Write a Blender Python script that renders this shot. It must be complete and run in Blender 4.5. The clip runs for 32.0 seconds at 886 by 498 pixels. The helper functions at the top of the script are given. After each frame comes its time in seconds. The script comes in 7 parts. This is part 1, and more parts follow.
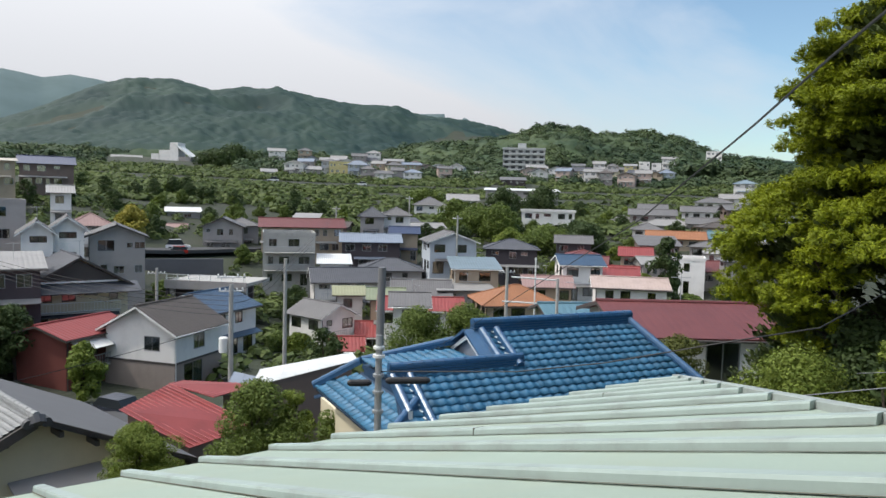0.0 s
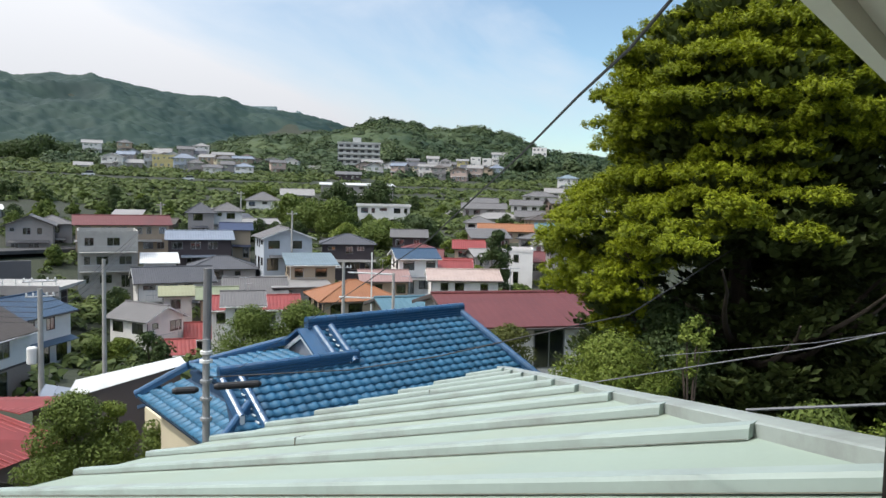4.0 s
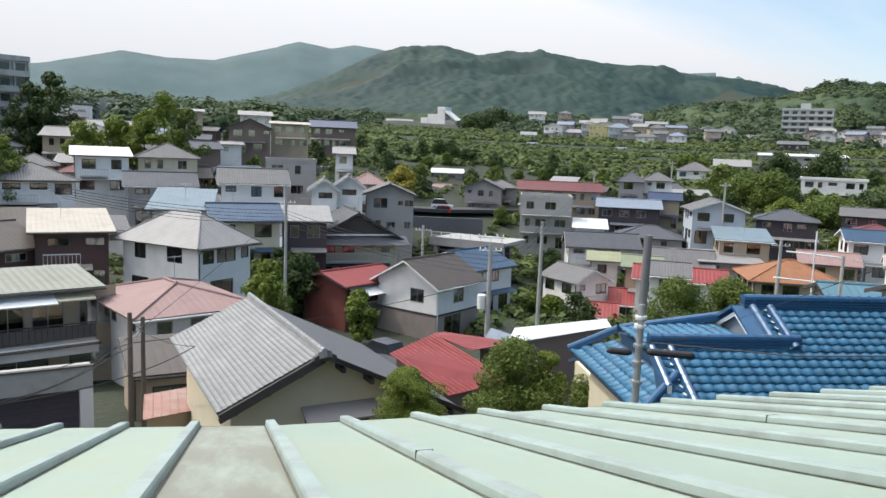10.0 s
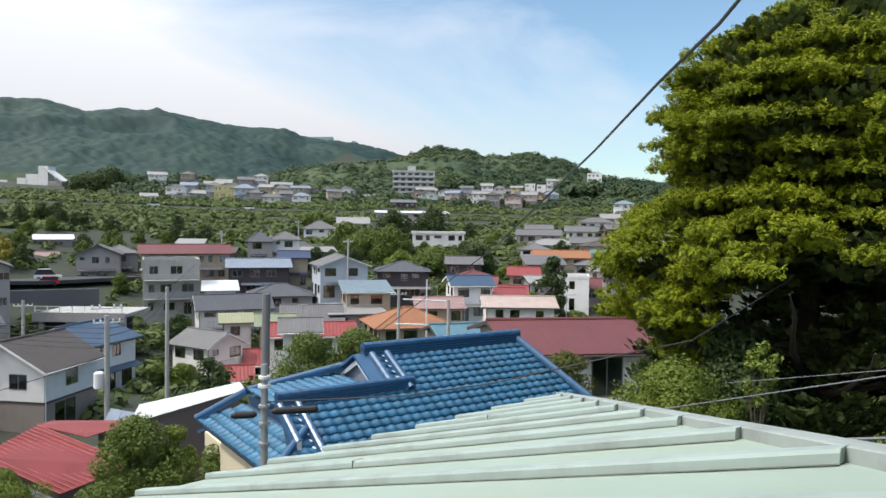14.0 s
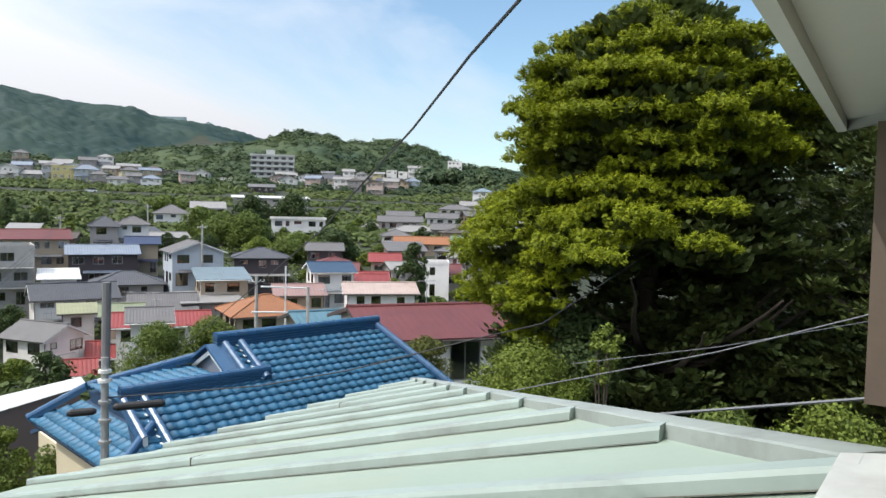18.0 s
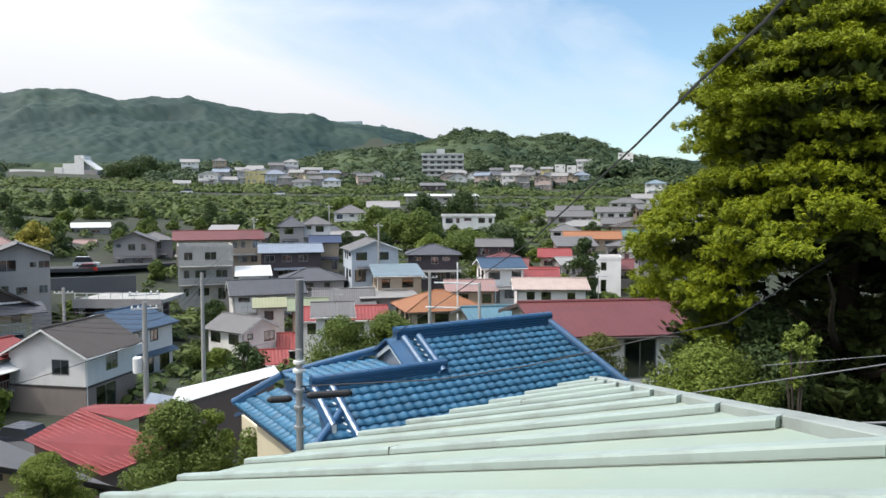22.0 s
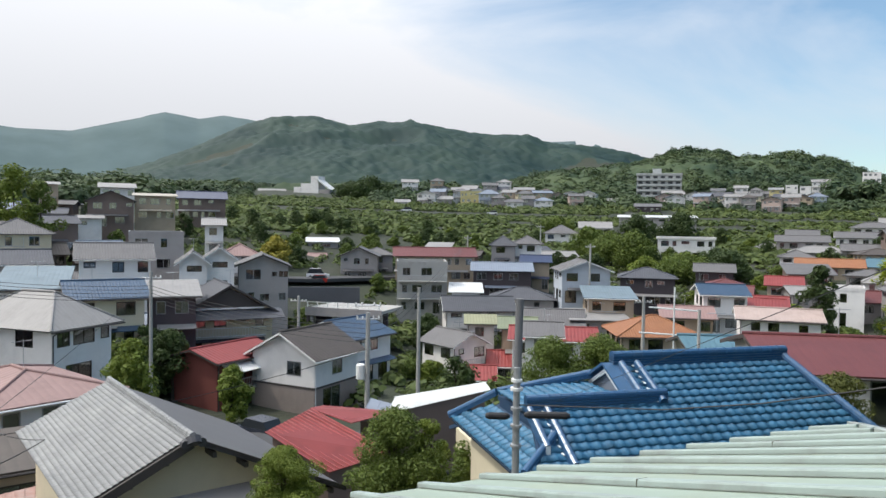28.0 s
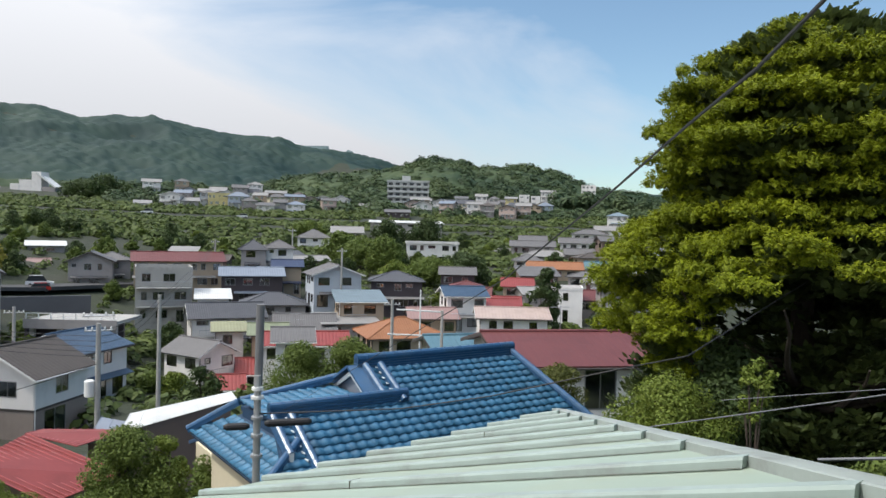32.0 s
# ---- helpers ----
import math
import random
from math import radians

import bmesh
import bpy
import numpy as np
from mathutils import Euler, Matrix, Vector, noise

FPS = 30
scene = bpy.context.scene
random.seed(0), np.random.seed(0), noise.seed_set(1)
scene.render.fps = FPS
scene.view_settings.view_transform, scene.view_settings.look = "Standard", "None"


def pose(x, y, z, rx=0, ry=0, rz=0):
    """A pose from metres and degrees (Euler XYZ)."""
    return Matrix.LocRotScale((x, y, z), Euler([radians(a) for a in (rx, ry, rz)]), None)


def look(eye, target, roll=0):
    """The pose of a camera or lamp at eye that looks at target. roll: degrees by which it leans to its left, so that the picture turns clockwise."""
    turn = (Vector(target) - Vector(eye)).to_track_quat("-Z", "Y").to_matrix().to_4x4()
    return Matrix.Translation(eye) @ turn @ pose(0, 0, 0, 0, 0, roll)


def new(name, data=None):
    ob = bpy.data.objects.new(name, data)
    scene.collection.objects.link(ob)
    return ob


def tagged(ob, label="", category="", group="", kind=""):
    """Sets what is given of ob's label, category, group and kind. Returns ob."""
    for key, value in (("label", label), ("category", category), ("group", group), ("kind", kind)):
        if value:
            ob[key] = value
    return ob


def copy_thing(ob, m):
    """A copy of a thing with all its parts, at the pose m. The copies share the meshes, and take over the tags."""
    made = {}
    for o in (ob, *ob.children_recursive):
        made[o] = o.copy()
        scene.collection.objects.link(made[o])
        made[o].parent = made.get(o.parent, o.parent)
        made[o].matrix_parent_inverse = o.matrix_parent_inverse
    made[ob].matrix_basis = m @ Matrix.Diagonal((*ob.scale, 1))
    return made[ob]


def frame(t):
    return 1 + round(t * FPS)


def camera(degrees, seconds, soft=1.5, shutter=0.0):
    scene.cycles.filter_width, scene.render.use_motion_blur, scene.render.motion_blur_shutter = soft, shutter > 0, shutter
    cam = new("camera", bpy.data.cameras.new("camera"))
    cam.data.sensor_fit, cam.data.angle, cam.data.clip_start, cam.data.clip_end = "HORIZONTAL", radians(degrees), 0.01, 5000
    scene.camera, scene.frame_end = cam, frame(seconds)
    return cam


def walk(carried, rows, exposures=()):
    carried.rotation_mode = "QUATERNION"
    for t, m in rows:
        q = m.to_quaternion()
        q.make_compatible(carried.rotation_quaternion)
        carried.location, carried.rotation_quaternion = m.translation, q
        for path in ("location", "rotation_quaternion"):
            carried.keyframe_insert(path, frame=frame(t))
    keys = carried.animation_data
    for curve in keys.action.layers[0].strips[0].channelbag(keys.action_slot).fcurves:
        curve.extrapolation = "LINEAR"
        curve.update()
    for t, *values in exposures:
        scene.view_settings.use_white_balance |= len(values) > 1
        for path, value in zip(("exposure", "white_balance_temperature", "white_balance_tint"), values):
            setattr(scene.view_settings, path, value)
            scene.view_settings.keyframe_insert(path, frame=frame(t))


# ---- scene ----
# ---------------------------------------------------------------- camera
cam = camera(61.62, 32.0)
PATH = [
    (0.0, pose(0.004, -0.051, -0.023, 86.19, -1.49, 0.20)),
    (0.5, pose(0.056, -0.018, -0.020, 86.18, -1.27, -2.29)),
    (1.0, pose(0.074, -0.023, -0.027, 86.64, -1.18, -5.07)),
    (1.5, pose(0.113, 0.030, -0.023, 86.43, 1.04, -9.14)),
    (2.0, pose(0.136, 0.044, -0.037, 86.57, 0.10, -12.01)),
    (2.5, pose(0.166, 0.036, -0.005, 86.10, 0.11, -14.05)),
    (4.5, pose(0.070, -0.057, 0.029, 86.04, -2.71, -10.44)),
    (5.0, pose(0.054, -0.068, 0.029, 85.96, -2.61, -5.49)),
    (5.5, pose(0.017, -0.050, 0.020, 86.38, -2.36, 0.28)),
    (6.0, pose(-0.048, -0.015, -0.011, 85.41, -2.80, 5.41)),
    (6.5, pose(-0.096, -0.055, 0.007, 85.83, -1.90, 12.03)),
    (7.0, pose(-0.155, -0.078, -0.005, 85.51, -3.31, 18.49)),
    (7.5, pose(-0.203, -0.114, -0.002, 85.30, -3.59, 25.12)),
    (8.0, pose(-0.224, -0.136, -0.007, 84.56, -3.50, 28.31)),
    (8.5, pose(-0.228, -0.135, -0.017, 83.18, -3.71, 29.21)),
    (9.0, pose(-0.225, -0.133, -0.036, 82.02, -3.61, 28.60)),
    (9.5, pose(-0.219, -0.086, -0.026, 80.69, -1.89, 26.29)),
    (10.0, pose(-0.164, -0.081, -0.010, 82.76, -2.19, 19.79)),
    (10.5, pose(-0.116, -0.056, -0.012, 84.07, -1.74, 13.76)),
    (11.0, pose(-0.065, -0.044, -0.008, 84.25, -0.84, 8.56)),
    (11.5, pose(-0.024, -0.040, -0.006, 84.90, -1.22, 4.73)),
    (12.0, pose(-0.000, -0.019, -0.007, 85.54, -1.24, 2.25)),
    (12.5, pose(0.021, -0.008, -0.008, 86.51, -0.57, -0.21)),
    (13.0, pose(0.038, -0.013, -0.001, 87.98, -1.75, -2.09)),
    (13.5, pose(0.062, -0.007, 0.003, 88.59, -1.32, -5.00)),
    (14.0, pose(0.087, 0.022, -0.011, 88.08, -0.72, -8.19)),
    (14.5, pose(0.103, 0.029, -0.013, 87.48, -0.46, -10.78)),
    (15.0, pose(0.131, 0.047, -0.018, 87.66, -0.74, -12.68)),
    (15.5, pose(0.142, 0.047, -0.020, 87.82, -1.06, -14.77)),
    (17.5, pose(0.168, 0.069, -0.022, 87.60, -1.67, -18.82)),
    (18.0, pose(0.167, 0.072, -0.017, 87.21, -1.24, -18.81)),
    (18.5, pose(0.169, 0.078, -0.013, 86.95, -0.73, -18.38)),
    (19.0, pose(0.173, 0.083, -0.007, 87.28, -0.35, -18.21)),
    (19.5, pose(0.170, 0.078, -0.005, 87.39, -0.54, -17.95)),
    (20.0, pose(0.163, 0.077, -0.006, 87.36, -0.23, -16.83)),
    (20.5, pose(0.143, 0.067, 0.001, 87.03, 0.57, -13.94)),
    (21.0, pose(0.124, 0.065, -0.001, 86.94, 0.10, -10.68)),
    (21.5, pose(0.099, 0.050, 0.006, 86.73, 0.18, -8.19)),
    (22.0, pose(0.075, 0.025, 0.013, 86.74, 0.14, -5.90)),
    (22.5, pose(0.046, 0.016, 0.016, 86.64, -0.25, -3.82)),
    (23.0, pose(0.032, 0.036, 0.011, 86.50, 0.18, -1.36)),
    (23.5, pose(0.009, 0.053, 0.001, 86.23, 0.04, 0.82)),
    (24.0, pose(-0.010, 0.029, 0.008, 85.68, 0.27, 3.26)),
    (24.5, pose(-0.032, 0.008, 0.016, 86.11, 0.30, 6.73)),
    (25.0, pose(-0.090, 0.016, 0.009, 86.25, 0.20, 9.40)),
    (25.5, pose(-0.087, 0.020, 0.019, 86.21, -0.90, 11.74)),
    (27.5, pose(-0.146, 0.047, 0.009, 87.91, -0.99, 12.03)),
    (28.0, pose(-0.129, 0.043, 0.016, 88.18, -0.85, 10.22)),
    (28.5, pose(-0.117, 0.048, 0.004, 88.41, -1.27, 7.39)),
    (29.0, pose(-0.112, 0.053, -0.000, 89.13, -1.83, 6.11)),
    (29.5, pose(-0.095, 0.044, 0.012, 89.41, -1.98, 4.08)),
    (30.0, pose(-0.063, 0.031, 0.018, 89.75, -2.20, 1.84)),
    (30.5, pose(-0.043, 0.015, 0.020, 89.86, -2.43, -1.05)),
    (31.0, pose(-0.021, 0.007, 0.029, 89.30, -1.47, -3.71)),
    (31.5, pose(-0.006, 0.026, 0.026, 88.60, -1.04, -6.42)),
    (32.0, pose(0.058, 0.058, 0.026, 88.87, -1.33, -8.65)),
]
walk(cam, PATH, [(0.0, -0.24), (2.0, -0.16), (5.0, -0.1), (7.0, -0.04), (10.0, -0.02), (13.0, -0.08), (16.0, 0.0), (21.0, 0.02), (25.0, -0.06), (28.0, -0.18), (32.0, -0.24)])
# ---------------------------------------------------------------- light
SUN_AZ, SUN_EL = -94.0, 54.0
world = bpy.data.worlds.new("sky")
scene.world = world
world.use_nodes = True
wn, wl = world.node_tree.nodes, world.node_tree.links
wn.clear()
sky = wn.new("ShaderNodeTexSky")
sky.sky_type = "NISHITA"
sky.sun_disc = False
sky.sun_elevation, sky.sun_rotation = radians(SUN_EL), radians(SUN_AZ)
sky.dust_density, sky.air_density = 0.9, 1.0
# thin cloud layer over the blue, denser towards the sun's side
tc = wn.new("ShaderNodeTexCoord")
mp = wn.new("ShaderNodeMapping")
mp.inputs["Scale"].default_value = (1.0, 1.0, 2.6)
mp.inputs["Rotation"].default_value = (0.25, 0.5, 0.3)
wl.new(tc.outputs["Generated"], mp.inputs["Vector"])
cn = wn.new("ShaderNodeTexNoise")
cn.inputs["Scale"].default_value, cn.inputs["Detail"].default_value = 1.9, 7.0
cn.inputs["Roughness"].default_value, cn.inputs["Distortion"].default_value = 0.52, 0.5
wl.new(mp.outputs["Vector"], cn.inputs["Vector"])
sx = wn.new("ShaderNodeSeparateXYZ")
wl.new(tc.outputs["Generated"], sx.inputs[0])
side = wn.new("ShaderNodeMath")
side.operation = "MULTIPLY_ADD"
side.inputs[1].default_value, side.inputs[2].default_value = -0.52, 0.11
wl.new(sx.outputs["X"], side.inputs[0])
low = wn.new("ShaderNodeMath")
low.operation = "MULTIPLY_ADD"
zsq = wn.new("ShaderNodeMath")
zsq.operation = "MULTIPLY"
wl.new(sx.outputs["Z"], zsq.inputs[0])
wl.new(sx.outputs["Z"], zsq.inputs[1])
# cloud closes in again overhead, out of view, added for fill light
thick = wn.new("ShaderNodeMath")
thick.operation = "MULTIPLY_ADD"
thick.inputs[1].default_value, thick.inputs[2].default_value = 1.1, -0.85
wl.new(zsq.outputs[0], thick.inputs[0])
wl.new(sx.outputs["Z"], low.inputs[0])
wl.new(thick.outputs[0], low.inputs[1])
wl.new(side.outputs[0], low.inputs[2])
add = wn.new("ShaderNodeMath")
add.operation = "ADD"
wl.new(cn.outputs["Fac"], add.inputs[0])
wl.new(low.outputs[0], add.inputs[1])
cr = wn.new("ShaderNodeValToRGB")
cr.color_ramp.elements[0].position, cr.color_ramp.elements[1].position = 0.30, 0.62
wl.new(add.outputs[0], cr.inputs[0])
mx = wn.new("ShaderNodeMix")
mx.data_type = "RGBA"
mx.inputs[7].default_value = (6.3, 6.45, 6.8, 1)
# cloud brightens towards the unseen zenith to lift the shaded walls
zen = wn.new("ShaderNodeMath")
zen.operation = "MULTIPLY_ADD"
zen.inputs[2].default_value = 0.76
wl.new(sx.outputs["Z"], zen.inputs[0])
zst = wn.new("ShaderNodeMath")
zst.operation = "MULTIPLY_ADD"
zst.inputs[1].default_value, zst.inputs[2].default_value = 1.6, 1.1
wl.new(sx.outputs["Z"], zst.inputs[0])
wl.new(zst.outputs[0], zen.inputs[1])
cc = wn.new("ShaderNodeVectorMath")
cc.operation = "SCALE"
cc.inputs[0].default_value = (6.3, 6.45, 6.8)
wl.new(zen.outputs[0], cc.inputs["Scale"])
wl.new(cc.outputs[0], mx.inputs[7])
wl.new(cr.outputs["Color"], mx.inputs[0])
clear = wn.new("ShaderNodeVectorMath")
clear.operation = "MULTIPLY"
clear.inputs[1].default_value = (1.16, 1.28, 1.27)
wl.new(sky.outputs[0], clear.inputs[0])
wl.new(clear.outputs[0], mx.inputs[6])
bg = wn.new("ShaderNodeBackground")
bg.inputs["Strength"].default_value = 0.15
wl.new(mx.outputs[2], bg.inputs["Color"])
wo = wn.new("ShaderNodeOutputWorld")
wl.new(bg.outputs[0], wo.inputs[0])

sun_data = bpy.data.lights.new("sun", "SUN")
sun_data.energy, sun_data.angle, sun_data.color = 2.8, radians(0.6), (1.0, 0.95, 0.86)
sun = new("sun", sun_data)
_a, _e = radians(SUN_AZ), radians(SUN_EL)
sun.matrix_world = look((60 * math.sin(_a) * math.cos(_e), 60 * math.cos(_a) * math.cos(_e), 60 * math.sin(_e)), (0, 0, 0))

# ---------------------------------------------------------------- materials
MATS = {}


def material(key, color, rough=0.7, metal=0.0, spec=0.4, vary=0.12, scale=1.2, grain=14.0, bump=0.15, dist=0.01,
             stain=None, stain_amount=0.35, stain_scale=0.5, ribs=None, objvary=0.0, island=0.0, stretch=None):
    """A painted, plastered, woody or leafy surface: colour, two scales of variation, fine relief, optional stain and ribs."""
    if key in MATS:
        return MATS[key]
    m = bpy.data.materials.new(key)
    m.use_nodes = True
    n, l = m.node_tree.nodes, m.node_tree.links
    b = n["Principled BSDF"]
    b.inputs["Roughness"].default_value, b.inputs["Metallic"].default_value = rough, metal
    b.inputs["Specular IOR Level"].default_value = spec
    co = n.new("ShaderNodeTexCoord")
    big = n.new("ShaderNodeTexNoise")
    big.inputs["Scale"].default_value, big.inputs["Detail"].default_value = scale, 5.0
    fine = n.new("ShaderNodeTexNoise")
    fine.inputs["Scale"].default_value, fine.inputs["Detail"].default_value = grain, 4.0
    l.new(co.outputs["Object"], big.inputs["Vector"])
    l.new(co.outputs["Object"], fine.inputs["Vector"])
    hsv = n.new("ShaderNodeHueSaturation")
    hsv.inputs["Color"].default_value = (*color, 1)
    s1 = n.new("ShaderNodeMath")
    s1.operation = "MULTIPLY_ADD"
    s1.inputs[1].default_value, s1.inputs[2].default_value = vary * 2.2, 1 - vary * 1.1
    l.new(big.outputs["Fac"], s1.inputs[0])
    s2 = n.new("ShaderNodeMath")
    s2.operation = "MULTIPLY_ADD"
    s2.inputs[1].default_value = vary * 0.9
    l.new(fine.outputs["Fac"], s2.inputs[0])
    l.new(s1.outputs[0], s2.inputs[2])
    last = s2.outputs[0]
    for amount, node, out in ((objvary, "ShaderNodeObjectInfo", "Random"), (island, "ShaderNodeNewGeometry", "Random Per Island")):
        if amount:
            oi = n.new(node)
            s3 = n.new("ShaderNodeMath")
            s3.operation = "MULTIPLY_ADD"
            s3.inputs[1].default_value = amount
            l.new(oi.outputs[out], s3.inputs[0])
            s4 = n.new("ShaderNodeMath")
            s4.operation = "SUBTRACT"
            s4.inputs[1].default_value = amount / 2 + vary * 0.45
            l.new(last, s3.inputs[2])
            l.new(s3.outputs[0], s4.inputs[0])
            last = s4.outputs[0]
    l.new(last, hsv.inputs["Value"])
    col = hsv.outputs[0]
    if stain:
        st = n.new("ShaderNodeTexNoise")
        st.inputs["Scale"].default_value, st.inputs["Detail"].default_value, st.inputs["Roughness"].default_value = stain_scale, 8.0, 0.65
        if stretch:
            sm = n.new("ShaderNodeMapping")
            sm.inputs["Scale"].default_value = stretch
            l.new(co.outputs["Object"], sm.inputs["Vector"])
            l.new(sm.outputs[0], st.inputs["Vector"])
        else:
            l.new(co.outputs["Object"], st.inputs["Vector"])
        rp = n.new("ShaderNodeValToRGB")
        rp.color_ramp.elements[0].position, rp.color_ramp.elements[1].position = 0.48, 0.72
        l.new(st.outputs["Fac"], rp.inputs[0])
        am = n.new("ShaderNodeMath")
        am.operation = "MULTIPLY"
        am.inputs[1].default_value = stain_amount
        l.new(rp.outputs["Color"], am.inputs[0])
        mxs = n.new("ShaderNodeMix")
        mxs.data_type = "RGBA"
        mxs.inputs[7].default_value = (*stain, 1)
        l.new(am.outputs[0], mxs.inputs[0])
        l.new(col, mxs.inputs[6])
        col = mxs.outputs[2]
    l.new(col, b.inputs["Base Color"])
    bp = n.new("ShaderNodeBump")
    bp.inputs["Strength"].default_value, bp.inputs["Distance"].default_value = bump, dist
    l.new(fine.outputs["Fac"], bp.inputs["Height"])
    if ribs:
        # tile courses and columns in a roof's own UV metres: (across, along)
        uv = n.new("ShaderNodeUVMap")
        parts = []
        sp = n.new("ShaderNodeSeparateXYZ")
        l.new(uv.outputs[0], sp.inputs[0])
        for axis, size in (("X", ribs[0]), ("Y", ribs[1])):
            if size:
                mu = n.new("ShaderNodeMath")
                mu.operation = "MULTIPLY"
                mu.inputs[1].default_value = (math.pi if axis == "X" else 1.0) / size
                l.new(sp.outputs[axis], mu.inputs[0])
                sn = n.new("ShaderNodeMath")
                sn.operation = "SINE" if axis == "X" else "FRACT"
                l.new(mu.outputs[0], sn.inputs[0])
                ab = n.new("ShaderNodeMath")
                ab.operation = "ABSOLUTE"
                l.new(sn.outputs[0], ab.inputs[0])
                parts.append(ab.outputs[0])
        h = parts[0]
        if len(parts) > 1:
            hs = n.new("ShaderNodeMath")
            hs.operation = "ADD"
            l.new(parts[0], hs.inputs[0])
            l.new(parts[1], hs.inputs[1])
            h = hs.outputs[0]
        b2 = n.new("ShaderNodeBump")
        b2.inputs["Strength"].default_value, b2.inputs["Distance"].default_value = 1.0, ribs[2]
        l.new(h, b2.inputs["Height"])
        l.new(bp.outputs[0], b2.inputs["Normal"])
        l.new(b2.outputs[0], b.inputs["Normal"])
    else:
        l.new(bp.outputs[0], b.inputs["Normal"])
    MATS[key] = m
    return m


def glass_material():
    m = bpy.data.materials.new("window_glass")
    m.use_nodes = True
    n, l = m.node_tree.nodes, m.node_tree.links
    n.remove(n["Principled BSDF"])
    tr, gl, mi = n.new("ShaderNodeBsdfTransparent"), n.new("ShaderNodeBsdfGlossy"), n.new("ShaderNodeMixShader")
    tr.inputs[0].default_value = (0.55, 0.6, 0.6, 1)
    gl.inputs["Roughness"].default_value = 0.04
    mi.inputs[0].default_value = 0.22
    l.new(tr.outputs[0], mi.inputs[1])
    l.new(gl.outputs[0], mi.inputs[2])
    l.new(mi.outputs[0], n["Material Output"].inputs[0])
    return m


GLASS = glass_material()


def leaf_material(key, color, tip, scale=0.8, patch=0.75):
    """Leaves: two greens by leaf and by clump, some light through them."""
    if key in MATS:
        return MATS[key]
    m = bpy.data.materials.new(key)
    m.use_nodes = True
    n, l = m.node_tree.nodes, m.node_tree.links
    b = n["Principled BSDF"]
    b.inputs["Roughness"].default_value, b.inputs["Specular IOR Level"].default_value = 0.6, 0.25
    g, co, no = n.new("ShaderNodeNewGeometry"), n.new("ShaderNodeTexCoord"), n.new("ShaderNodeTexNoise")
    no.inputs["Scale"].default_value, no.inputs["Detail"].default_value = scale, 3.0
    l.new(co.outputs["Object"], no.inputs["Vector"])
    av = n.new("ShaderNodeMath")
    av.operation = "MULTIPLY_ADD"
    av.inputs[1].default_value, av.inputs[2].default_value = 0.5, 0.255 - 0.5 * patch
    l.new(g.outputs["Random Per Island"], av.inputs[0])
    a2 = n.new("ShaderNodeMath")
    a2.operation = "MULTIPLY_ADD"
    a2.use_clamp = True
    a2.inputs[1].default_value = patch
    l.new(no.outputs["Fac"], a2.inputs[0])
    l.new(av.outputs[0], a2.inputs[2])
    mxl = n.new("ShaderNodeMix")
    mxl.data_type = "RGBA"
    mxl.inputs[6].default_value, mxl.inputs[7].default_value = (*color, 1), (*tip, 1)
    l.new(a2.outputs[0], mxl.inputs[0])
    l.new(mxl.outputs[2], b.inputs["Base Color"])
    td, mi = n.new("ShaderNodeBsdfTranslucent"), n.new("ShaderNodeMixShader")
    l.new(mxl.outputs[2], td.inputs[0])
    mi.inputs[0].default_value = 0.25
    l.new(b.outputs[0], mi.inputs[1])
    l.new(td.outputs[0], mi.inputs[2])
    l.new(mi.outputs[0], n["Material Output"].inputs[0])
    MATS[key] = m
    return m


# ---------------------------------------------------------------- mesh helpers
def mesh_object(name, verts, faces, mat, parent=None, label="", smooth=False, uvs=None):
    me = bpy.data.meshes.new(name)
    me.from_pydata([tuple(v) for v in verts], [], faces)
    for mt in (mat if isinstance(mat, (list, tuple)) else [mat]):
        me.materials.append(mt)
    if smooth:
        me.shade_smooth()
    if uvs is not None:
        layer = me.uv_layers.new(name="UVMap")
        layer.data.foreach_set("uv", np.array(uvs, dtype=np.float32).ravel())
    me.update()
    ob = new(name, me)
    if parent is not None:
        ob.parent = parent
    if label:
        ob["label"] = label
    return ob


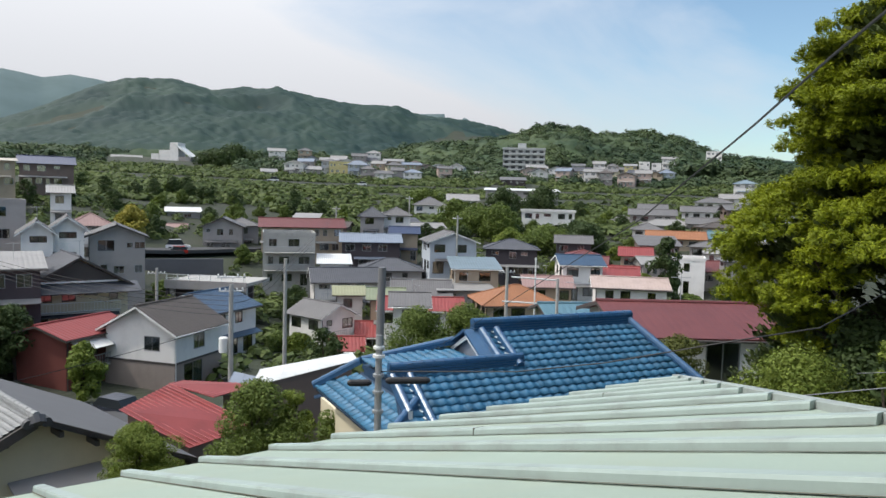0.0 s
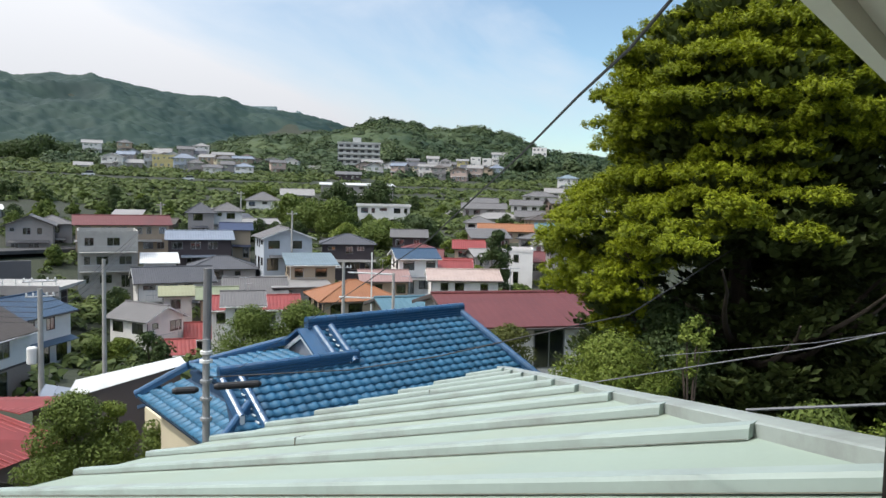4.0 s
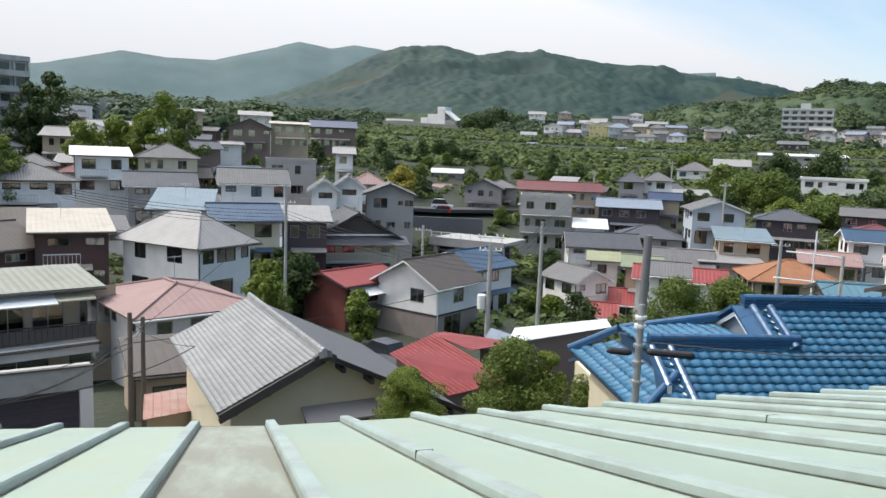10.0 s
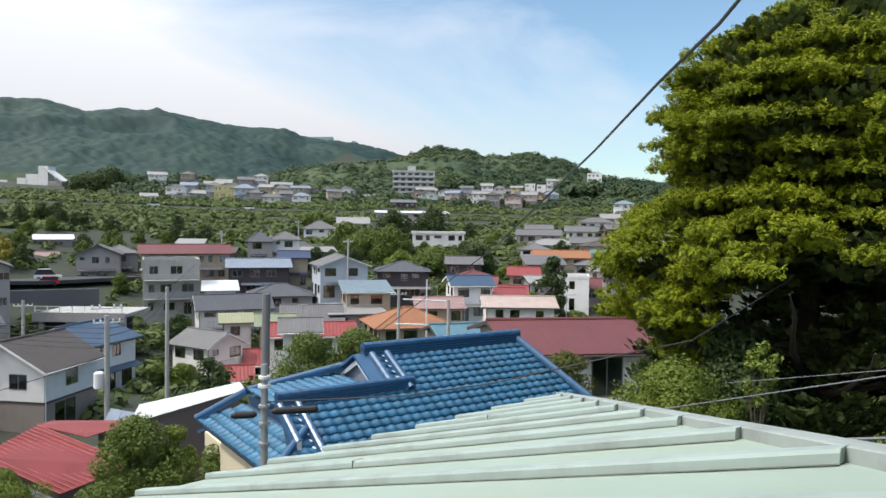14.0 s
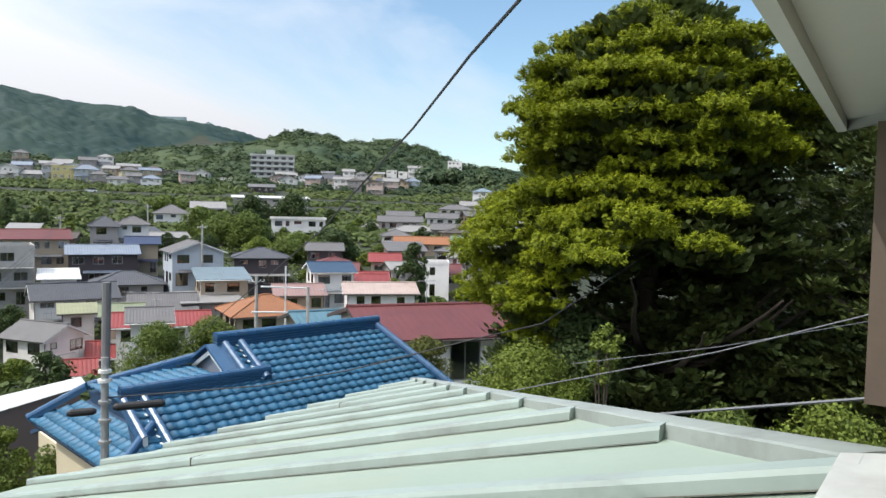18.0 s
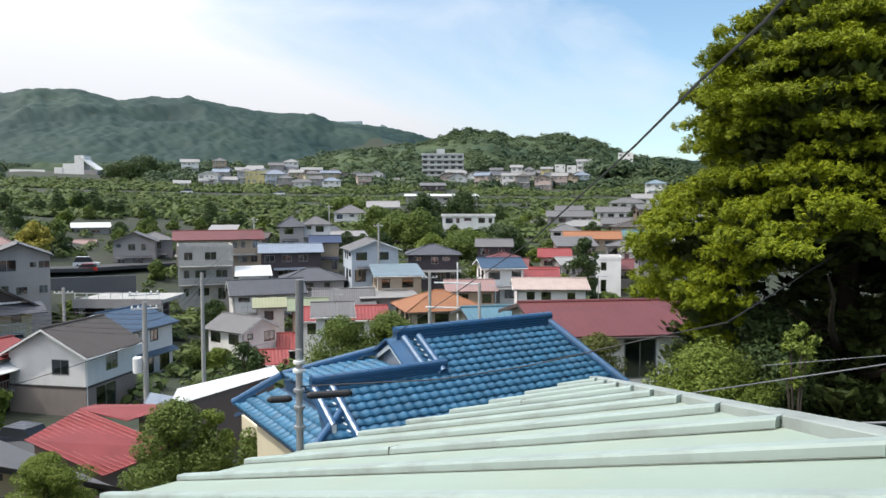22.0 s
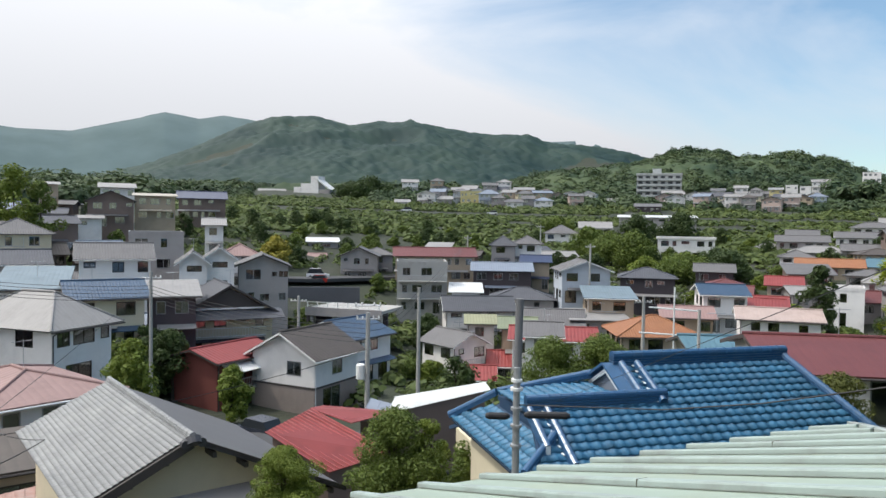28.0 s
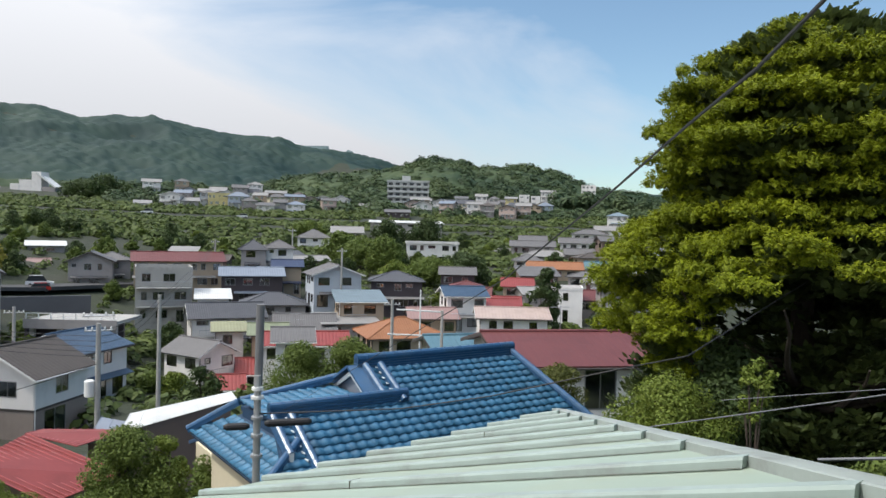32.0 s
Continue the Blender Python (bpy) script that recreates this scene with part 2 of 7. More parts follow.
class Build:
    """Collects boxes, quads and tubes for one mesh."""

    def __init__(self):
        self.v, self.f = [], []

    def add(self, verts, faces):
        o = len(self.v)
        self.v += [tuple(p) for p in verts]
        self.f += [tuple(i + o for i in q) for q in faces]

    def box(self, x0, y0, z0, x1, y1, z1):
        self.add([(x0, y0, z0), (x1, y0, z0), (x1, y1, z0), (x0, y1, z0), (x0, y0, z1), (x1, y0, z1), (x1, y1, z1), (x0, y1, z1)],
                 [(0, 3, 2, 1), (4, 5, 6, 7), (0, 1, 5, 4), (1, 2, 6, 5), (2, 3, 7, 6), (3, 0, 4, 7)])

    def slab(self, corners, thick):
        """A plate: corners of its top, counter-clockwise seen from above, thick metres downwards along its normal."""
        c = [Vector(p) for p in corners]
        nrm = Vector((0, 0, 0))
        for i in range(len(c)):
            p, q = c[i], c[(i + 1) % len(c)]
            nrm += Vector(((p.y - q.y) * (p.z + q.z), (p.z - q.z) * (p.x + q.x), (p.x - q.x) * (p.y + q.y)))
        nrm.normalize()
        k = len(c)
        self.add(c + [p - nrm * thick for p in c],
                 [tuple(range(k)), tuple(range(2 * k - 1, k - 1, -1))] + [(i, i + k, (i + 1) % k + k, (i + 1) % k) for i in range(k)])

    def tube(self, path, radii, sides=8, cap=True):
        path = [Vector(p) for p in path]
        if not isinstance(radii, (list, tuple)):
            radii = [radii] * len(path)
        o = len(self.v)
        for i, p in enumerate(path):
            d = (path[min(i + 1, len(path) - 1)] - path[max(i - 1, 0)]).normalized()
            up = Vector((0, 0, 1)) if abs(d.z) < 0.9 else Vector((1, 0, 0))
            s = d.cross(up).normalized()
            t = s.cross(d)
            for j in range(sides):
                a = 2 * math.pi * j / sides
                self.v.append(tuple(p + (s * math.cos(a) + t * math.sin(a)) * radii[i]))
        for i in range(len(path) - 1):
            for j in range(sides):
                k = (j + 1) % sides
                self.f.append((o + i * sides + j, o + i * sides + k, o + (i + 1) * sides + k, o + (i + 1) * sides + j))
        if cap:
            self.f.append(tuple(o + j for j in range(sides))[::-1])
            self.f.append(tuple(o + (len(path) - 1) * sides + j for j in range(sides)))

    def done(self, name, mat, parent=None, label="", smooth=False):
        return mesh_object(name, self.v, self.f, mat, parent, label, smooth)


def thing(name, m, label, category, group="", kind=""):
    e = new(name)
    e.matrix_world = m
    return tagged(e, label, category, group, kind)


# ---------------------------------------------------------------- ground
TERRAIN_R = (0, 20, 45, 65, 90, 115, 150, 200, 260, 330, 450, 620)
TERRAIN_Z = {
    -60: (-4, -8, -13, -13, -9.5, -6.5, -2, 3, 8, 12, 17, 22),
    -30: (-4.5, -10.5, -14.5, -16.5, -15, -12, -6.5, 0, 5, 9.5, 19, 24),
    -10: (-4.5, -9.5, -14, -17, -19.3, -17, -12.5, -5.5, 1.5, 8.5, 20, 27),
    0: (-4.5, -9, -13.5, -16.5, -18.6, -16.8, -12.2, -6, 1.0, 8, 18, 26),
    10: (-4.5, -8.5, -13, -16, -18, -16.5, -12, -6, 0.5, 7, 17, 26),
    25: (-3.5, -6, -11, -14, -15, -14, -10, -5, 0, 6, 14, 22),
}
# crest of the hills: bearing, angle above the level
CREST_MID = ((-75, 3.0), (-50, 3.0), (-36, 3.0), (-32.4, 3.9), (-29, 5.3), (-25, 7.2), (-23.3, 7.8), (-20, 8.0), (-17.4, 7.4), (-15.3, 7.75), (-12.7, 7.8),
             (-9.6, 7.25), (-7.4, 6.9), (-3.8, 6.9), (-2.5, 6.4), (0, 6.1), (3.2, 5.7), (5.2, 5.2), (9, 4.4), (14, 3.8), (24, 3.3), (60, 3.0))
CREST_NEAR = ((-75, 1), (-12, 1.5), (-7, 3.2), (-2, 4.4), (2, 4.6), (4.5, 5.0), (6, 5.4), (7.3, 5.85), (9.6, 5.8), (11.3, 5.2), (14.5, 5.5), (17.5, 5.0),
              (18.5, 4.3), (20.2, 3.8), (23.6, 3.4), (35, 3.0), (60, 2.5))


def table(rows, x):
    if x <= rows[0][0]:
        return rows[0][1]
    for (a, u), (b, v) in zip(rows, rows[1:]):
        if x <= b:
            t = (x - a) / (b - a)
            return u + (v - u) * t
    return rows[-1][1]


def ease(t):
    t = min(max(t, 0.0), 1.0)
    return t * t * (3 - 2 * t)


def ground_z(x, y):
    r, az = math.hypot(x, y), math.degrees(math.atan2(x, y))
    keys = sorted(TERRAIN_Z)
    a = min(max(az, keys[0]), keys[-1])
    prof = {k: table(tuple(zip(TERRAIN_R, TERRAIN_Z[k])), r) for k in keys}
    z = table(tuple((k, prof[k]) for k in keys), a)
    if abs(az) > 75:
        z = z + (-4.2 - z) * min((abs(az) - 75) / 40, 1)
    if r > 420 and abs(az) < 90:
        for crest, r0, rc, back in ((CREST_NEAR, 430, 640, 300), (CREST_MID, 640, 1250, 900)):
            top = rc * math.tan(radians(table(crest, az))) - 7.0
            base = 14 if rc < 1000 else 24
            # spurs and gullies, which fade out towards the crest
            spur = abs(noise.noise(Vector((x * 0.0048, y * 0.0030, rc)))) * 1.5 + 0.5 * abs(noise.noise(Vector((x * 0.012, y * 0.009, rc + 5))))
            rough = 1 - 0.42 * min(spur, 0.9) * min(max((rc * 0.97 - r) / (rc * 0.16), 0), 1)
            if r <= rc:
                h = base + (top - base) * ease((r - r0) / (rc - r0)) ** 0.7 * rough
            else:
                h = base + (top - base) * (1 - ease((r - rc) / back))
            if r > r0:
                z = max(z, h)
    elif r > 620:
        z = min(z, 24)
    return z


def build_ground():
    azs = [-180, -160, -140, -120, -105, -95, -85, -78] + [-74 + 0.5 * i for i in range(0, 257)] + [58, 64, 70, 78, 85, 95, 105, 120, 140, 160]
    rs = [0.0, 3, 6, 9, 12] + [15 * 1.028 ** i for i in range(0, 206)]
    rs = [r for r in rs if r < 4300] + [4400]
    verts, faces = [(0, 0, ground_z(0, 0))], []
    na = len(azs)
    for r in rs[1:]:
        for a in azs:
            x, y = r * math.sin(radians(a)), r * math.cos(radians(a))
            z = ground_z(x, y)
            if 400 < r < 2600:
                z += 2.2 * noise.noise(Vector((x * 0.05, y * 0.05, 0))) * min((r - 400) / 100, 1)
            verts.append((x, y, z))
    for j in range(na):
        faces.append((0, 1 + (j + 1) % na, 1 + j)[::-1] if False else (0, 1 + (j + 1) % na, 1 + j))
    for i in range(len(rs) - 2):
        for j in range(na):
            k = (j + 1) % na
            a, b = 1 + i * na, 1 + (i + 1) * na
            faces.append((a + j, a + k, b + k, b + j))
    # bearings run clockwise, so turn the faces up
    faces = [f[::-1] for f in faces]
    return mesh_object("ground", verts, faces, GROUND, smooth=True)


GROUND = material("ground_earth_and_grass", (0.026, 0.032, 0.018), 0.9, vary=0.45, scale=0.08, grain=1.5, bump=0.5, dist=0.3,
                  stain=(0.05, 0.047, 0.042), stain_amount=0.8, stain_scale=0.12)
ground = tagged(build_ground(), "sloping valley ground with grass, earth and wooded hills", "ground", kind="structure")


# ---------------------------------------------------------------- shared surfaces
def paint(key, c, **k):
    return material("wall_" + key, c, 0.8, vary=0.07, scale=0.7, grain=30, bump=0.12, dist=0.004, stain=tuple(v * 0.55 for v in c), stain_amount=0.35, stain_scale=0.45, objvary=0.08, **k)


def roofing(key, c, ribs=None, rough=0.6, **k):
    return material("roof_" + key, c, rough, vary=0.12, scale=0.5, grain=9, bump=0.2, dist=0.008, stain=tuple(v * 0.5 for v in c), stain_amount=0.4, stain_scale=0.7, ribs=ribs, objvary=0.1, **k)


WALL = {
    "white": paint("white", (0.79, 0.76, 0.735)), "cream": paint("cream", (0.62, 0.55, 0.40)), "grey": paint("grey", (0.34, 0.315, 0.305)),
    "tan": paint("tan", (0.41, 0.325, 0.24)), "brown": paint("brown", (0.19, 0.14, 0.12)), "red": paint("red_boards", (0.17, 0.05, 0.04)),
    "maroon": paint("maroon_boards", (0.115, 0.062, 0.055)), "dark": paint("dark_boards", (0.075, 0.06, 0.065)), "blue": paint("pale_blue", (0.45, 0.49, 0.54)), "yellow": paint("yellow", (0.62, 0.53, 0.26)),
    "concrete": material("wall_concrete", (0.36, 0.35, 0.33), 0.85, vary=0.2, scale=0.6, grain=12, bump=0.2, dist=0.006, stain=(0.12, 0.12, 0.11), stain_amount=0.5, stain_scale=0.6),
    "mocha": paint("mocha", (0.27, 0.225, 0.20)), "olive": paint("grey_olive", (0.34, 0.34, 0.27)), "pinkish": paint("pinkish", (0.52, 0.40, 0.35)),
}
ROOF = {
    "slate": roofing("slate", (0.135, 0.13, 0.13), (0.30, 0.28, 0.03)), "dark": roofing("dark_tile", (0.075, 0.078, 0.09), (0.30, 0.28, 0.03)),
    "brown": roofing("brown", (0.085, 0.07, 0.06), (0.45, 0.4, 0.015)), "red": roofing("red_metal", (0.245, 0.045, 0.042), (0.42, 0, 0.04), 0.55),
    "maroon": roofing("maroon", (0.145, 0.042, 0.04), (0.45, 0.35, 0.01), 0.5), "orange": roofing("orange_tile", (0.30, 0.125, 0.055), (0.3, 0.28, 0.03)),
    "pink": roofing("faded_red", (0.275, 0.175, 0.16), (0.42, 0, 0.02)), "blue": roofing("blue_tile", (0.042, 0.080, 0.135), (0.3, 0.28, 0.03), 0.35),
    "pale_blue": roofing("pale_blue", (0.16, 0.21, 0.24), (0.4, 0, 0.02), 0.6), "light": roofing("light_grey", (0.26, 0.25, 0.24), (0.42, 0, 0.02), 0.55),
    "white": roofing("white_sheet", (0.62, 0.62, 0.60), (0.3, 0, 0.015), 0.5), "green": roofing("green_sheet", (0.20, 0.225, 0.14), (0.42, 0, 0.02), 0.5),
    "greyblue": roofing("grey_blue", (0.20, 0.23, 0.28), (0.42, 0, 0.02), 0.45), "sage": roofing("sage_sheet", (0.235, 0.24, 0.195), (0.42, 0, 0.04), 0.5), "cream": roofing("cream_sheet", (0.42, 0.375, 0.31), (0.42, 0, 0.02), 0.5),
    "navy": roofing("navy_panels", (0.045, 0.055, 0.10), (1.0, 1.6, 0.01), 0.3), "teal": roofing("teal_sheet", (0.09, 0.175, 0.215), (0.42, 0, 0.02), 0.4),
    "blush": roofing("pale_beige_pink", (0.40, 0.31, 0.275), (0.42, 0, 0.02)),
    "course": roofing("brown_course_tile", (0.22, 0.20, 0.18)),
    "yellowgreen": roofing("yellow_green", (0.29, 0.29, 0.17), (0.42, 0, 0.02), 0.5),
}
ALU = material("aluminium_frame", (0.32, 0.32, 0.33), 0.4, metal=0.7, vary=0.05)
BRONZE = material("bronze_frame", (0.05, 0.042, 0.036), 0.45, metal=0.3, vary=0.05)
TRIM = material("white_trim", (0.72, 0.72, 0.70), 0.6, vary=0.06)
DARKTRIM = material("dark_trim", (0.06, 0.052, 0.048), 0.6, vary=0.1)
CURTAIN = material("curtain_cloth", (0.48, 0.46, 0.42), 0.9, vary=0.15, scale=6, grain=40)
CONCRETE = WALL["concrete"]
STEEL = material("galvanised_steel", (0.42, 0.43, 0.44), 0.45, metal=0.6, vary=0.1)
RUBBER = material("black_cable", (0.02, 0.02, 0.022), 0.6, vary=0.1)


# ---------------------------------------------------------------- houses
def wall_sheet(b, o, d, n, length, z0, z1, holes, depth=0.1):
    """One outer wall with openings: o start, d its way, n outward; holes (s, z, w, h)."""
    o, d, n = Vector(o), Vector(d), Vector(n)
    xs = sorted({0.0, length, *[h[0] for h in holes], *[h[0] + h[2] for h in holes]})
    zs = sorted({z0, z1, *[h[1] for h in holes], *[h[1] + h[3] for h in holes]})
    P = lambda s, z, k=0.0: o + d * s + Vector((0, 0, z)) - n * k
    for a, c in zip(xs, xs[1:]):
        for e, f in zip(zs, zs[1:]):
            ms, mz = (a + c) / 2, (e + f) / 2
            if not any(h[0] < ms < h[0] + h[2] and h[1] < mz < h[1] + h[3] for h in holes):
                b.add([P(a, e), P(c, e), P(c, f), P(a, f)], [(0, 1, 2, 3)])
    for s, z, w, h in holes:
        ring = [(s, z), (s + w, z), (s + w, z + h), (s, z + h)]
        for (s1, z1_), (s2, z2_) in zip(ring, ring[1:] + ring[:1]):
            b.add([P(s1, z1_), P(s1, z1_, depth), P(s2, z2_, depth), P(s2, z2_)], [(0, 1, 2, 3)])


def add_window(parent, o, d, n, hole, frame_mat, seed, far=False, tiny=False):
    """A sliding window in an opening: frame with a meeting stile, two panes, a curtain behind some."""
    rnd = random.Random(seed)
    o, d, n = Vector(o), Vector(d), Vector(n)
    s, z, w, h = hole
    base = o + d * s + Vector((0, 0, z))
    m = Matrix(((d.x, -n.x, 0, base.x), (d.y, -n.y, 0, base.y), (0, 0, 1, base.z), (0, 0, 0, 1)))
    t = 0.05
    b = Build()
    y0, y1 = -0.025, 0.06
    b.box(-t * 0.6, y0, -t, w + t * 0.6, y1, 0.01)
    b.box(-t * 0.6, y0, h - 0.01, w + t * 0.6, y1, h + t)
    b.box(-t * 0.6, y0, 0.01, t * 0.6, y1, h - 0.01)
    b.box(w - t * 0.6, y0, 0.01, w + t * 0.6, y1, h - 0.01)
    two = w > 0.8 and not far
    if w > 0.8:
        b.box(w / 2 - t * 0.6, 0.0, 0.01, w / 2 + t * 0.6, y1, h - 0.01)
    if tiny:
        p = Build()
        p.box(0, 0.03, 0, w, 0.045, h)
        pane = p.done("window", GLASS, parent)
        pane.matrix_local = m
        return pane
    fr = b.done("window", frame_mat, parent)
    fr.matrix_local = m
    spans = [(t * 0.6, w / 2 - t * 0.6), (w / 2 + t * 0.6, w - t * 0.6)] if two else [(t * 0.6, w - t * 0.6)]
    for a, c in spans:
        p = Build()
        p.box(a, 0.03, 0.01, c, 0.042, h - 0.01)
        p.done("pane", GLASS, fr)
    if rnd.random() < 0.45 and not far:
        c = Build()
        a0 = t if rnd.random() < 0.5 else w / 2
        k = 10
        ws = w / 2 - t
        pts = [(a0 + ws * i / k, 0.12 + 0.02 * (i % 2)) for i in range(k + 1)]
        for (xa, ya), (xb, yb) in zip(pts, pts[1:]):
            c.add([(xa, ya, 0.02), (xb, yb, 0.02), (xb, yb, h), (xa, ya, h)], [(0, 1, 2, 3)])
        c.done("curtain", CURTAIN, fr)
    return fr


def roof_plane(name, a, b_, c, d, mat, parent, thick=0.12):
    """One slope: a, b along the eave, c, d along the top (c over b)."""
    a, b_, c, d = [Vector(p) for p in (a, b_, c, d)]
    e = (b_ - a).normalized()
    tri = (c - d).length < 1e-4
    top = [a, b_, c] if tri else [a, b_, c, d]
    nrm = (b_ - a).cross((c - a)).normalized()
    if nrm.z < 0:
        nrm = -nrm
    s = nrm.cross(e)
    k = len(top)
    verts = top + [p - nrm * thick for p in top]
    faces = [tuple(range(k)), tuple(range(2 * k - 1, k - 1, -1))] + [(i, i + k, (i + 1) % k + k, (i + 1) % k) for i in range(k)]
    uvs = []
    for f in faces:
        for i in f:
            q = verts[i] - a
            uvs.append((q.dot(e), q.dot(s)))
    return mesh_object(name, verts, faces, mat, parent, uvs=uvs)


FOOT = []


BUILT = {}


def house(label, x, y, eave, turn, depth, width, wall="white", roof="slate", kind="gx", rise=1.3, storeys=2, over=0.58, holes_front=None, holes_left=None,
          lower=None, frames=None, name="house", category="house", group="houses on the valley slopes", ridge_cap=True, tall=None, flat_back=0.0):
    """A house with its nearest corner at x, y, its eaves at the height eave. Local x runs along the front, y along the left side."""
    H = tall if tall else 2.75 * storeys + 0.1
    base = eave - H
    m = pose(x, y, base, 0, 0, -turn)
    h = thing(name, m, label, category, group)
    W, D = width, depth
    mid = m @ Vector((W / 2, D / 2, 0))
    FOOT.append((mid.x, mid.y, math.hypot(W, D) / 2))
    low = min(ground_z(*(m @ Vector((u, v, 0))).xy) for u in (0, W) for v in (0, D)) - base - 0.4
    low = min(low, 0.0)
    rnd = random.Random(int(x * 13 + y * 7))
    frames = frames or (ALU if rnd.random() < 0.5 else BRONZE)

    def auto(length):
        out = []
        for i in range(storeys):
            s = 0.5 + rnd.random() * 0.5
            while s + 0.9 < length - 0.3:
                w = rnd.choice((0.8, 1.2, 1.6, 1.7))
                w = min(w, length - 0.3 - s)
                hh = 1.15 if rnd.random() < 0.75 else (0.6 if i == 0 else 1.8)
                z = H - 0.55 - 2.75 * i - hh
                out.append((s, z, w, hh))
                s += w + 0.7 + rnd.random() * 1.3
        return out
    hf = auto(W) if holes_front is None else [(s, H + z, w, hh) for s, z, w, hh in holes_front]
    hl = auto(D) if holes_left is None else [(s, H + z, w, hh) for s, z, w, hh in holes_left]
    b = Build()
    wall_sheet(b, (0, 0, 0), (1, 0, 0), (0, -1, 0), W, low, H, hf)
    wall_sheet(b, (0, D, 0), (0, -1, 0), (-1, 0, 0), D, low, H, [(D - s - w, z, w, hh) for s, z, w, hh in hl])
    wall_sheet(b, (W, 0, 0), (0, 1, 0), (1, 0, 0), D, low, H, [])
    wall_sheet(b, (W, D, 0), (-1, 0, 0), (0, 1, 0), W, low, H, [])
    if kind == "gx":
        b.add([(0, 0, H), (0, D, H), (0, D / 2, H + rise)], [(0, 2, 1)])
        b.add([(W, 0, H), (W, D, H), (W, D / 2, H + rise)], [(0, 1, 2)])
    elif kind == "gy":
        b.add([(0, 0, H), (W, 0, H), (W / 2, 0, H + rise)], [(0, 1, 2)])
        b.add([(0, D, H), (W, D, H), (W / 2, D, H + rise)], [(0, 2, 1)])
    elif kind == "shed":
        b.add([(0, 0, H), (0, D, H), (0, D, H + rise), (W, 0, H), (W, D, H), (W, D, H + rise)], [(0, 2, 1), (3, 4, 5), (1, 2, 5, 4)])
    b.done("wall", WALL[wall], h)
    if lower:
        mat2, zt = lower
        b2 = Build()
        keep = lambda hs: [(s, z, w, hh) for s, z, w, hh in hs if z + hh < zt]
        wall_sheet(b2, (-0.03, -0.03, 0), (1, 0, 0), (0, -1, 0), W + 0.06, low, zt, [(s + 0.03, z, w, hh) for s, z, w, hh in keep(hf)], 0.04)
        wall_sheet(b2, (-0.03, D + 0.03, 0), (0, -1, 0), (-1, 0, 0), D + 0.06, low, zt, [(D + 0.03 - s - w, z, w, hh) for s, z, w, hh in keep(hl)], 0.04)
        b2.done("lower_cladding", WALL[mat2], h)
        b3 = Build()
        b3.box(-0.07, -0.07, zt, W + 0.03, -0.005, zt + 0.16)
        b3.box(-0.07, -0.005, zt, -0.005, D + 0.03, zt + 0.16)
        b3.done("belt_board", DARKTRIM, h)
    for i, hole in enumerate(hf):
        add_window(h, (0, 0, 0), (1, 0, 0), (0, -1, 0), hole, frames, int(x * 31 + i * 7 + y), math.hypot(x, y) > 105, math.hypot(x, y) > 230)
    for i, (s, z, w, hh) in enumerate(hl):
        add_window(h, (0, D, 0), (0, -1, 0), (-1, 0, 0), (D - s - w, z, w, hh), frames, int(x * 37 + i * 5 + y), math.hypot(x, y) > 105, math.hypot(x, y) > 230)
    rm = ROOF[roof]
    o = over
    if kind in ("gx", "gy"):
        A, B = (W, D) if kind == "gx" else (D, W)
        sl = rise / (B / 2)
        T = (lambda u, v, z: (u, v, z)) if kind == "gx" else (lambda u, v, z: (v, u, z))
        drop = sl * o
        e0 = [T(-o, -o, H - drop + 0.1), T(A + o, -o, H - drop + 0.1), T(A + o, B / 2, H + rise + 0.1), T(-o, B / 2, H + rise + 0.1)]
        e1 = [T(A + o, B + o, H - drop + 0.1), T(-o, B + o, H - drop + 0.1), T(-o, B / 2, H + rise + 0.1), T(A + o, B / 2, H + rise + 0.1)]
        roof_plane("roof_slope", *e0, rm, h)
        roof_plane("roof_slope", *e1, rm, h)
        c = Build()
        c.tube([T(-o - 0.03, B / 2, H + rise + 0.12), T(A + o + 0.03, B / 2, H + rise + 0.12)], 0.11, 8)
        c.done("ridge_cap", rm, h)
        for u in (-o - 0.02, A + o - 0.02):
            g = Build()
            for v0, v1 in ((-o, B / 2), (B + o, B / 2)):
                z0, z1 = H - drop, H + rise
                P = [T(u, v0, z0 - 0.12), T(u, v1, z1 - 0.12), T(u, v1, z1 + 0.06), T(u, v0, z0 + 0.06)]
                Q = [T(u + 0.04, v0, z0 - 0.12), T(u + 0.04, v1, z1 - 0.12), T(u + 0.04, v1, z1 + 0.06), T(u + 0.04, v0, z0 + 0.06)]
                g.add(P + Q, [(0, 1, 2, 3), (7, 6, 5, 4), (0, 4, 5, 1), (1, 5, 6, 2), (2, 6, 7, 3), (3, 7, 4, 0)])
            g.done("barge_board", TRIM if wall in ("white", "blue") and rnd.random() < 0.6 else DARKTRIM, h)
    elif kind == "hip":
        k = min(W, D) / 2
        z0, z1 = H - rise / k * o + 0.1, H + rise + 0.1
        if W >= D:
            p, q = (k, D / 2, z1), (W - k, D / 2, z1)
        else:
            p, q = (W / 2, k, z1), (W / 2, D - k, z1)
        c0, c1, c2, c3 = (-o, -o, z0), (W + o, -o, z0), (W + o, D + o, z0), (-o, D + o, z0)
        if W >= D:
            planes = [(c0, c1, q, p), (c2, c3, p, q), (c1, c2, q, q), (c3, c0, p, p)]
        else:
            planes = [(c0, c1, p, p), (c2, c3, q, q), (c1, c2, q, p), (c3, c0, p, q)]
        for pl in planes:
            roof_plane("roof_slope", *pl, rm, h)
        c = Build()
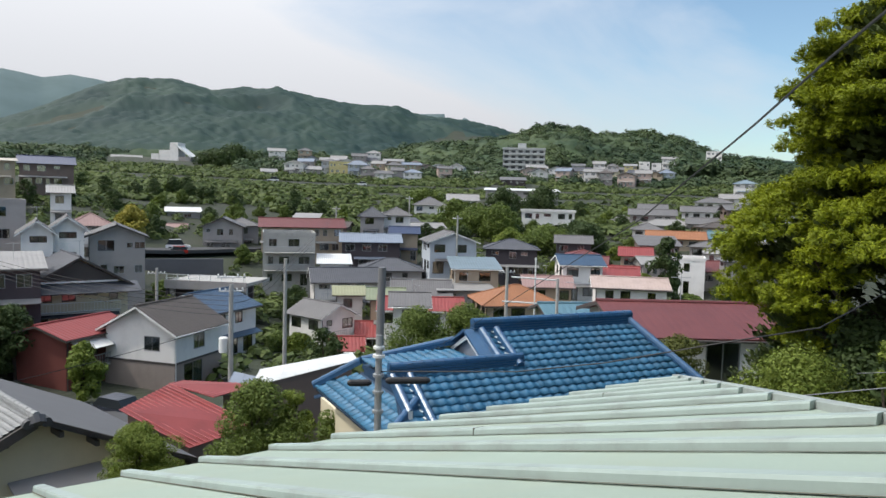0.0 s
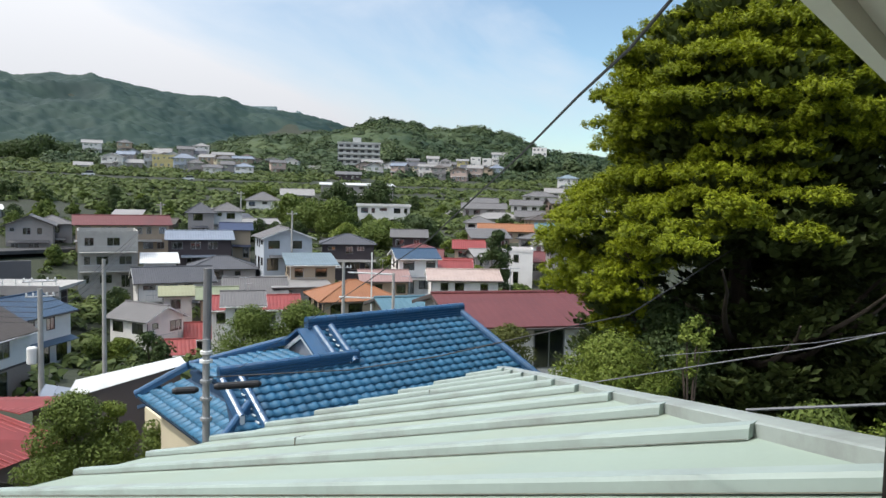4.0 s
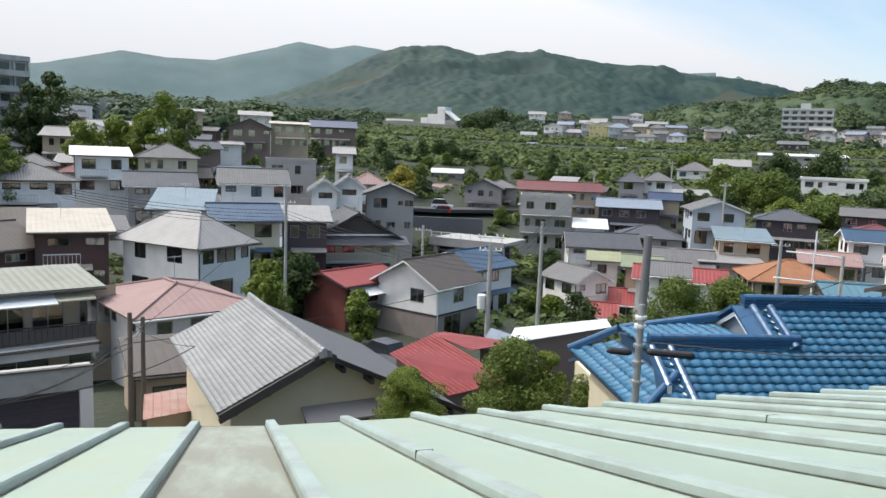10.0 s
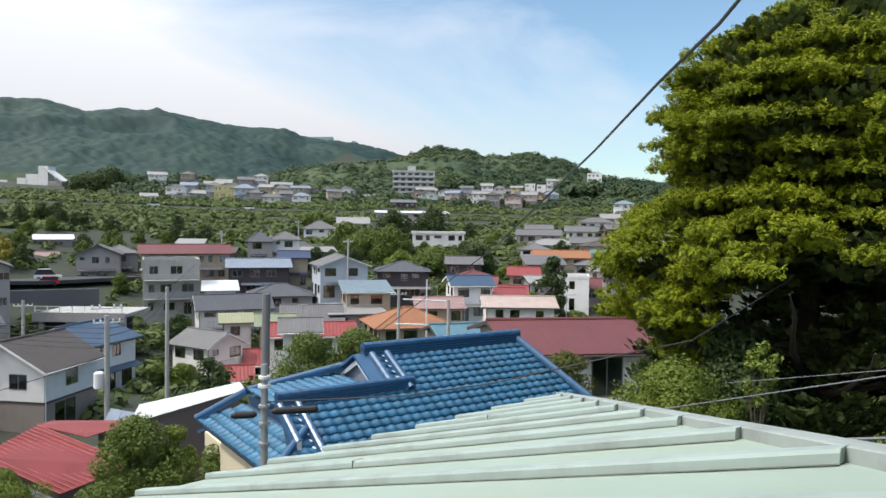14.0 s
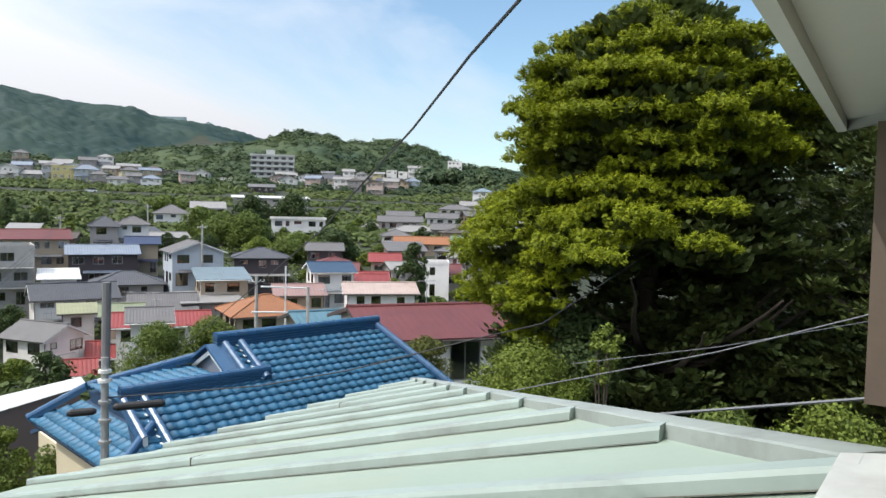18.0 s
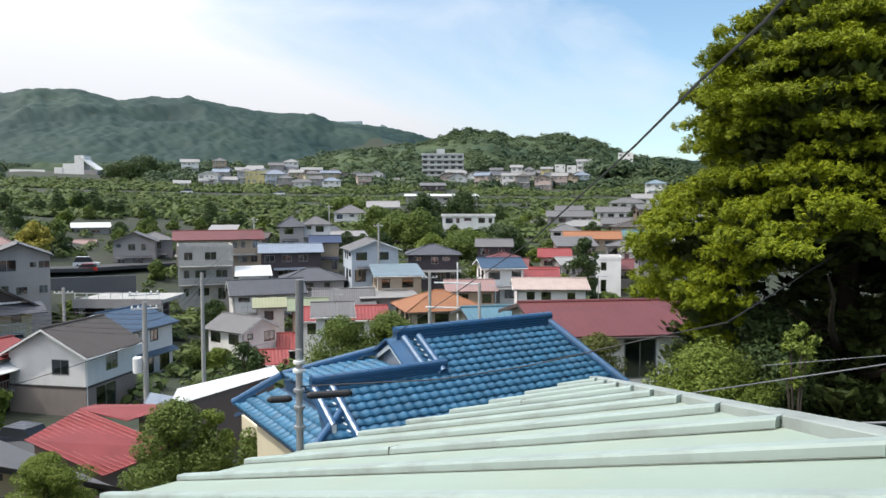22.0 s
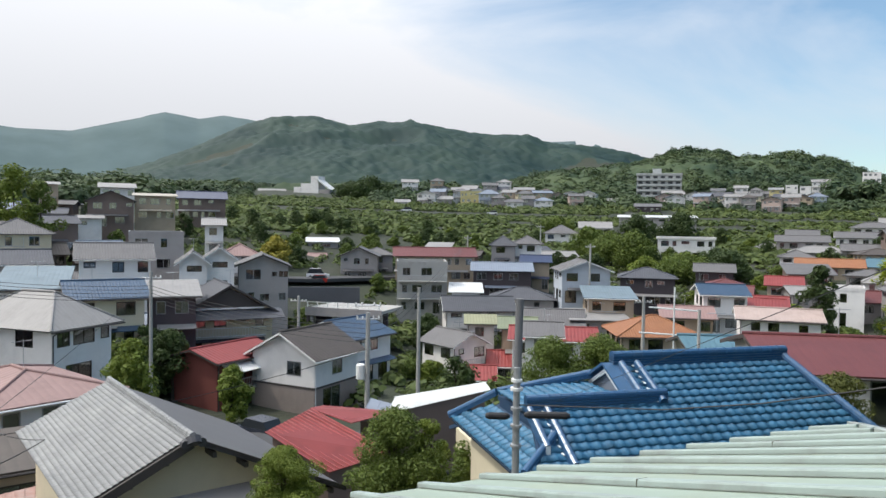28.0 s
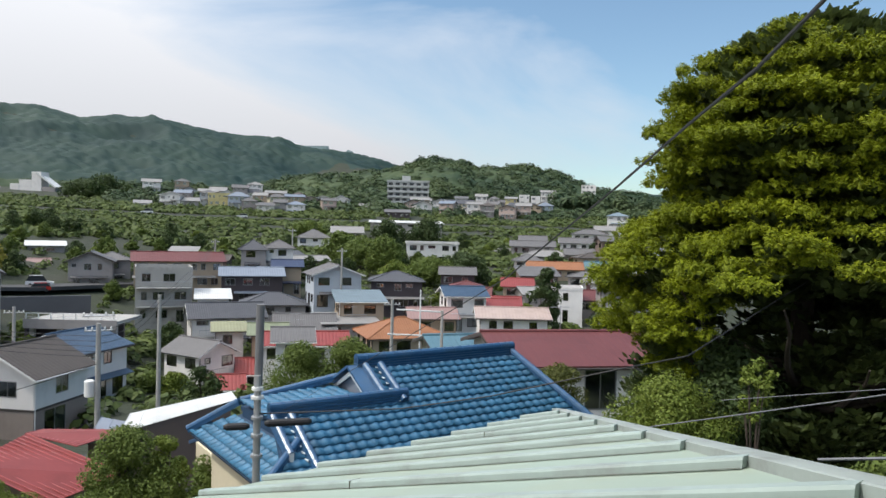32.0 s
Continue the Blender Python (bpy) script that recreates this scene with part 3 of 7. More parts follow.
        c.tube([Vector(p) + Vector((0, 0, 0.03)), Vector(q) + Vector((0, 0, 0.03))] if (Vector(p) - Vector(q)).length > 0.1 else [Vector(p), Vector(p) + Vector((0, 0, 0.1))], 0.1, 8)
        c.done("ridge_cap", rm, h)
        for cc, top in ((c0, p), (c1, q if W >= D else p), (c2, q), (c3, p if W >= D else q)):
            c = Build()
            c.tube([Vector(cc) + Vector((0, 0, 0.03)), Vector(top) + Vector((0, 0, 0.03))], 0.08, 6)
            c.done("hip_cap", rm, h)
    elif kind == "shed":
        sl = rise / D
        roof_plane("roof_slope", (-o, -o, H - sl * o + 0.1), (W + o, -o, H - sl * o + 0.1), (W + o, D + o, H + rise + sl * o + 0.1), (-o, D + o, H + rise + sl * o + 0.1), rm, h)
    else:
        roof_plane("roof_slab", (0.02, 0.02, H + 0.02), (W - 0.02, 0.02, H + 0.02), (W - 0.02, D - 0.02, H + 0.02), (0.02, D - 0.02, H + 0.02), rm, h, 0.2)
        c = Build()
        pz = rise
        c.box(-o, -o, H - 0.1, W + o, 0.12, H + pz)
        c.box(-o, D - 0.12, H - 0.1, W + o, D + o, H + pz)
        c.box(-o, 0.12, H - 0.1, 0.12, D - 0.12, H + pz)
        c.box(W - 0.12, 0.12, H - 0.1, W + o, D - 0.12, H + pz)
        c.done("parapet", WALL[wall], h)
    BUILT[label] = (h, W, D, H)
    if math.hypot(x, y) < 112 and kind != "flat":
        drop = {"gx": rise / (D / 2) * o, "gy": 0.0, "hip": rise / (min(W, D) / 2) * o, "shed": rise / D * o}[kind]
        gm = TRIM if rnd.random() < 0.4 else DARKTRIM
        if kind != "gy":
            g = Build()
            g.tube([(-o, -o - 0.06, H - drop - 0.02), (W + o, -o - 0.06, H - drop - 0.04)], 0.06, 6)
            g.done("gutter", gm, h)
        g = Build()
        g.tube([(0.06, -o * 0.8, H - drop - 0.06), (0.06, -0.08, H - drop - 0.4), (0.06, -0.08, H - 2.6), (0.06, -0.08, 0)], 0.045, 6)
        g.done("downpipe", gm, h)
        if rnd.random() < 0.45:
            top = H + rise * (0.9 if kind != "shed" else 0.5)
            u, v_ = W * rnd.uniform(0.3, 0.7), D * 0.5
            g = Build()
            g.tube([(u, v_, top), (u, v_, top + 1.7)], 0.022, 5)
            g.tube([(u - 0.6, v_, top + 1.6), (u + 0.6, v_ + 0.15, top + 1.6)], 0.016, 4)
            g.done("aerial", STEEL, h)
    if storeys > 1 and kind != "flat" and holes_front is None:
        # lean-to roof between the storeys, and a railed balcony on some
        q = rnd.random()
        x0 = W * rnd.uniform(-0.04, 0.25)
        x1 = W * rnd.uniform(0.75, 1.04)
        c = Build()
        c.slab([(x0, -0.95, H - 3.1), (x1, -0.95, H - 3.1), (x1, -0.004, H - 2.75), (x0, -0.004, H - 2.75)], 0.09)
        c.done("lean_to_roof", ROOF["light"] if q < 0.3 else rm, h)
        if 0.45 < q < 0.8 and math.hypot(x, y) < 140:
            balcony(h, W * 0.1, W * 0.6, H - 2.7, STEEL if q < 0.6 else TRIM)
    return h


def balcony(h, x0, x1, z, mat, out=1.0):
    c = Build()
    c.box(x0, -out, z - 0.12, x1, -0.004, z)
    c.done("balcony_floor", CONCRETE, h)
    c = Build()
    c.box(x0, -out, z + 0.9, x1, -out + 0.06, z + 0.97)
    c.box(x0, -out, z + 0.08, x1, -out + 0.05, z + 0.13)
    k = int((x1 - x0) / 0.3)
    for i in range(k + 1):
        xx = x0 + (x1 - x0 - 0.04) * i / k
        c.box(xx, -out + 0.012, z + 0.13, xx + 0.03, -out + 0.042, z + 0.9)
    c.done("balcony_railing", mat, h)


def annex(h, name, x0, y0, z0, x1, y1, z1, mat):
    """A box part in a house's own frame."""
    b = Build()
    b.box(x0, y0, z0, x1, y1, z1)
    return b.done(name, mat, h)


# ---------------------------------------------------------------- plants
def leaf_cloud(centres, radii, count, size, seed, flat=0.75, up=0.35, aspect=0.5):
    """Leaves on the shells of many clumps: returns vertices and faces."""
    rng = np.random.default_rng(seed)
    centres, radii = np.asarray(centres, float), np.asarray(radii, float)
    n = len(centres) * count
    idx = np.repeat(np.arange(len(centres)), count)
    d = rng.normal(size=(n, 3))
    d /= np.linalg.norm(d, axis=1)[:, None]
    rad = radii[idx] * (0.55 + 0.5 * rng.random(n) ** 0.5)
    p = centres[idx] + d * rad[:, None] * np.array([1, 1, flat])
    nrm = d + rng.normal(size=(n, 3)) * 0.55 + np.array([0, 0, up])
    nrm /= np.linalg.norm(nrm, axis=1)[:, None]
    a = np.cross(nrm, rng.normal(size=(n, 3)))
    a /= np.linalg.norm(a, axis=1)[:, None]
    c = np.cross(nrm, a)
    s = size * (0.6 + 0.8 * rng.random(n))[:, None]
    v = np.stack([p - a * s, p - c * s * aspect + nrm * s * 0.12, p + a * s, p + c * s * aspect + nrm * s * 0.12], axis=1).reshape(-1, 3)
    f = np.arange(n * 4).reshape(-1, 4)
    return v, f


def mesh_np(name, v, f, mat, parent=None):
    me = bpy.data.meshes.new(name)
    nv, nf, k = len(v), len(f), f.shape[1]
    me.vertices.add(nv)
    me.vertices.foreach_set("co", np.asarray(v, np.float32).ravel())
    me.loops.add(nf * k)
    me.loops.foreach_set("vertex_index", np.asarray(f, np.int32).ravel())
    me.polygons.add(nf)
    me.polygons.foreach_set("loop_start", np.arange(0, nf * k, k, dtype=np.int32))
    me.update(calc_edges=True)
    me.materials.append(mat)
    ob = new(name, me)
    if parent is not None:
        ob.parent = parent
    return ob


BARK = material("bark", (0.055, 0.042, 0.033), 0.9, vary=0.3, scale=3, grain=20, bump=0.6, dist=0.02)
LEAF = {
    "green": leaf_material("leaves_green", (0.055, 0.088, 0.018), (0.165, 0.215, 0.042)),
    "dark": leaf_material("leaves_dark", (0.028, 0.050, 0.018), (0.075, 0.11, 0.03)),
    "light": leaf_material("leaves_light", (0.09, 0.14, 0.02), (0.20, 0.24, 0.04)),
    "gold": leaf_material("leaves_gold_green", (0.046, 0.078, 0.005), (0.355, 0.40, 0.012)),
    # deep shade put into the leaf colour, for crown insides and the bank
    "shade": leaf_material("leaves_painted_shade", (0.036, 0.052, 0.018), (0.105, 0.135, 0.035)),
    "olive": leaf_material("leaves_olive", (0.055, 0.07, 0.016), (0.16, 0.17, 0.04)),
    "yellow": leaf_material("leaves_yellow", (0.20, 0.19, 0.03), (0.40, 0.34, 0.06)),
}


def tree(label, x, y, z, h, r, leaf="green", seed=1, clumps=26, count=60, size=0.2, trunk=0.12, name="tree", low=0.25, flat=0.8, group="trees and shrubs", limb_count=5, aspect=0.5):
    """A tree: tapered trunk, limbs, and a crown of many leaves in uneven clumps."""
    rnd = random.Random(seed)
    t = thing(name, pose(x, y, z), label, "tree", group)
    b = Build()
    lean = (rnd.uniform(-0.05, 0.05) * h, rnd.uniform(-0.05, 0.05) * h)
    b.tube([(0, 0, -0.4), (lean[0] * 0.4, lean[1] * 0.4, h * 0.35), (lean[0], lean[1], h * 0.8)], [trunk * 1.3, trunk, trunk * 0.35], 7)
    b.done("trunk", BARK, t)
    cs, rs = [], []
    for i in range(clumps):
        u = low + (1 - low) * rnd.random()
        prof = math.sin(min(1, (u - low) / (1 - low) * 0.85 + 0.18) * math.pi) ** 0.6
        a, q = rnd.uniform(0, 6.283), math.sqrt(rnd.random()) * r * prof
        cs.append((q * math.cos(a) + lean[0] * u, q * math.sin(a) + lean[1] * u, u * h * 0.95))
        rs.append(r * rnd.uniform(0.24, 0.42))
    for c in cs[:: max(1, clumps // limb_count)]:
        limbs = Build()
        limbs.tube([(lean[0] * 0.4, lean[1] * 0.4, h * 0.3), (c[0] * 0.6, c[1] * 0.6, c[2] * 0.75 + h * 0.06), c], [trunk * 0.5, trunk * 0.3, trunk * 0.12], 5)
        limbs.done("limb", BARK, t)
    v, f = leaf_cloud(cs, rs, count, size, seed, flat, 0.35, aspect)
    mesh_np("crown", v, f, LEAF[leaf], t)
    return t


# ---------------------------------------------------------------- the houses
house("white and brown two-storey house with brown gable roof", -22.27, 61.16, -11.60, -73.0, 6.98, 6.67, wall='white', roof='brown', kind='gx', rise=1.9, lower=('mocha', 2.75), holes_left=[(1.5, -1.75, 1.5, 1.15)], holes_front=[(2.6, -1.9, 1.5, 1.4), (1.2, -5.2, 2.6, 2.2)])
house("red boarded house with red metal roof", -30.59, 59.72, -12.08, -72.0, 5.46, 7.2, wall='red', roof='red', kind='gx', rise=0.8, holes_left=[], holes_front=[(1.0, -1.9, 2.4, 1.3), (0.8, -4.9, 2.8, 1.9)])
house("dark-roofed house with hip-and-gable roof", -39.44, 69.72, -9.19, -37.4, 8.00, 9.10, wall='cream', roof='dark', kind='gy', rise=2.6, over=0.8)
house("house with blue tile roof behind a pole", -24.2, 78.98, -12.62, -68.0, 8.0, 6.8, wall='white', roof='blue', kind='gx', rise=1.5)
house("white two-storey house with slate gable roof", -14.60, 88.87, -14.6, -50.0, 6.10, 5.37, wall='white', roof='slate', kind='gy', rise=1.3)
house("low house with orange tile roof", 5.0, 84.95, -11.91, -9.4, 8.00, 8.94, wall='tan', roof='orange', kind='hip', rise=1.7, storeys=1)
house("low house with faded red metal roof", -7.4, 87.95, -13.19, -2.6, 6.00, 9.6, wall='white', roof='red', kind='gx', rise=1.0, storeys=1)
house("low shed with red metal roof", -10.36, 91.47, -17.15, -6.4, 6.00, 6.6, wall='white', roof='red', kind='gx', rise=1.2, storeys=1)
house("red-roofed annex of a white house", -12.66, 85.13, -17.62, -8.4, 4.00, 3.28, wall='white', roof='red', kind='gx', rise=1.0, storeys=1)
house("white house with pale beige-pink roof", 18.6, 90.1, -10.1, 8.0, 6.0, 8.4, wall='white', roof='blush', kind='gx', rise=0.9, holes_left=[], holes_front=[(1.2, -1.35, 0.9, 0.85), (3.0, -1.35, 1.1, 0.85), (6.2, -1.3, 0.9, 0.7)])
house("house with bluish walls and grey-green roof", -2.27, 118.02, -6.70, -11.0, 8.00, 7.57, wall='blue', roof='slate', kind='gy', rise=1.4)
house("dark brown two-storey house", 7.33, 129.83, -8.28, 3.3, 8.00, 8.94, wall='dark', roof='dark', kind='hip', rise=1.4)
house("shed with teal sheet roof", 7.3, 47.56, -7.55, -6.9, 5.00, 3.2, wall='olive', roof='teal', kind='gx', rise=0.6, storeys=1)
house("tan house with green sheet roof", -9.34, 94.60, -12.94, -5.6, 7.00, 4.17, wall='tan', roof='green', kind='gx', rise=0.9)
house("low house with yellow-green roof", -14.6, 100.82, -13.40, -8.9, 5.00, 3.6, wall='white', roof='yellowgreen', kind='shed', rise=0.5, storeys=1)
house("white house with dark grey tile roof", -18.97, 108.42, -12.46, -14.9, 7.00, 10.02, wall='white', roof='dark', kind='gx', rise=1.6)
house("house with dark hip roof", -13.29, 119.32, -11.62, -6.3, 8.00, 9.78, wall='grey', roof='dark', kind='hip', rise=1.5)
house("house with pale blue metal roof", 1.55, 106.03, -9.82, -4.1, 8.00, 6.36, wall='tan', roof='pale_blue', kind='shed', rise=0.9)
house("house with dark gable roof", -6.67, 99.83, -12.92, -3.8, 7.00, 7.48, wall='grey', roof='slate', kind='gx', rise=1.5, storeys=1)
house("low house with light grey flat roof", -0.33, 101.04, -12.38, -8.1, 7.00, 7.15, wall='grey', roof='light', kind='shed', rise=0.6, storeys=1)
house("concrete three-storey house with balconies", -28.32, 115.66, -6.32, -13.7, 9.00, 8.07, wall='concrete', roof='light', kind='flat', rise=0.5, storeys=3, over=0.05)
house("long house with red-brown roof", -34.82, 140.83, -5.94, -13.8, 8.00, 15.49, wall='tan', roof='maroon', kind='gx', rise=1.4)
house("house with white awning roofs", -19.00, 113.48, -10.29, -9.4, 7.00, 4.38, wall='white', roof='white', kind='shed', rise=0.8, storeys=1)
house("long dark-walled house with slate roof", -18.48, 133.79, -8.00, -7.8, 8.00, 10.44, wall='dark', roof='greyblue', kind='gx', rise=1.2)
house("tan house with navy roof", -10.02, 139.69, -6.53, -4.1, 7.00, 4.94, wall='tan', roof='navy', kind='gx', rise=1.0)
house("dark grey house with hip roof", -16.99, 149.09, -3.58, -6.5, 6.00, 4.76, wall='grey', roof='dark', kind='hip', rise=1.6)
house("white house with light hip roof", -12.89, 154.52, -3.38, -4.7, 7.00, 5.59, wall='white', roof='slate', kind='hip', rise=1.4)
house("white house with blue sheet over its roof", 16.85, 104.67, -8.67, -0.8, 7.00, 5.57, wall='white', roof='blue', kind='gx', rise=1.0)
house("low white house with red roof", 24.07, 109.40, -10.83, 12.5, 7.00, 3.94, wall='white', roof='red', kind='gx', rise=1.0, storeys=1)
house("house with pinkish metal roof", 11.18, 99.40, -11.31, 1.5, 7.00, 6.03, wall='tan', roof='pink', kind='gx', rise=1.0, storeys=1)
house("grey plastered house with gable roof", -46.56, 142.68, -6.27, -13.0, 8.00, 7.33, wall='grey', roof='slate', kind='gy', rise=1.6)
house("slate-roofed house beside trees", -44.85, 151.58, -6.32, -16.4, 7.00, 6.57, wall='grey', roof='slate', kind='hip', rise=1.3)
house("white house with low eaves among houses", -5.21, 77.88, -11.27, -3.7, 6.00, 3.52, wall='white', roof='slate', kind='gx', rise=0.9, storeys=1)
house("big white two-storey house with light hip roof", -38.25, 48.84, -7.78, -80.0, 9.16, 5.76, wall='white', roof='light', kind='hip', rise=2.0, over=0.7, holes_left=[(1.9, -1.8, 1.7, 1.3), (6.3, -1.8, 1.3, 1.2), (1.4, -4.6, 1.8, 1.3), (6.0, -4.7, 2.0, 1.2)], holes_front=[(0.5, -1.75, 1.1, 1.25), (2.0, -1.75, 2.0, 1.25), (4.7, -1.6, 0.8, 1.2), (1.3, -4.7, 2.4, 1.4)], frames=BRONZE)
house("house with faded pink metal hip roof", -27.9, 30.9, -9.02, -61.0, 8.00, 6.20, wall='white', roof='pink', kind='hip', rise=0.85, storeys=1, over=0.7)
house("balcony house with pale ribbed roof", -36.25, 26.75, -8.2, -59.8, 5.00, 6.7, wall='tan', roof='sage', kind='shed', rise=0.35, storeys=2, over=0.6, holes_front=[(0.4, -2.35, 1.0, 1.75), (1.7, -2.4, 1.5, 1.8), (3.6, -2.4, 1.6, 1.8), (6.0, -2.2, 2.0, 1.6), (1.2, -4.6, 3.2, 0.9), (5.4, -4.4, 2.4, 0.8)])
house("house with brown ribbed tile roof", -37.05, 20.06, -10.08, -61.3, 7.00, 4.24, wall='tan', roof='course', kind='gx', rise=2.2, storeys=1)
house("carport with flat brown roof", -22.46, 24.26, -9.84, -47.4, 4.50, 2.71, wall='tan', roof='brown', kind='shed', rise=0.5, storeys=1, over=0.2)
house("building with maroon metal roof and white walls", 9.46, 36.93, -6.50, -1.9, 9.00, 10.56, wall='white', roof='maroon', kind='gx', rise=0.95, storeys=1, over=0.7, holes_front=[(3.9, -2.4, 1.7, 2.0), (7.0, -1.9, 1.6, 1.2)], holes_left=[])
house("weathered dark-roofed wooden house", -52.96, 39.56, -8.66, -80.0, 8.53, 6.51, wall='maroon', roof='brown', kind='gx', rise=1.6)
house("brown house with cream metal roof", -51.13, 44.95, -7.46, -48.5, 9.00, 5.47, wall='maroon', roof='cream', kind='shed', rise=1.0)
house("grey two-storey house with slate roof", -74.84, 58.66, -4.44, -51.8, 8.00, 9.67, wall='white', roof='slate', kind='hip', rise=1.6)
house("white house with bright metal roof", -77.88, 74.92, -1.85, -46.0, 8.00, 6.56, wall='white', roof='white', kind='shed', rise=1.0)
house("tan two-storey house with grey hip roof", -76.34, 84.74, -1.79, -41.9, 9.00, 7.92, wall='cream', roof='slate', kind='hip', rise=1.8)
house("house with red-brown roof among trees", -104.44, 68.89, -1.19, -56.5, 7.00, 6.62, wall='grey', roof='maroon', kind='gx', rise=1.3)
house("grey house with white roof", -69.36, 40.12, -4.87, -59.8, 8.00, 3.55, wall='grey', roof='light', kind='hip', rise=1.3)
house("house with greenish roof and white gable", -61.64, 37.44, -7.74, -58.5, 7.00, 3.03, wall='white', roof='sage', kind='shed', rise=1.2)
house("red-brown low house with flat awning", -56.09, 35.00, -8.55, -57.8, 6.00, 4.30, wall='maroon', roof='slate', kind='shed', rise=0.4)
house("house with pale blue metal hip roof", -51.43, 58.71, -6.34, -33.0, 8.00, 5.16, wall='white', roof='pale_blue', kind='shed', rise=1.4)
house("cream house with blue roof", -44.45, 59.20, -6.97, -41.7, 7.00, 6.21, wall='cream', roof='blue', kind='gx', rise=1.2)
house("dark-walled shop house with pale awning roof", -40.24, 64.48, -7.15, -31.8, 6.00, 4.40, wall='dark', roof='light', kind='shed', rise=0.9)
house("long grey-roofed house with white gable", -55.77, 75.70, -4.26, -36.2, 7.00, 7.62, wall='white', roof='slate', kind='gx', rise=1.5)
house("house with dark tile roof", -67.97, 73.42, -5.15, -42.6, 7.00, 7.98, wall='grey', roof='dark', kind='gx', rise=1.4)
house("flat-roofed grey two-storey building", -58.02, 88.72, -1.75, -33.0, 9.00, 6.86, wall='grey', roof='light', kind='flat', rise=0.4, over=0.05)
house("white house with paired gables", -45.73, 79.83, -4.65, -29.6, 7.00, 3.07, wall='white', roof='slate', kind='gy', rise=1.1)
house("white gabled house with balcony", -44.17, 82.96, -4.29, -27.9, 7.00, 3.41, wall='white', roof='slate', kind='gy', rise=1.2)
house("grey plastered house with low gable", -43.33, 90.10, -5.50, -25.5, 8.00, 6.33, wall='grey', roof='slate', kind='gy', rise=1.3, holes_front=[(1.0, -1.9, 1.9, 1.3), (4.3, -1.5, 0.7, 0.6), (5.2, -1.6, 1.2, 0.8), (1.3, -4.7, 0.8, 1.1), (2.8, -4.7, 1.2, 0.9), (5.2, -4.6, 0.9, 0.9)])
house("house with salmon roof", -50.43, 99.99, -4.60, -26.6, 7.00, 4.90, wall='white', roof='pink', kind='hip', rise=1.3)
house("house with brown roofs on the upper slope", -93.64, 129.77, 4.01, -35.7, 8.00, 8.31, wall='brown', roof='slate', kind='gy', rise=1.8)
house("house with long slate roof on the slope", -103.25, 147.47, 7.33, -34.9, 8.00, 6.94, wall='white', roof='light', kind='shed', rise=1.2)
house("tan two-storey house on the slope", -89.30, 138.76, 5.20, -32.7, 8.00, 7.77, wall='tan', roof='cream', kind='shed', rise=0.7)
house("long house with navy panel roof", -92.02, 160.49, 5.63, -29.7, 8.00, 10.53, wall='brown', roof='navy', kind='gx', rise=1.6)
house("low house with a car port", -89.02, 120.76, 0.34, -36.3, 6.00, 3.88, wall='white', roof='light', kind='shed', rise=0.5, storeys=1)
house("white house with flat roof beside trees", -61.06, 114.76, -0.44, -27.9, 7.00, 2.93, wall='white', roof='light', kind='gx', rise=1.0)
house("white school-like long building", -154.10, 142.77, 8.27, -47.1, 8.00, 8.56, wall='white', roof='light', kind='flat', rise=0.5, over=0.05)
house("long pale building behind trees", -179.72, 173.88, 12.38, -45.9, 8.00, 11.70, wall='concrete', roof='light', kind='flat', rise=0.5, over=0.05)
house("small tan house on the slope", -119.01, 148.15, 7.97, -38.7, 7.00, 3.86, wall='tan', roof='light', kind='shed', rise=0.8)
house("long white house with orange roof", 42.95, 157.37, -6.92, 15.2, 8.00, 11.55, wall='tan', roof='orange', kind='gx', rise=1.3)
house("red-roofed house on the town slope", 32.50, 136.30, -9.36, 13.4, 7.00, 5.32, wall='tan', roof='red', kind='gx', rise=1.2)
house("small white house with red roof", 25.94, 117.28, -11.13, 12.4, 7.00, 4.55, wall='white', roof='red', kind='gx', rise=1.0, storeys=1)
house("white house beside the pine", 36.32, 114.51, -8.37, 17.5, 6.00, 3.85, wall='white', roof='light', kind='flat', rise=0.4, over=0.05)
house("white flat-roofed house with green trim", 19.23, 187.11, -2.40, 5.8, 9.00, 13.16, wall='white', roof='light', kind='flat', rise=0.5, over=0.3, storeys=2)
house("long grey hall with white roof", 12.88, 239.75, 3.40, 3.0, 10.00, 23.17, wall='grey', roof='white', kind='shed', rise=0.8, storeys=2)
house("house with grey hip roof on the terrace", -8.58, 204.90, -1.53, -2.4, 8.00, 8.59, wall='white', roof='slate', kind='hip', rise=2.0)
house("white house on the terrace", 0.75, 215.08, -0.01, 0.2, 8.00, 8.52, wall='white', roof='light', kind='gx', rise=1.6)
house("slate house in the dip", 22.45, 148.42, -7.97, 8.5, 7.00, 6.72, wall='dark', roof='slate', kind='gx', rise=1.2)
house("small house on the terraced town slope", 48.24, 194.22, -2.58, 13.9, 7.00, 11.39, wall='grey', roof='slate', kind='gx', rise=1.3)
house("small house on the terraced town slope", 48.63, 183.80, -4.89, 14.8, 7.00, 12.29, wall='grey', roof='light', kind='hip', rise=1.3)
house("small house on the terraced town slope", 63.67, 200.25, -1.52, 17.6, 7.00, 9.58, wall='white', roof='slate', kind='gx', rise=1.3)
house("small house on the terraced town slope", 44.93, 200.14, -4.22, 12.6, 7.00, 5.42, wall='white', roof='light', kind='hip', rise=1.3)
house("small house on the terraced town slope", 59.01, 180.74, -4.26, 18.0, 7.00, 7.23, wall='grey', roof='slate', kind='gx', rise=1.3)
house("small house on the terraced town slope", 74.61, 222.98, 1.18, 18.5, 7.00, 10.71, wall='white', roof='slate', kind='hip', rise=1.3)
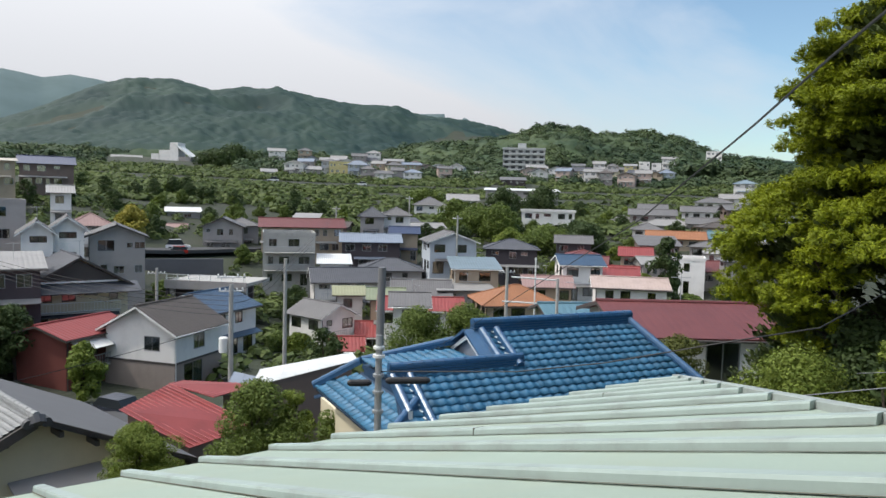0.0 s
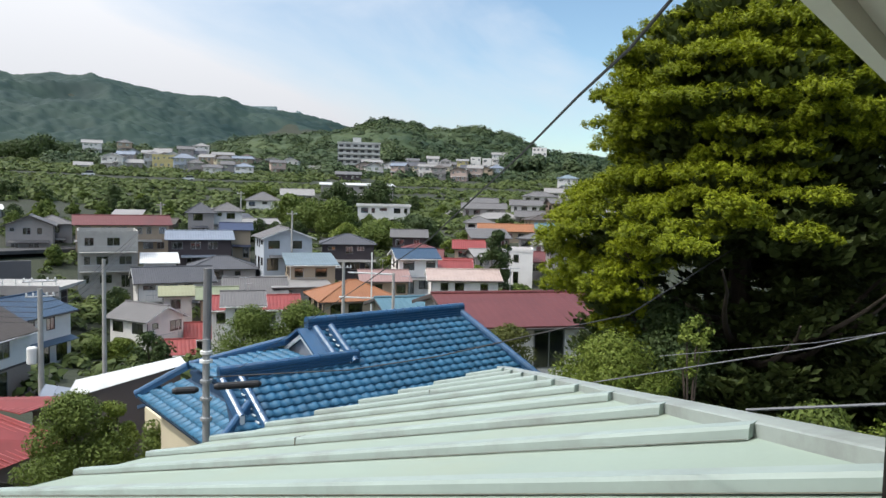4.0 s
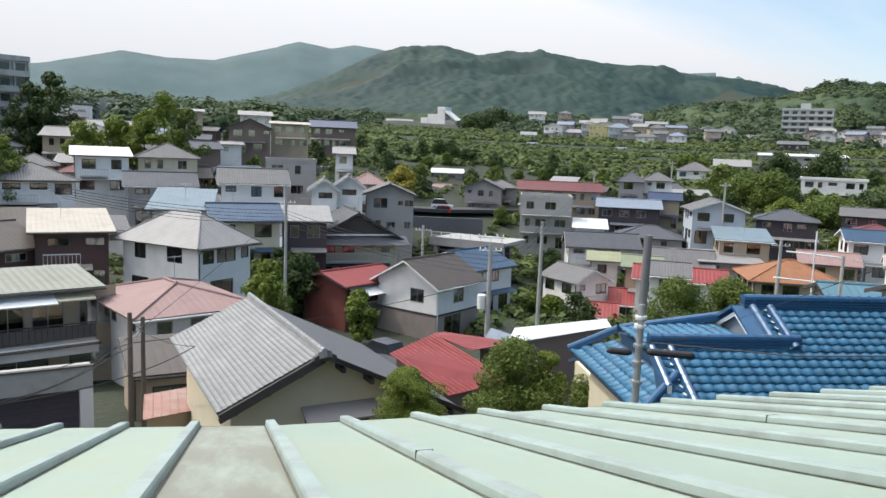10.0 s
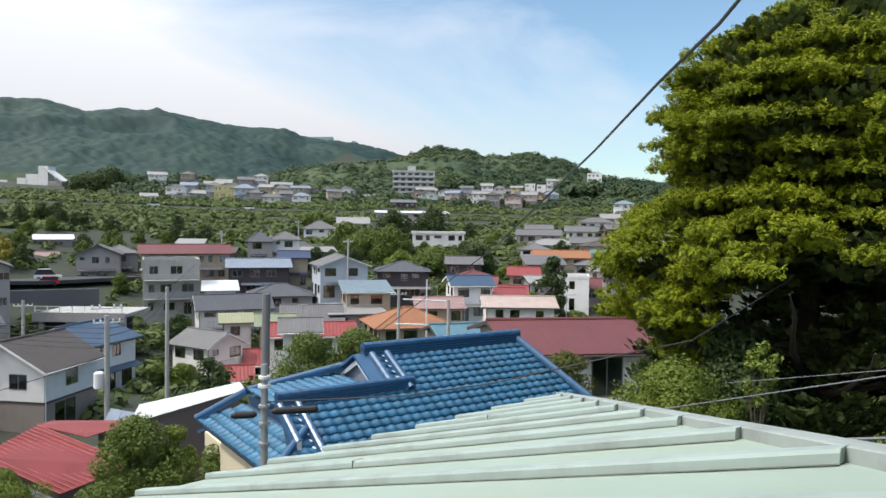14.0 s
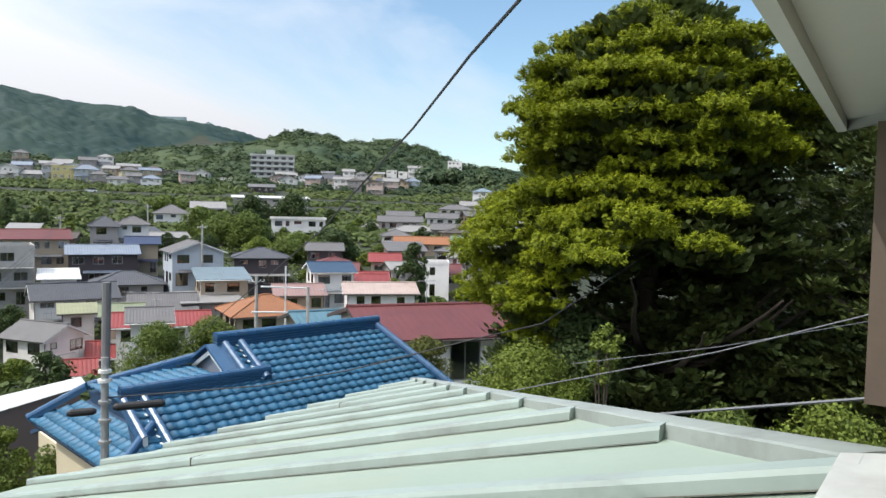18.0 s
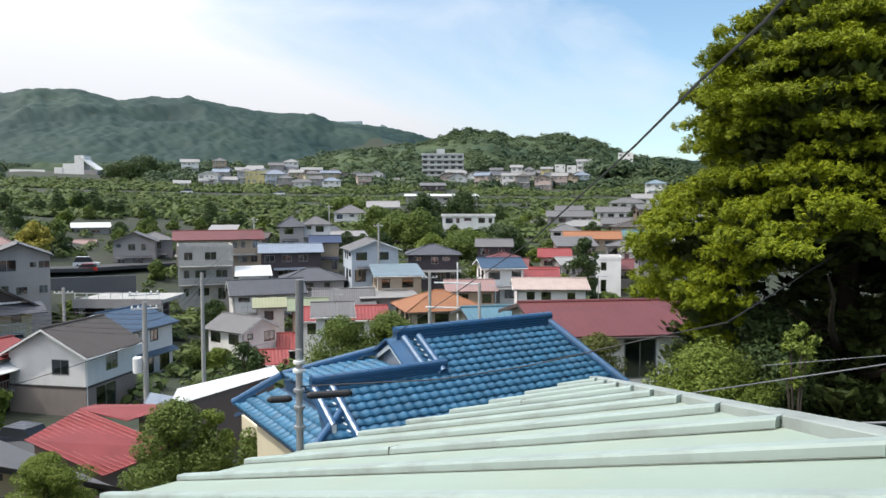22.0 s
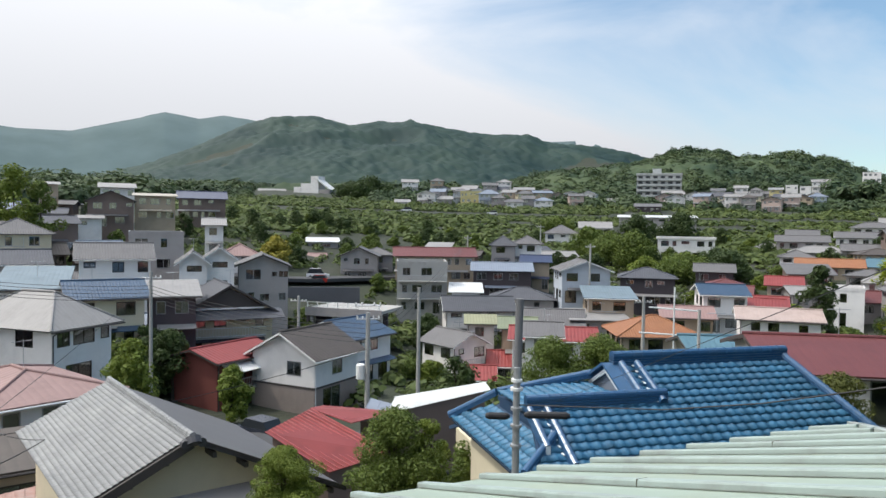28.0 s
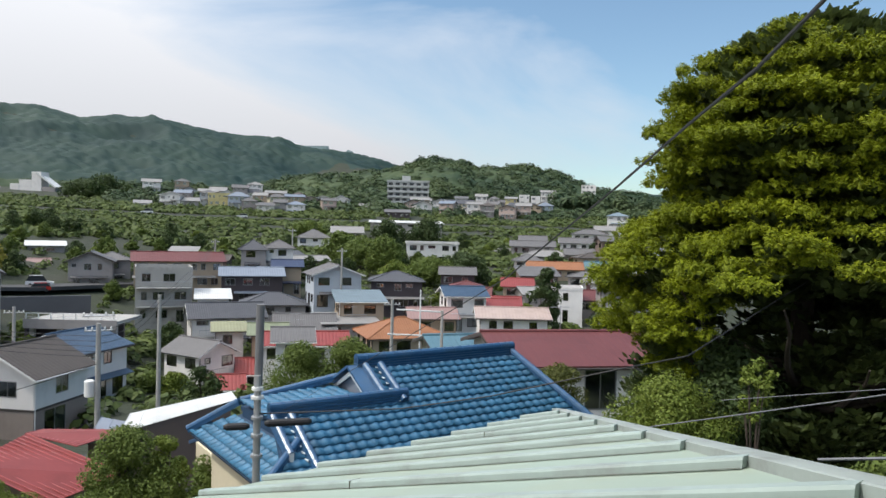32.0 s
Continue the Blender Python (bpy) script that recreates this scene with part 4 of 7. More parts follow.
house("small house on the terraced town slope", 86.51, 234.70, 2.62, 20.2, 7.00, 9.47, wall='white', roof='light', kind='gx', rise=1.3)
house("small house on the terraced town slope", 42.88, 169.79, -5.58, 14.1, 7.00, 6.65, wall='white', roof='slate', kind='hip', rise=1.3)
house("small house on the terraced town slope", 56.72, 217.86, -1.19, 14.6, 7.00, 7.68, wall='tan', roof='slate', kind='gx', rise=1.3)
house("small house on the terraced town slope", 78.54, 205.65, -2.68, 20.9, 7.00, 5.00, wall='grey', roof='slate', kind='hip', rise=1.3)
house("small house on the terraced town slope", 55.45, 155.55, -6.68, 19.6, 7.00, 6.90, wall='white', roof='teal', kind='gx', rise=1.3)
house("small house on the terraced town slope", 46.59, 132.16, -8.13, 19.4, 7.00, 4.26, wall='white', roof='light', kind='hip', rise=1.3)
house("house in the row on the far terrace", -88.17, 369.70, 21.91, -13.4, 7.00, 8.06, wall='white', roof='light', kind='gx', rise=1.4)
house("house in the row on the far terrace", -75.09, 377.68, 23.02, -11.2, 7.00, 6.72, wall='tan', roof='slate', kind='hip', rise=1.4)
house("house in the row on the far terrace", -79.38, 320.38, 9.99, -13.9, 7.00, 6.25, wall='white', roof='light', kind='shed', rise=1.4)
house("house in the row on the far terrace", -66.48, 328.41, 11.90, -11.4, 7.00, 10.94, wall='grey', roof='light', kind='gx', rise=1.4)
house("house in the row on the far terrace", -37.57, 327.91, 12.62, -6.5, 7.00, 6.23, wall='grey', roof='slate', kind='hip', rise=1.4)
house("house in the row on the far terrace", -30.87, 323.59, 10.54, -5.4, 7.00, 7.34, wall='white', roof='slate', kind='shed', rise=1.4)
house("house in the row on the far terrace", -23.94, 329.18, 12.28, -4.1, 7.00, 4.95, wall='grey', roof='slate', kind='gx', rise=1.4)
house("house in the row on the far terrace", -18.99, 329.50, 11.59, -3.3, 7.00, 8.12, wall='white', roof='greyblue', kind='hip', rise=1.4)
house("house in the row on the far terrace", -61.61, 364.90, 17.81, -9.6, 7.00, 8.43, wall='tan', roof='light', kind='shed', rise=1.4)
house("house in the row on the far terrace", -48.88, 386.98, 21.35, -7.2, 7.00, 7.37, wall='grey', roof='slate', kind='gx', rise=1.4)
house("house in the row on the far terrace", -42.65, 397.78, 23.79, -6.1, 7.00, 7.54, wall='white', roof='light', kind='hip', rise=1.4)
house("house in the row on the far terrace", -31.90, 378.71, 18.68, -4.8, 7.00, 9.98, wall='tan', roof='light', kind='shed', rise=1.4)
house("house in the row on the far terrace", -20.76, 374.48, 15.15, -3.2, 7.00, 10.34, wall='blue', roof='slate', kind='gx', rise=1.4)
house("house in the row on the far terrace", -10.56, 379.90, 14.88, -1.6, 7.00, 7.03, wall='white', roof='slate', kind='hip', rise=1.4)
house("house in the row on the far terrace", -2.14, 385.04, 14.58, -0.3, 7.00, 9.88, wall='grey', roof='light', kind='shed', rise=1.4)
house("house in the row on the far terrace", 10.71, 389.89, 13.71, 1.6, 7.00, 9.88, wall='white', roof='light', kind='gx', rise=1.4)
house("yellow plastered three-storey flat building", -52.79, 335.94, 15.39, -8.9, 9.00, 9.29, wall='yellow', roof='cream', kind='flat', rise=0.5, over=0.05, storeys=3)
house("house on the wooded hill's foot", 40.71, 377.91, 17.40, 6.1, 7.00, 9.13, wall='tan', roof='light', kind='gx', rise=1.3)
house("house on the wooded hill's foot", 56.01, 365.85, 15.26, 8.7, 7.00, 7.39, wall='white', roof='slate', kind='hip', rise=1.3)
house("house on the wooded hill's foot", 64.72, 384.70, 19.07, 9.5, 7.00, 6.37, wall='white', roof='slate', kind='shed', rise=1.3)
house("house on the wooded hill's foot", 77.20, 392.60, 20.90, 11.1, 7.00, 5.99, wall='white', roof='light', kind='gx', rise=1.3)
house("house on the wooded hill's foot", 82.90, 386.32, 19.54, 12.1, 7.00, 5.63, wall='white', roof='slate', kind='hip', rise=1.3)
house("house on the wooded hill's foot", 91.58, 384.36, 19.64, 13.4, 7.00, 5.95, wall='yellow', roof='light', kind='shed', rise=1.3)
house("house on the wooded hill's foot", 124.66, 432.52, 26.64, 16.1, 7.00, 8.52, wall='white', roof='light', kind='gx', rise=1.3)
house("house on the wooded hill's foot", 64.23, 354.34, 12.82, 10.2, 7.00, 6.71, wall='white', roof='slate', kind='hip', rise=1.3)
house("house on the wooded hill's foot", 23.50, 319.23, 9.07, 4.2, 7.00, 10.37, wall='dark', roof='slate', kind='shed', rise=1.3)
house("house on the wooded hill's foot", 85.14, 401.18, 18.42, 12.0, 7.00, 15.42, wall='grey', roof='slate', kind='gx', rise=1.3)
house("house on the wooded hill's foot", 107.99, 280.04, 8.85, 21.1, 7.00, 7.94, wall='white', roof='pale_blue', kind='hip', rise=1.3)
house("white apartment block on the hill's foot", 99.75, 387.49, 21.77, 14.4, 8.00, 5.44, wall='white', roof='light', kind='flat', rise=0.4, over=0.05, storeys=3)
house("white apartment block with balconies", 105.89, 385.86, 21.22, 15.3, 8.00, 4.84, wall='white', roof='light', kind='flat', rise=0.4, over=0.05, storeys=3)
house("white house on the hilltop", 157.19, 453.67, 32.93, 19.1, 8.00, 9.08, wall='white', roof='light', kind='flat', rise=0.4, over=0.05)
house("pale building on the hill", -363.51, 888.61, 97.41, -22.2, 12.00, 31.52, wall='white', roof='light', kind='flat', rise=0.4, over=0.05)
house("low pale hall on the far terrace", -180.19, 401.51, 18.25, -24.2, 9.00, 14.91, wall='grey', roof='light', kind='gx', rise=1.5, storeys=1)
house("small house below the terrace", -92.38, 210.73, -0.25, -23.6, 7.00, 7.50, wall='grey', roof='slate', kind='hip', rise=1.6, storeys=1)
house("long low shed with bright roof", -63.18, 168.64, -4.35, -20.5, 7.00, 7.07, wall='grey', roof='white', kind='shed', rise=0.8, storeys=1)
house("low house with salmon roof by the road", -57.90, 154.60, -7.70, -20.5, 7.00, 3.66, wall='white', roof='pink', kind='gx', rise=1.0, storeys=1)


# close rows of far houses on the terrace and on the wooded hill's foot
rnd = random.Random(91)
for a0, a1, count, d0, d1 in ((-12.0, 1.0, 17, 325, 395), (5.5, 17.0, 16, 340, 400)):
    for i in range(count):
        az, r = a0 + (a1 - a0) * (i + rnd.uniform(-0.4, 0.4)) / count, rnd.uniform(d0, d1)
        x, y = r * math.sin(radians(az)), r * math.cos(radians(az))
        wl_, rf = rnd.choice(("white", "grey", "tan", "cream", "pinkish", "white", "blue")), rnd.choice(("slate", "light", "dark", "brown", "greyblue", "slate"))
        house("%s house in the far rows" % {"white": "white plastered", "grey": "grey plastered", "tan": "tan plastered", "cream": "cream plastered", "pinkish": "pinkish plastered", "blue": "pale blue plastered"}[wl_],
              x, y, ground_z(x, y) + rnd.uniform(4.6, 6.0), az + rnd.uniform(-20, 20), 6.5, rnd.uniform(6, 9), wl_, rf, rnd.choice(("gx", "hip", "gy")), rnd.uniform(1.0, 1.8))


# ---------------------------------------------------------------- the green metal roof below the window
SLOPE, PITCH = 0.295, 0.455
roof_frame = pose(-2.57, 3.687, -1.69, 0, 0, -55)
GREENPAINT = material("green_roof_paint", (0.305, 0.375, 0.315), 0.5, spec=0.4, vary=0.08, scale=1.3, grain=60, bump=0.05, dist=0.002,
                      stain=(0.345, 0.355, 0.245), stain_amount=0.45, stain_scale=1.1, objvary=0.06)
GREENWORN = material("green_roof_paint_worn", (0.215, 0.215, 0.175), 0.45, spec=0.45, vary=0.16, scale=1.3, grain=50, bump=0.08, dist=0.002,
                     stain=(0.36, 0.42, 0.36), stain_amount=0.95, stain_scale=2.6, stretch=(0.35, 2.2, 1.0))
GREENCAP = material("green_cap_paint", (0.31, 0.375, 0.355), 0.5, spec=0.4, vary=0.14, scale=3.0, grain=40, bump=0.06, dist=0.002,
                    stain=(0.20, 0.205, 0.20), stain_amount=0.75, stain_scale=2.2)
HIPCAP = material("hip_cap_weathered", (0.30, 0.335, 0.315), 0.55, spec=0.35, vary=0.18, scale=2.5, grain=40, bump=0.1, dist=0.002,
                  stain=(0.17, 0.17, 0.16), stain_amount=0.8, stain_scale=3.0)
FLASH = material("white_flashing", (0.55, 0.57, 0.56), 0.55, vary=0.14, scale=3, stain=(0.3, 0.3, 0.29), stain_amount=0.6, stain_scale=4)
SEAM = material("dirty_seam", (0.10, 0.095, 0.07), 0.8, vary=0.4, scale=4)
green_roof = thing("metal_roof", roof_frame, "pale green painted metal roof with standing battens", "roof", kind="")
K0, K1, XTOP, HIP, HK = -10, 13, 4.46, 13.0 * PITCH, 0.977


def hip_x(y):
    return min((HIP - y) * HK, XTOP)


def eave_x(y):
    return min(0.62 * y, 0.0)


for k in range(K0, K1):
    y0, y1 = k * PITCH, (k + 1) * PITCH
    nx = 10
    v, f = [], []
    for i in range(nx + 1):
        for j in range(5):
            y = y0 + (y1 - y0) * j / 4
            x = eave_x(y) + (hip_x(y) - eave_x(y)) * i / nx
            dz = 0.004 * noise.noise(Vector((x * 1.7, y * 2.1, k)))
            v.append((x, y, SLOPE * x + dz * (0 < j < 4)))
    for i in range(nx):
        for j in range(4):
            a = i * 5 + j
            f.append((a, a + 5, a + 6, a + 1))
    b = Build()
    b.add(v, f)
    e0, e1 = eave_x(y0), eave_x(y1)
    b.add([(e0 - 0.004, y0, SLOPE * e0), (e1 - 0.004, y1, SLOPE * e1), (e1 - 0.004, y1, SLOPE * e1 - 0.04), (e0 - 0.004, y0, SLOPE * e0 - 0.04)], [(0, 1, 2, 3)])
    ob = b.done("roof_panel", GREENWORN if k == -1 else GREENPAINT, green_roof)
for k in range(K0, K1):
    y = k * PITCH
    xe = hip_x(y) - 0.042
    w0, w1, hh = 0.031, 0.024, 0.037
    s = Vector((1, 0, SLOPE)).normalized()
    b = Build()
    prof = [(-w0, 0.002), (w0, 0.002), (w0 * 0.95, hh * 0.75), (w1, hh), (-w1, hh), (-w0 * 0.95, hh * 0.75)]
    ends = []
    for x in (eave_x(y) - 0.03, xe * 0.33, xe * 0.66, xe):
        wob = 0.003 * noise.noise(Vector((x, y * 3, 5)))
        ends.append([(x, y + p + wob, SLOPE * x + q) for p, q in prof])
    for e0, e1 in zip(ends, ends[1:]):
        b.add(e0 + e1, [(i, (i + 1) % 6, (i + 1) % 6 + 6, i + 6) for i in range(6)])
    b.add(ends[0], [(5, 4, 3, 2, 1, 0)])
    b.add(ends[-1], [(0, 1, 2, 3, 4, 5)])
    b.done("batten_cap", GREENCAP, green_roof)
    b = Build()
    for sg in (-1, 1):
        ya, yb = sorted((y + sg * (w0 + 0.002), y + sg * (w0 + 0.010)))
        xs_ = eave_x(y)
        b.add([(xs_, ya, SLOPE * xs_ + 0.0055), (xe, ya, SLOPE * xe + 0.0055), (xe, yb, SLOPE * xe + 0.0055), (xs_, yb, SLOPE * xs_ + 0.0055)], [(0, 1, 2, 3)])
    b.done("batten_seam", SEAM, green_roof)
    if k % 4 == 1 and xe > 1.5:
        b = Build()
        b.box(xe * 0.45, y - w0 - 0.002, SLOPE * xe * 0.45, xe * 0.45 + 0.004, y + w0 + 0.002, SLOPE * xe * 0.45 + hh + 0.002)
        b.done("cap_joint", SEAM, green_roof)
# hip cap in overlapping lengths
hd = Vector((1, -1 / HK, SLOPE))
for i in range(4):
    a, c = i / 4, (i + 1) / 4 + 0.005
    L = XTOP - 0.09
    p, q = Vector((0, HIP, 0)) + hd * L * a, Vector((0, HIP, 0)) + hd * L * c
    side = Vector((1, 1, 0)).normalized()
    h0 = 0.030 + 0.002 * (i % 2)
    prof = [(-0.026, -0.02), (-0.025, h0 - 0.004), (-0.018, h0), (0.04, h0 + 0.003), (0.105, h0 - 0.002), (0.108, -0.10)]
    b = Build()
    sec = lambda c_: [c_ + side * u_ + Vector((0, 0, w_)) for u_, w_ in prof]
    b.add(sec(p) + sec(q), [(j, j + 1, j + 7, j + 6) for j in range(5)] + [(5, 4, 3, 2, 1, 0), (6, 7, 8, 9, 10, 11)])
    b.done("hip_cap", HIPCAP, green_roof)
# flashing where the roof meets the house wall
b = Build()
zt = SLOPE * 4.38
b.add([(4.45, K0 * PITCH, zt - 0.02), (4.373, 1.385, zt - 0.02), (4.373, 1.385, zt + 0.042), (4.45, K0 * PITCH, zt + 0.042), (4.522, 1.46, zt + 0.05), (4.522, K0 * PITCH, zt + 0.05), (4.522, 1.46, zt - 0.02)],
      [(0, 1, 2, 3), (3, 2, 4, 5), (1, 6, 4, 2)])
b.done("wall_flashing", FLASH, green_roof)
# the slope beyond the hip, its eave at right angles
b = Build()
b.slab([(0, HIP, -0.03), (XTOP, HIP - XTOP / HK, SLOPE * XTOP - 0.03), (XTOP + 0.6, HIP - XTOP / HK + 0.3, SLOPE * XTOP - 0.5), (XTOP + 0.6, HIP, -2.2)], 0.03)
b.done("roof_panel", GREENPAINT, green_roof)
b = Build()
b.box(0.02, K0 * PITCH, -0.22, 0.06, HIP, -0.036)
b.done("fascia", TRIM, green_roof)
b = Build()
b.box(0.3, K0 * PITCH, -4.2, 4.4, HIP - 0.4, -0.24)
b.done("wall", WALL["cream"], green_roof)

# the house wall with the window that the camera leans from
win_wall = thing("wall_window", roof_frame, "cream plastered upper wall with an open window", "wall", kind="structure")
b = Build()
XW = 4.53
YJ = 0.352
b.box(XW, YJ + 0.035, 0.9, XW + 0.14, 2.45, 4.6)
b.box(XW, -6.0, 0.9, XW + 0.14, -1.4, 4.6)
b.box(XW, -1.4, 2.9, XW + 0.14, YJ + 0.035, 4.6)
b.done("wall_panel", WALL["cream"], win_wall)
b = Build()
b.box(XW - 0.012, YJ, 1.3, XW + 0.12, YJ + 0.034, 2.9)
b.box(XW - 0.012, -1.399, 1.3, XW + 0.12, -1.365, 2.9)
b.done("window_jamb", BRONZE, win_wall)
b = Build()
b.box(XW - 0.23, 2.32, 1.21, XW - 0.002, 2.45, 1.925)
b.done("shutter_box", BARKBROWN := material("brown_boards", (0.13, 0.10, 0.08), 0.7, vary=0.25, scale=2, grain=25), win_wall)
# canopy over the window
SOFFIT = material("soffit_paint", (0.40, 0.40, 0.37), 0.8, vary=0.06, scale=2)
b = Build()
b.slab([(4.20, 2.56, 2.06), (4.515, -1.2, 2.06), (XW - 0.003, -1.2, 2.06), (XW - 0.003, 2.10, 2.06)], 0.10)
b.done("canopy", SOFFIT, win_wall)
b = Build()
b.slab([(4.17, 2.59, 2.10), (4.49, -1.2, 2.10), (4.514, -1.2, 2.10), (4.199, 2.56, 2.10)], 0.17)
b.slab([(4.17, 2.591, 2.10), (4.20, 2.561, 2.10), (XW - 0.003, 2.101, 2.10), (XW - 0.003, 2.14, 2.10)], 0.17)
b.done("canopy_edge", SOFFIT, win_wall)
# room behind the window
b = Build()
b.box(XW + 3.0, -6.0, 0.4, XW + 3.1, 2.45, 4.6)
b.box(XW + 0.15, -6.0, 0.4, XW + 3.0, -5.9, 4.6)
b.box(XW + 0.15, 2.35, 0.4, XW + 3.0, 2.45, 4.6)
b.box(XW + 0.15, -5.9, 4.5, XW + 3.0, 2.349, 4.6)
b.box(XW + 0.15, -5.9, 0.4, XW + 3.0, 2.349, 0.5)
b.done("room_shell", WALL["cream"], win_wall)


# ---------------------------------------------------------------- tiled roofs
def tile_mesh(name, mat, w=0.265, l=0.235, wave=0.035, lip=0.03, t=0.016, n=6):
    """One wavy roof tile: x across, y up the slope, its foot raised by the lip."""
    v, f = [], []
    for j, (y, dz) in enumerate(((0.0, lip), (l * 1.12, 0.0))):
        for i in range(n + 1):
            u = i / n
            z = wave * (math.sin(u * 2 * math.pi - 0.6) * 0.5 + 0.35 * u)
            v.append((u * w * 1.03, y, z + dz))
    for i in range(n):
        f.append((i, i + 1, i + n + 2, i + n + 1))
    o = len(v)
    for i in range(n + 1):
        v.append((v[i][0], 0.0, v[i][2] - t - lip * 0.6))
    for i in range(n):
        f.append((o + i, o + i + 1, i + 1, i))
    me = bpy.data.meshes.new(name)
    me.from_pydata(v, [], f)
    me.materials.append(mat)
    me.shade_smooth()
    return me


def tile_field(parent, eave_a, eave_b, up, length_at, me, mat, w=0.265, l=0.235, limit=300, near=None, inside=None):
    """Tiles on a slope: along the eave a to b, up the slope; those that inside() keeps. The first `limit` by near() are parts, the rest one mesh."""
    a, e, u = Vector(eave_a), (Vector(eave_b) - Vector(eave_a)), Vector(up).normalized()
    L = e.length
    e.normalize()
    nrm = e.cross(u)
    rot = Matrix((e, u, nrm)).transposed().to_4x4()
    spots = []
    for j in range(int(length_at / l)):
        for i in range(int(L / w)):
            p = a + e * (i * w) + u * (j * l) + nrm * 0.02
            if inside is None or inside(p + e * w / 2 + u * l / 2):
                spots.append(p)
    spots.sort(key=near or (lambda p: p.length))
    rnd = random.Random(len(spots))
    for p in spots[:limit]:
        ob = new("roof_tile", me)
        ob.parent = parent
        jit = Matrix.Rotation(rnd.uniform(-0.012, 0.012), 4, "Z") @ Matrix.Rotation(rnd.uniform(-0.012, 0.012), 4, "Y")
        ob.matrix_local = Matrix.Translation(p + nrm * rnd.uniform(-0.003, 0.003)) @ rot @ jit
    rest = spots[limit:]
    if rest:
        tv = np.array([v.co[:] for v in me.vertices])
        tf = np.array([p.vertices[:] for p in me.polygons])
        r3 = np.array(rot.to_3x3())
        V = np.concatenate([tv @ r3.T + np.array(p) for p in rest])
        F = np.concatenate([tf + k * len(tv) for k in range(len(rest))])
        ob = mesh_np("roof_tiles", V, F, mat, parent)
        ob.data.shade_smooth()
        tagged(ob, kind="stuff")


def ridge_course(parent, a, b, mat, h=0.3, w=0.2, cap=0.11, knob=None, name="ridge"):
    """A built-up ridge: stacked flat courses and a row of half-round caps."""
    a, b = Vector(a), Vector(b)
    d = (b - a).normalized()
    s = d.cross(Vector((0, 0, 1))).normalized()
    up = s.cross(d)
    bb = Build()
    n = 4
    for i in range(n):
        z0, z1, ww = h * i / n, h * (i + 0.85) / n, w * (1 - 0.06 * i) / 2
        P = [a - s * ww + up * z0, b - s * ww + up * z0, b + s * ww + up * z0, a + s * ww + up * z0]
        Q = [p + up * (z1 - z0) for p in P]
        bb.add(P + Q, [(0, 3, 2, 1), (4, 5, 6, 7), (0, 1, 5, 4), (1, 2, 6, 5), (2, 3, 7, 6), (3, 0, 4, 7)])
    L = (b - a).length
    k = max(2, int(L / 0.26))
    for i in range(k):
        p, q = a + d * (L * i / k) + up * h, a + d * (L * (i + 1) / k) + up * h
        bb.tube([p, p + (q - p) * 0.2, q], [cap * 1.08, cap, cap * 0.97], 10)
    r = bb.done(name, mat, parent)
    return r


BLUETILE = material("blue_glazed_tile", (0.036, 0.140, 0.245), 0.44, spec=0.4, vary=0.3, scale=2.5, grain=30, bump=0.1, dist=0.004,
                    stain=(0.10, 0.16, 0.22), stain_amount=0.35, stain_scale=1.8, objvary=0.35)
BLUETILE_REST = material("blue_glazed_tile_far", (0.036, 0.140, 0.245), 0.44, spec=0.4, vary=0.3, scale=2.5, grain=30, bump=0.1, dist=0.004,
                         stain=(0.10, 0.16, 0.22), stain_amount=0.35, stain_scale=1.8, island=0.35)
BLUERIDGE = material("dark_blue_ridge_tile", (0.025, 0.085, 0.18), 0.3, spec=0.55, vary=0.18, scale=3, grain=30, stain=(0.08, 0.12, 0.16), stain_amount=0.4, stain_scale=2)
# white for the mortared ridge ends and for the painted ridge glints
MORTAR_GLINT = material("white_mortar_and_glint", (0.62, 0.66, 0.66), 0.8, vary=0.2, scale=5)
UNDER = material("roof_underlay", (0.02, 0.05, 0.10), 0.6, vary=0.1)

# the blue-tiled house: local x along its main ridge, y to the back
blue = thing("blue_tiled_house", pose(1.29, 18.6, -9.0, 0, 0, 26), "single-storey house with glazed blue tile hip-and-gable roof", "house")
RZ, BP = 5.70, 0.55
bt = tile_mesh("roof_tile", BLUETILE, wave=0.046, lip=0.05)
btr = tile_mesh("roof_tile_rest", BLUETILE_REST, wave=0.046, lip=0.05)
n_front = Vector((0, BP, 1)).normalized()


def zf(y):
    return RZ - BP * abs(y)


def blue_plane(pts, name="roof_slope"):
    b = Build()
    b.slab(pts, 0.1)
    return b.done(name, UNDER, blue)


YE = -4.6
XR, HX, YL = 4.3, 0.22, -1.2
blue_plane([(-4.0, YE, zf(YE)), (XR - HX * YE, YE, zf(YE)), (XR, 0, RZ), (-0.5, 0, RZ), (-0.5, YL, zf(YL)), (-3.2, YL, zf(YL))])
blue_plane([(XR - HX * YE, YE, zf(YE)), (XR + 4.4, 4.6, zf(YE)), (XR, 0, RZ)])
blue_plane([(XR + 4.4, 4.6, zf(YE)), (-3.3, 4.6, zf(YE)), (-0.5, 1.2, zf(1.2)), (-0.5, 0, RZ), (XR, 0, RZ)])


def front_inside(p):
    x, y = p.x, p.y
    if y > YL and x < -0.45:
        return False
    if x > XR - y * HX + 0.1:
        return False
    return x > (-3.3 if y > -2.0 else -2.95 - (-2.0 - y) * 1.4)


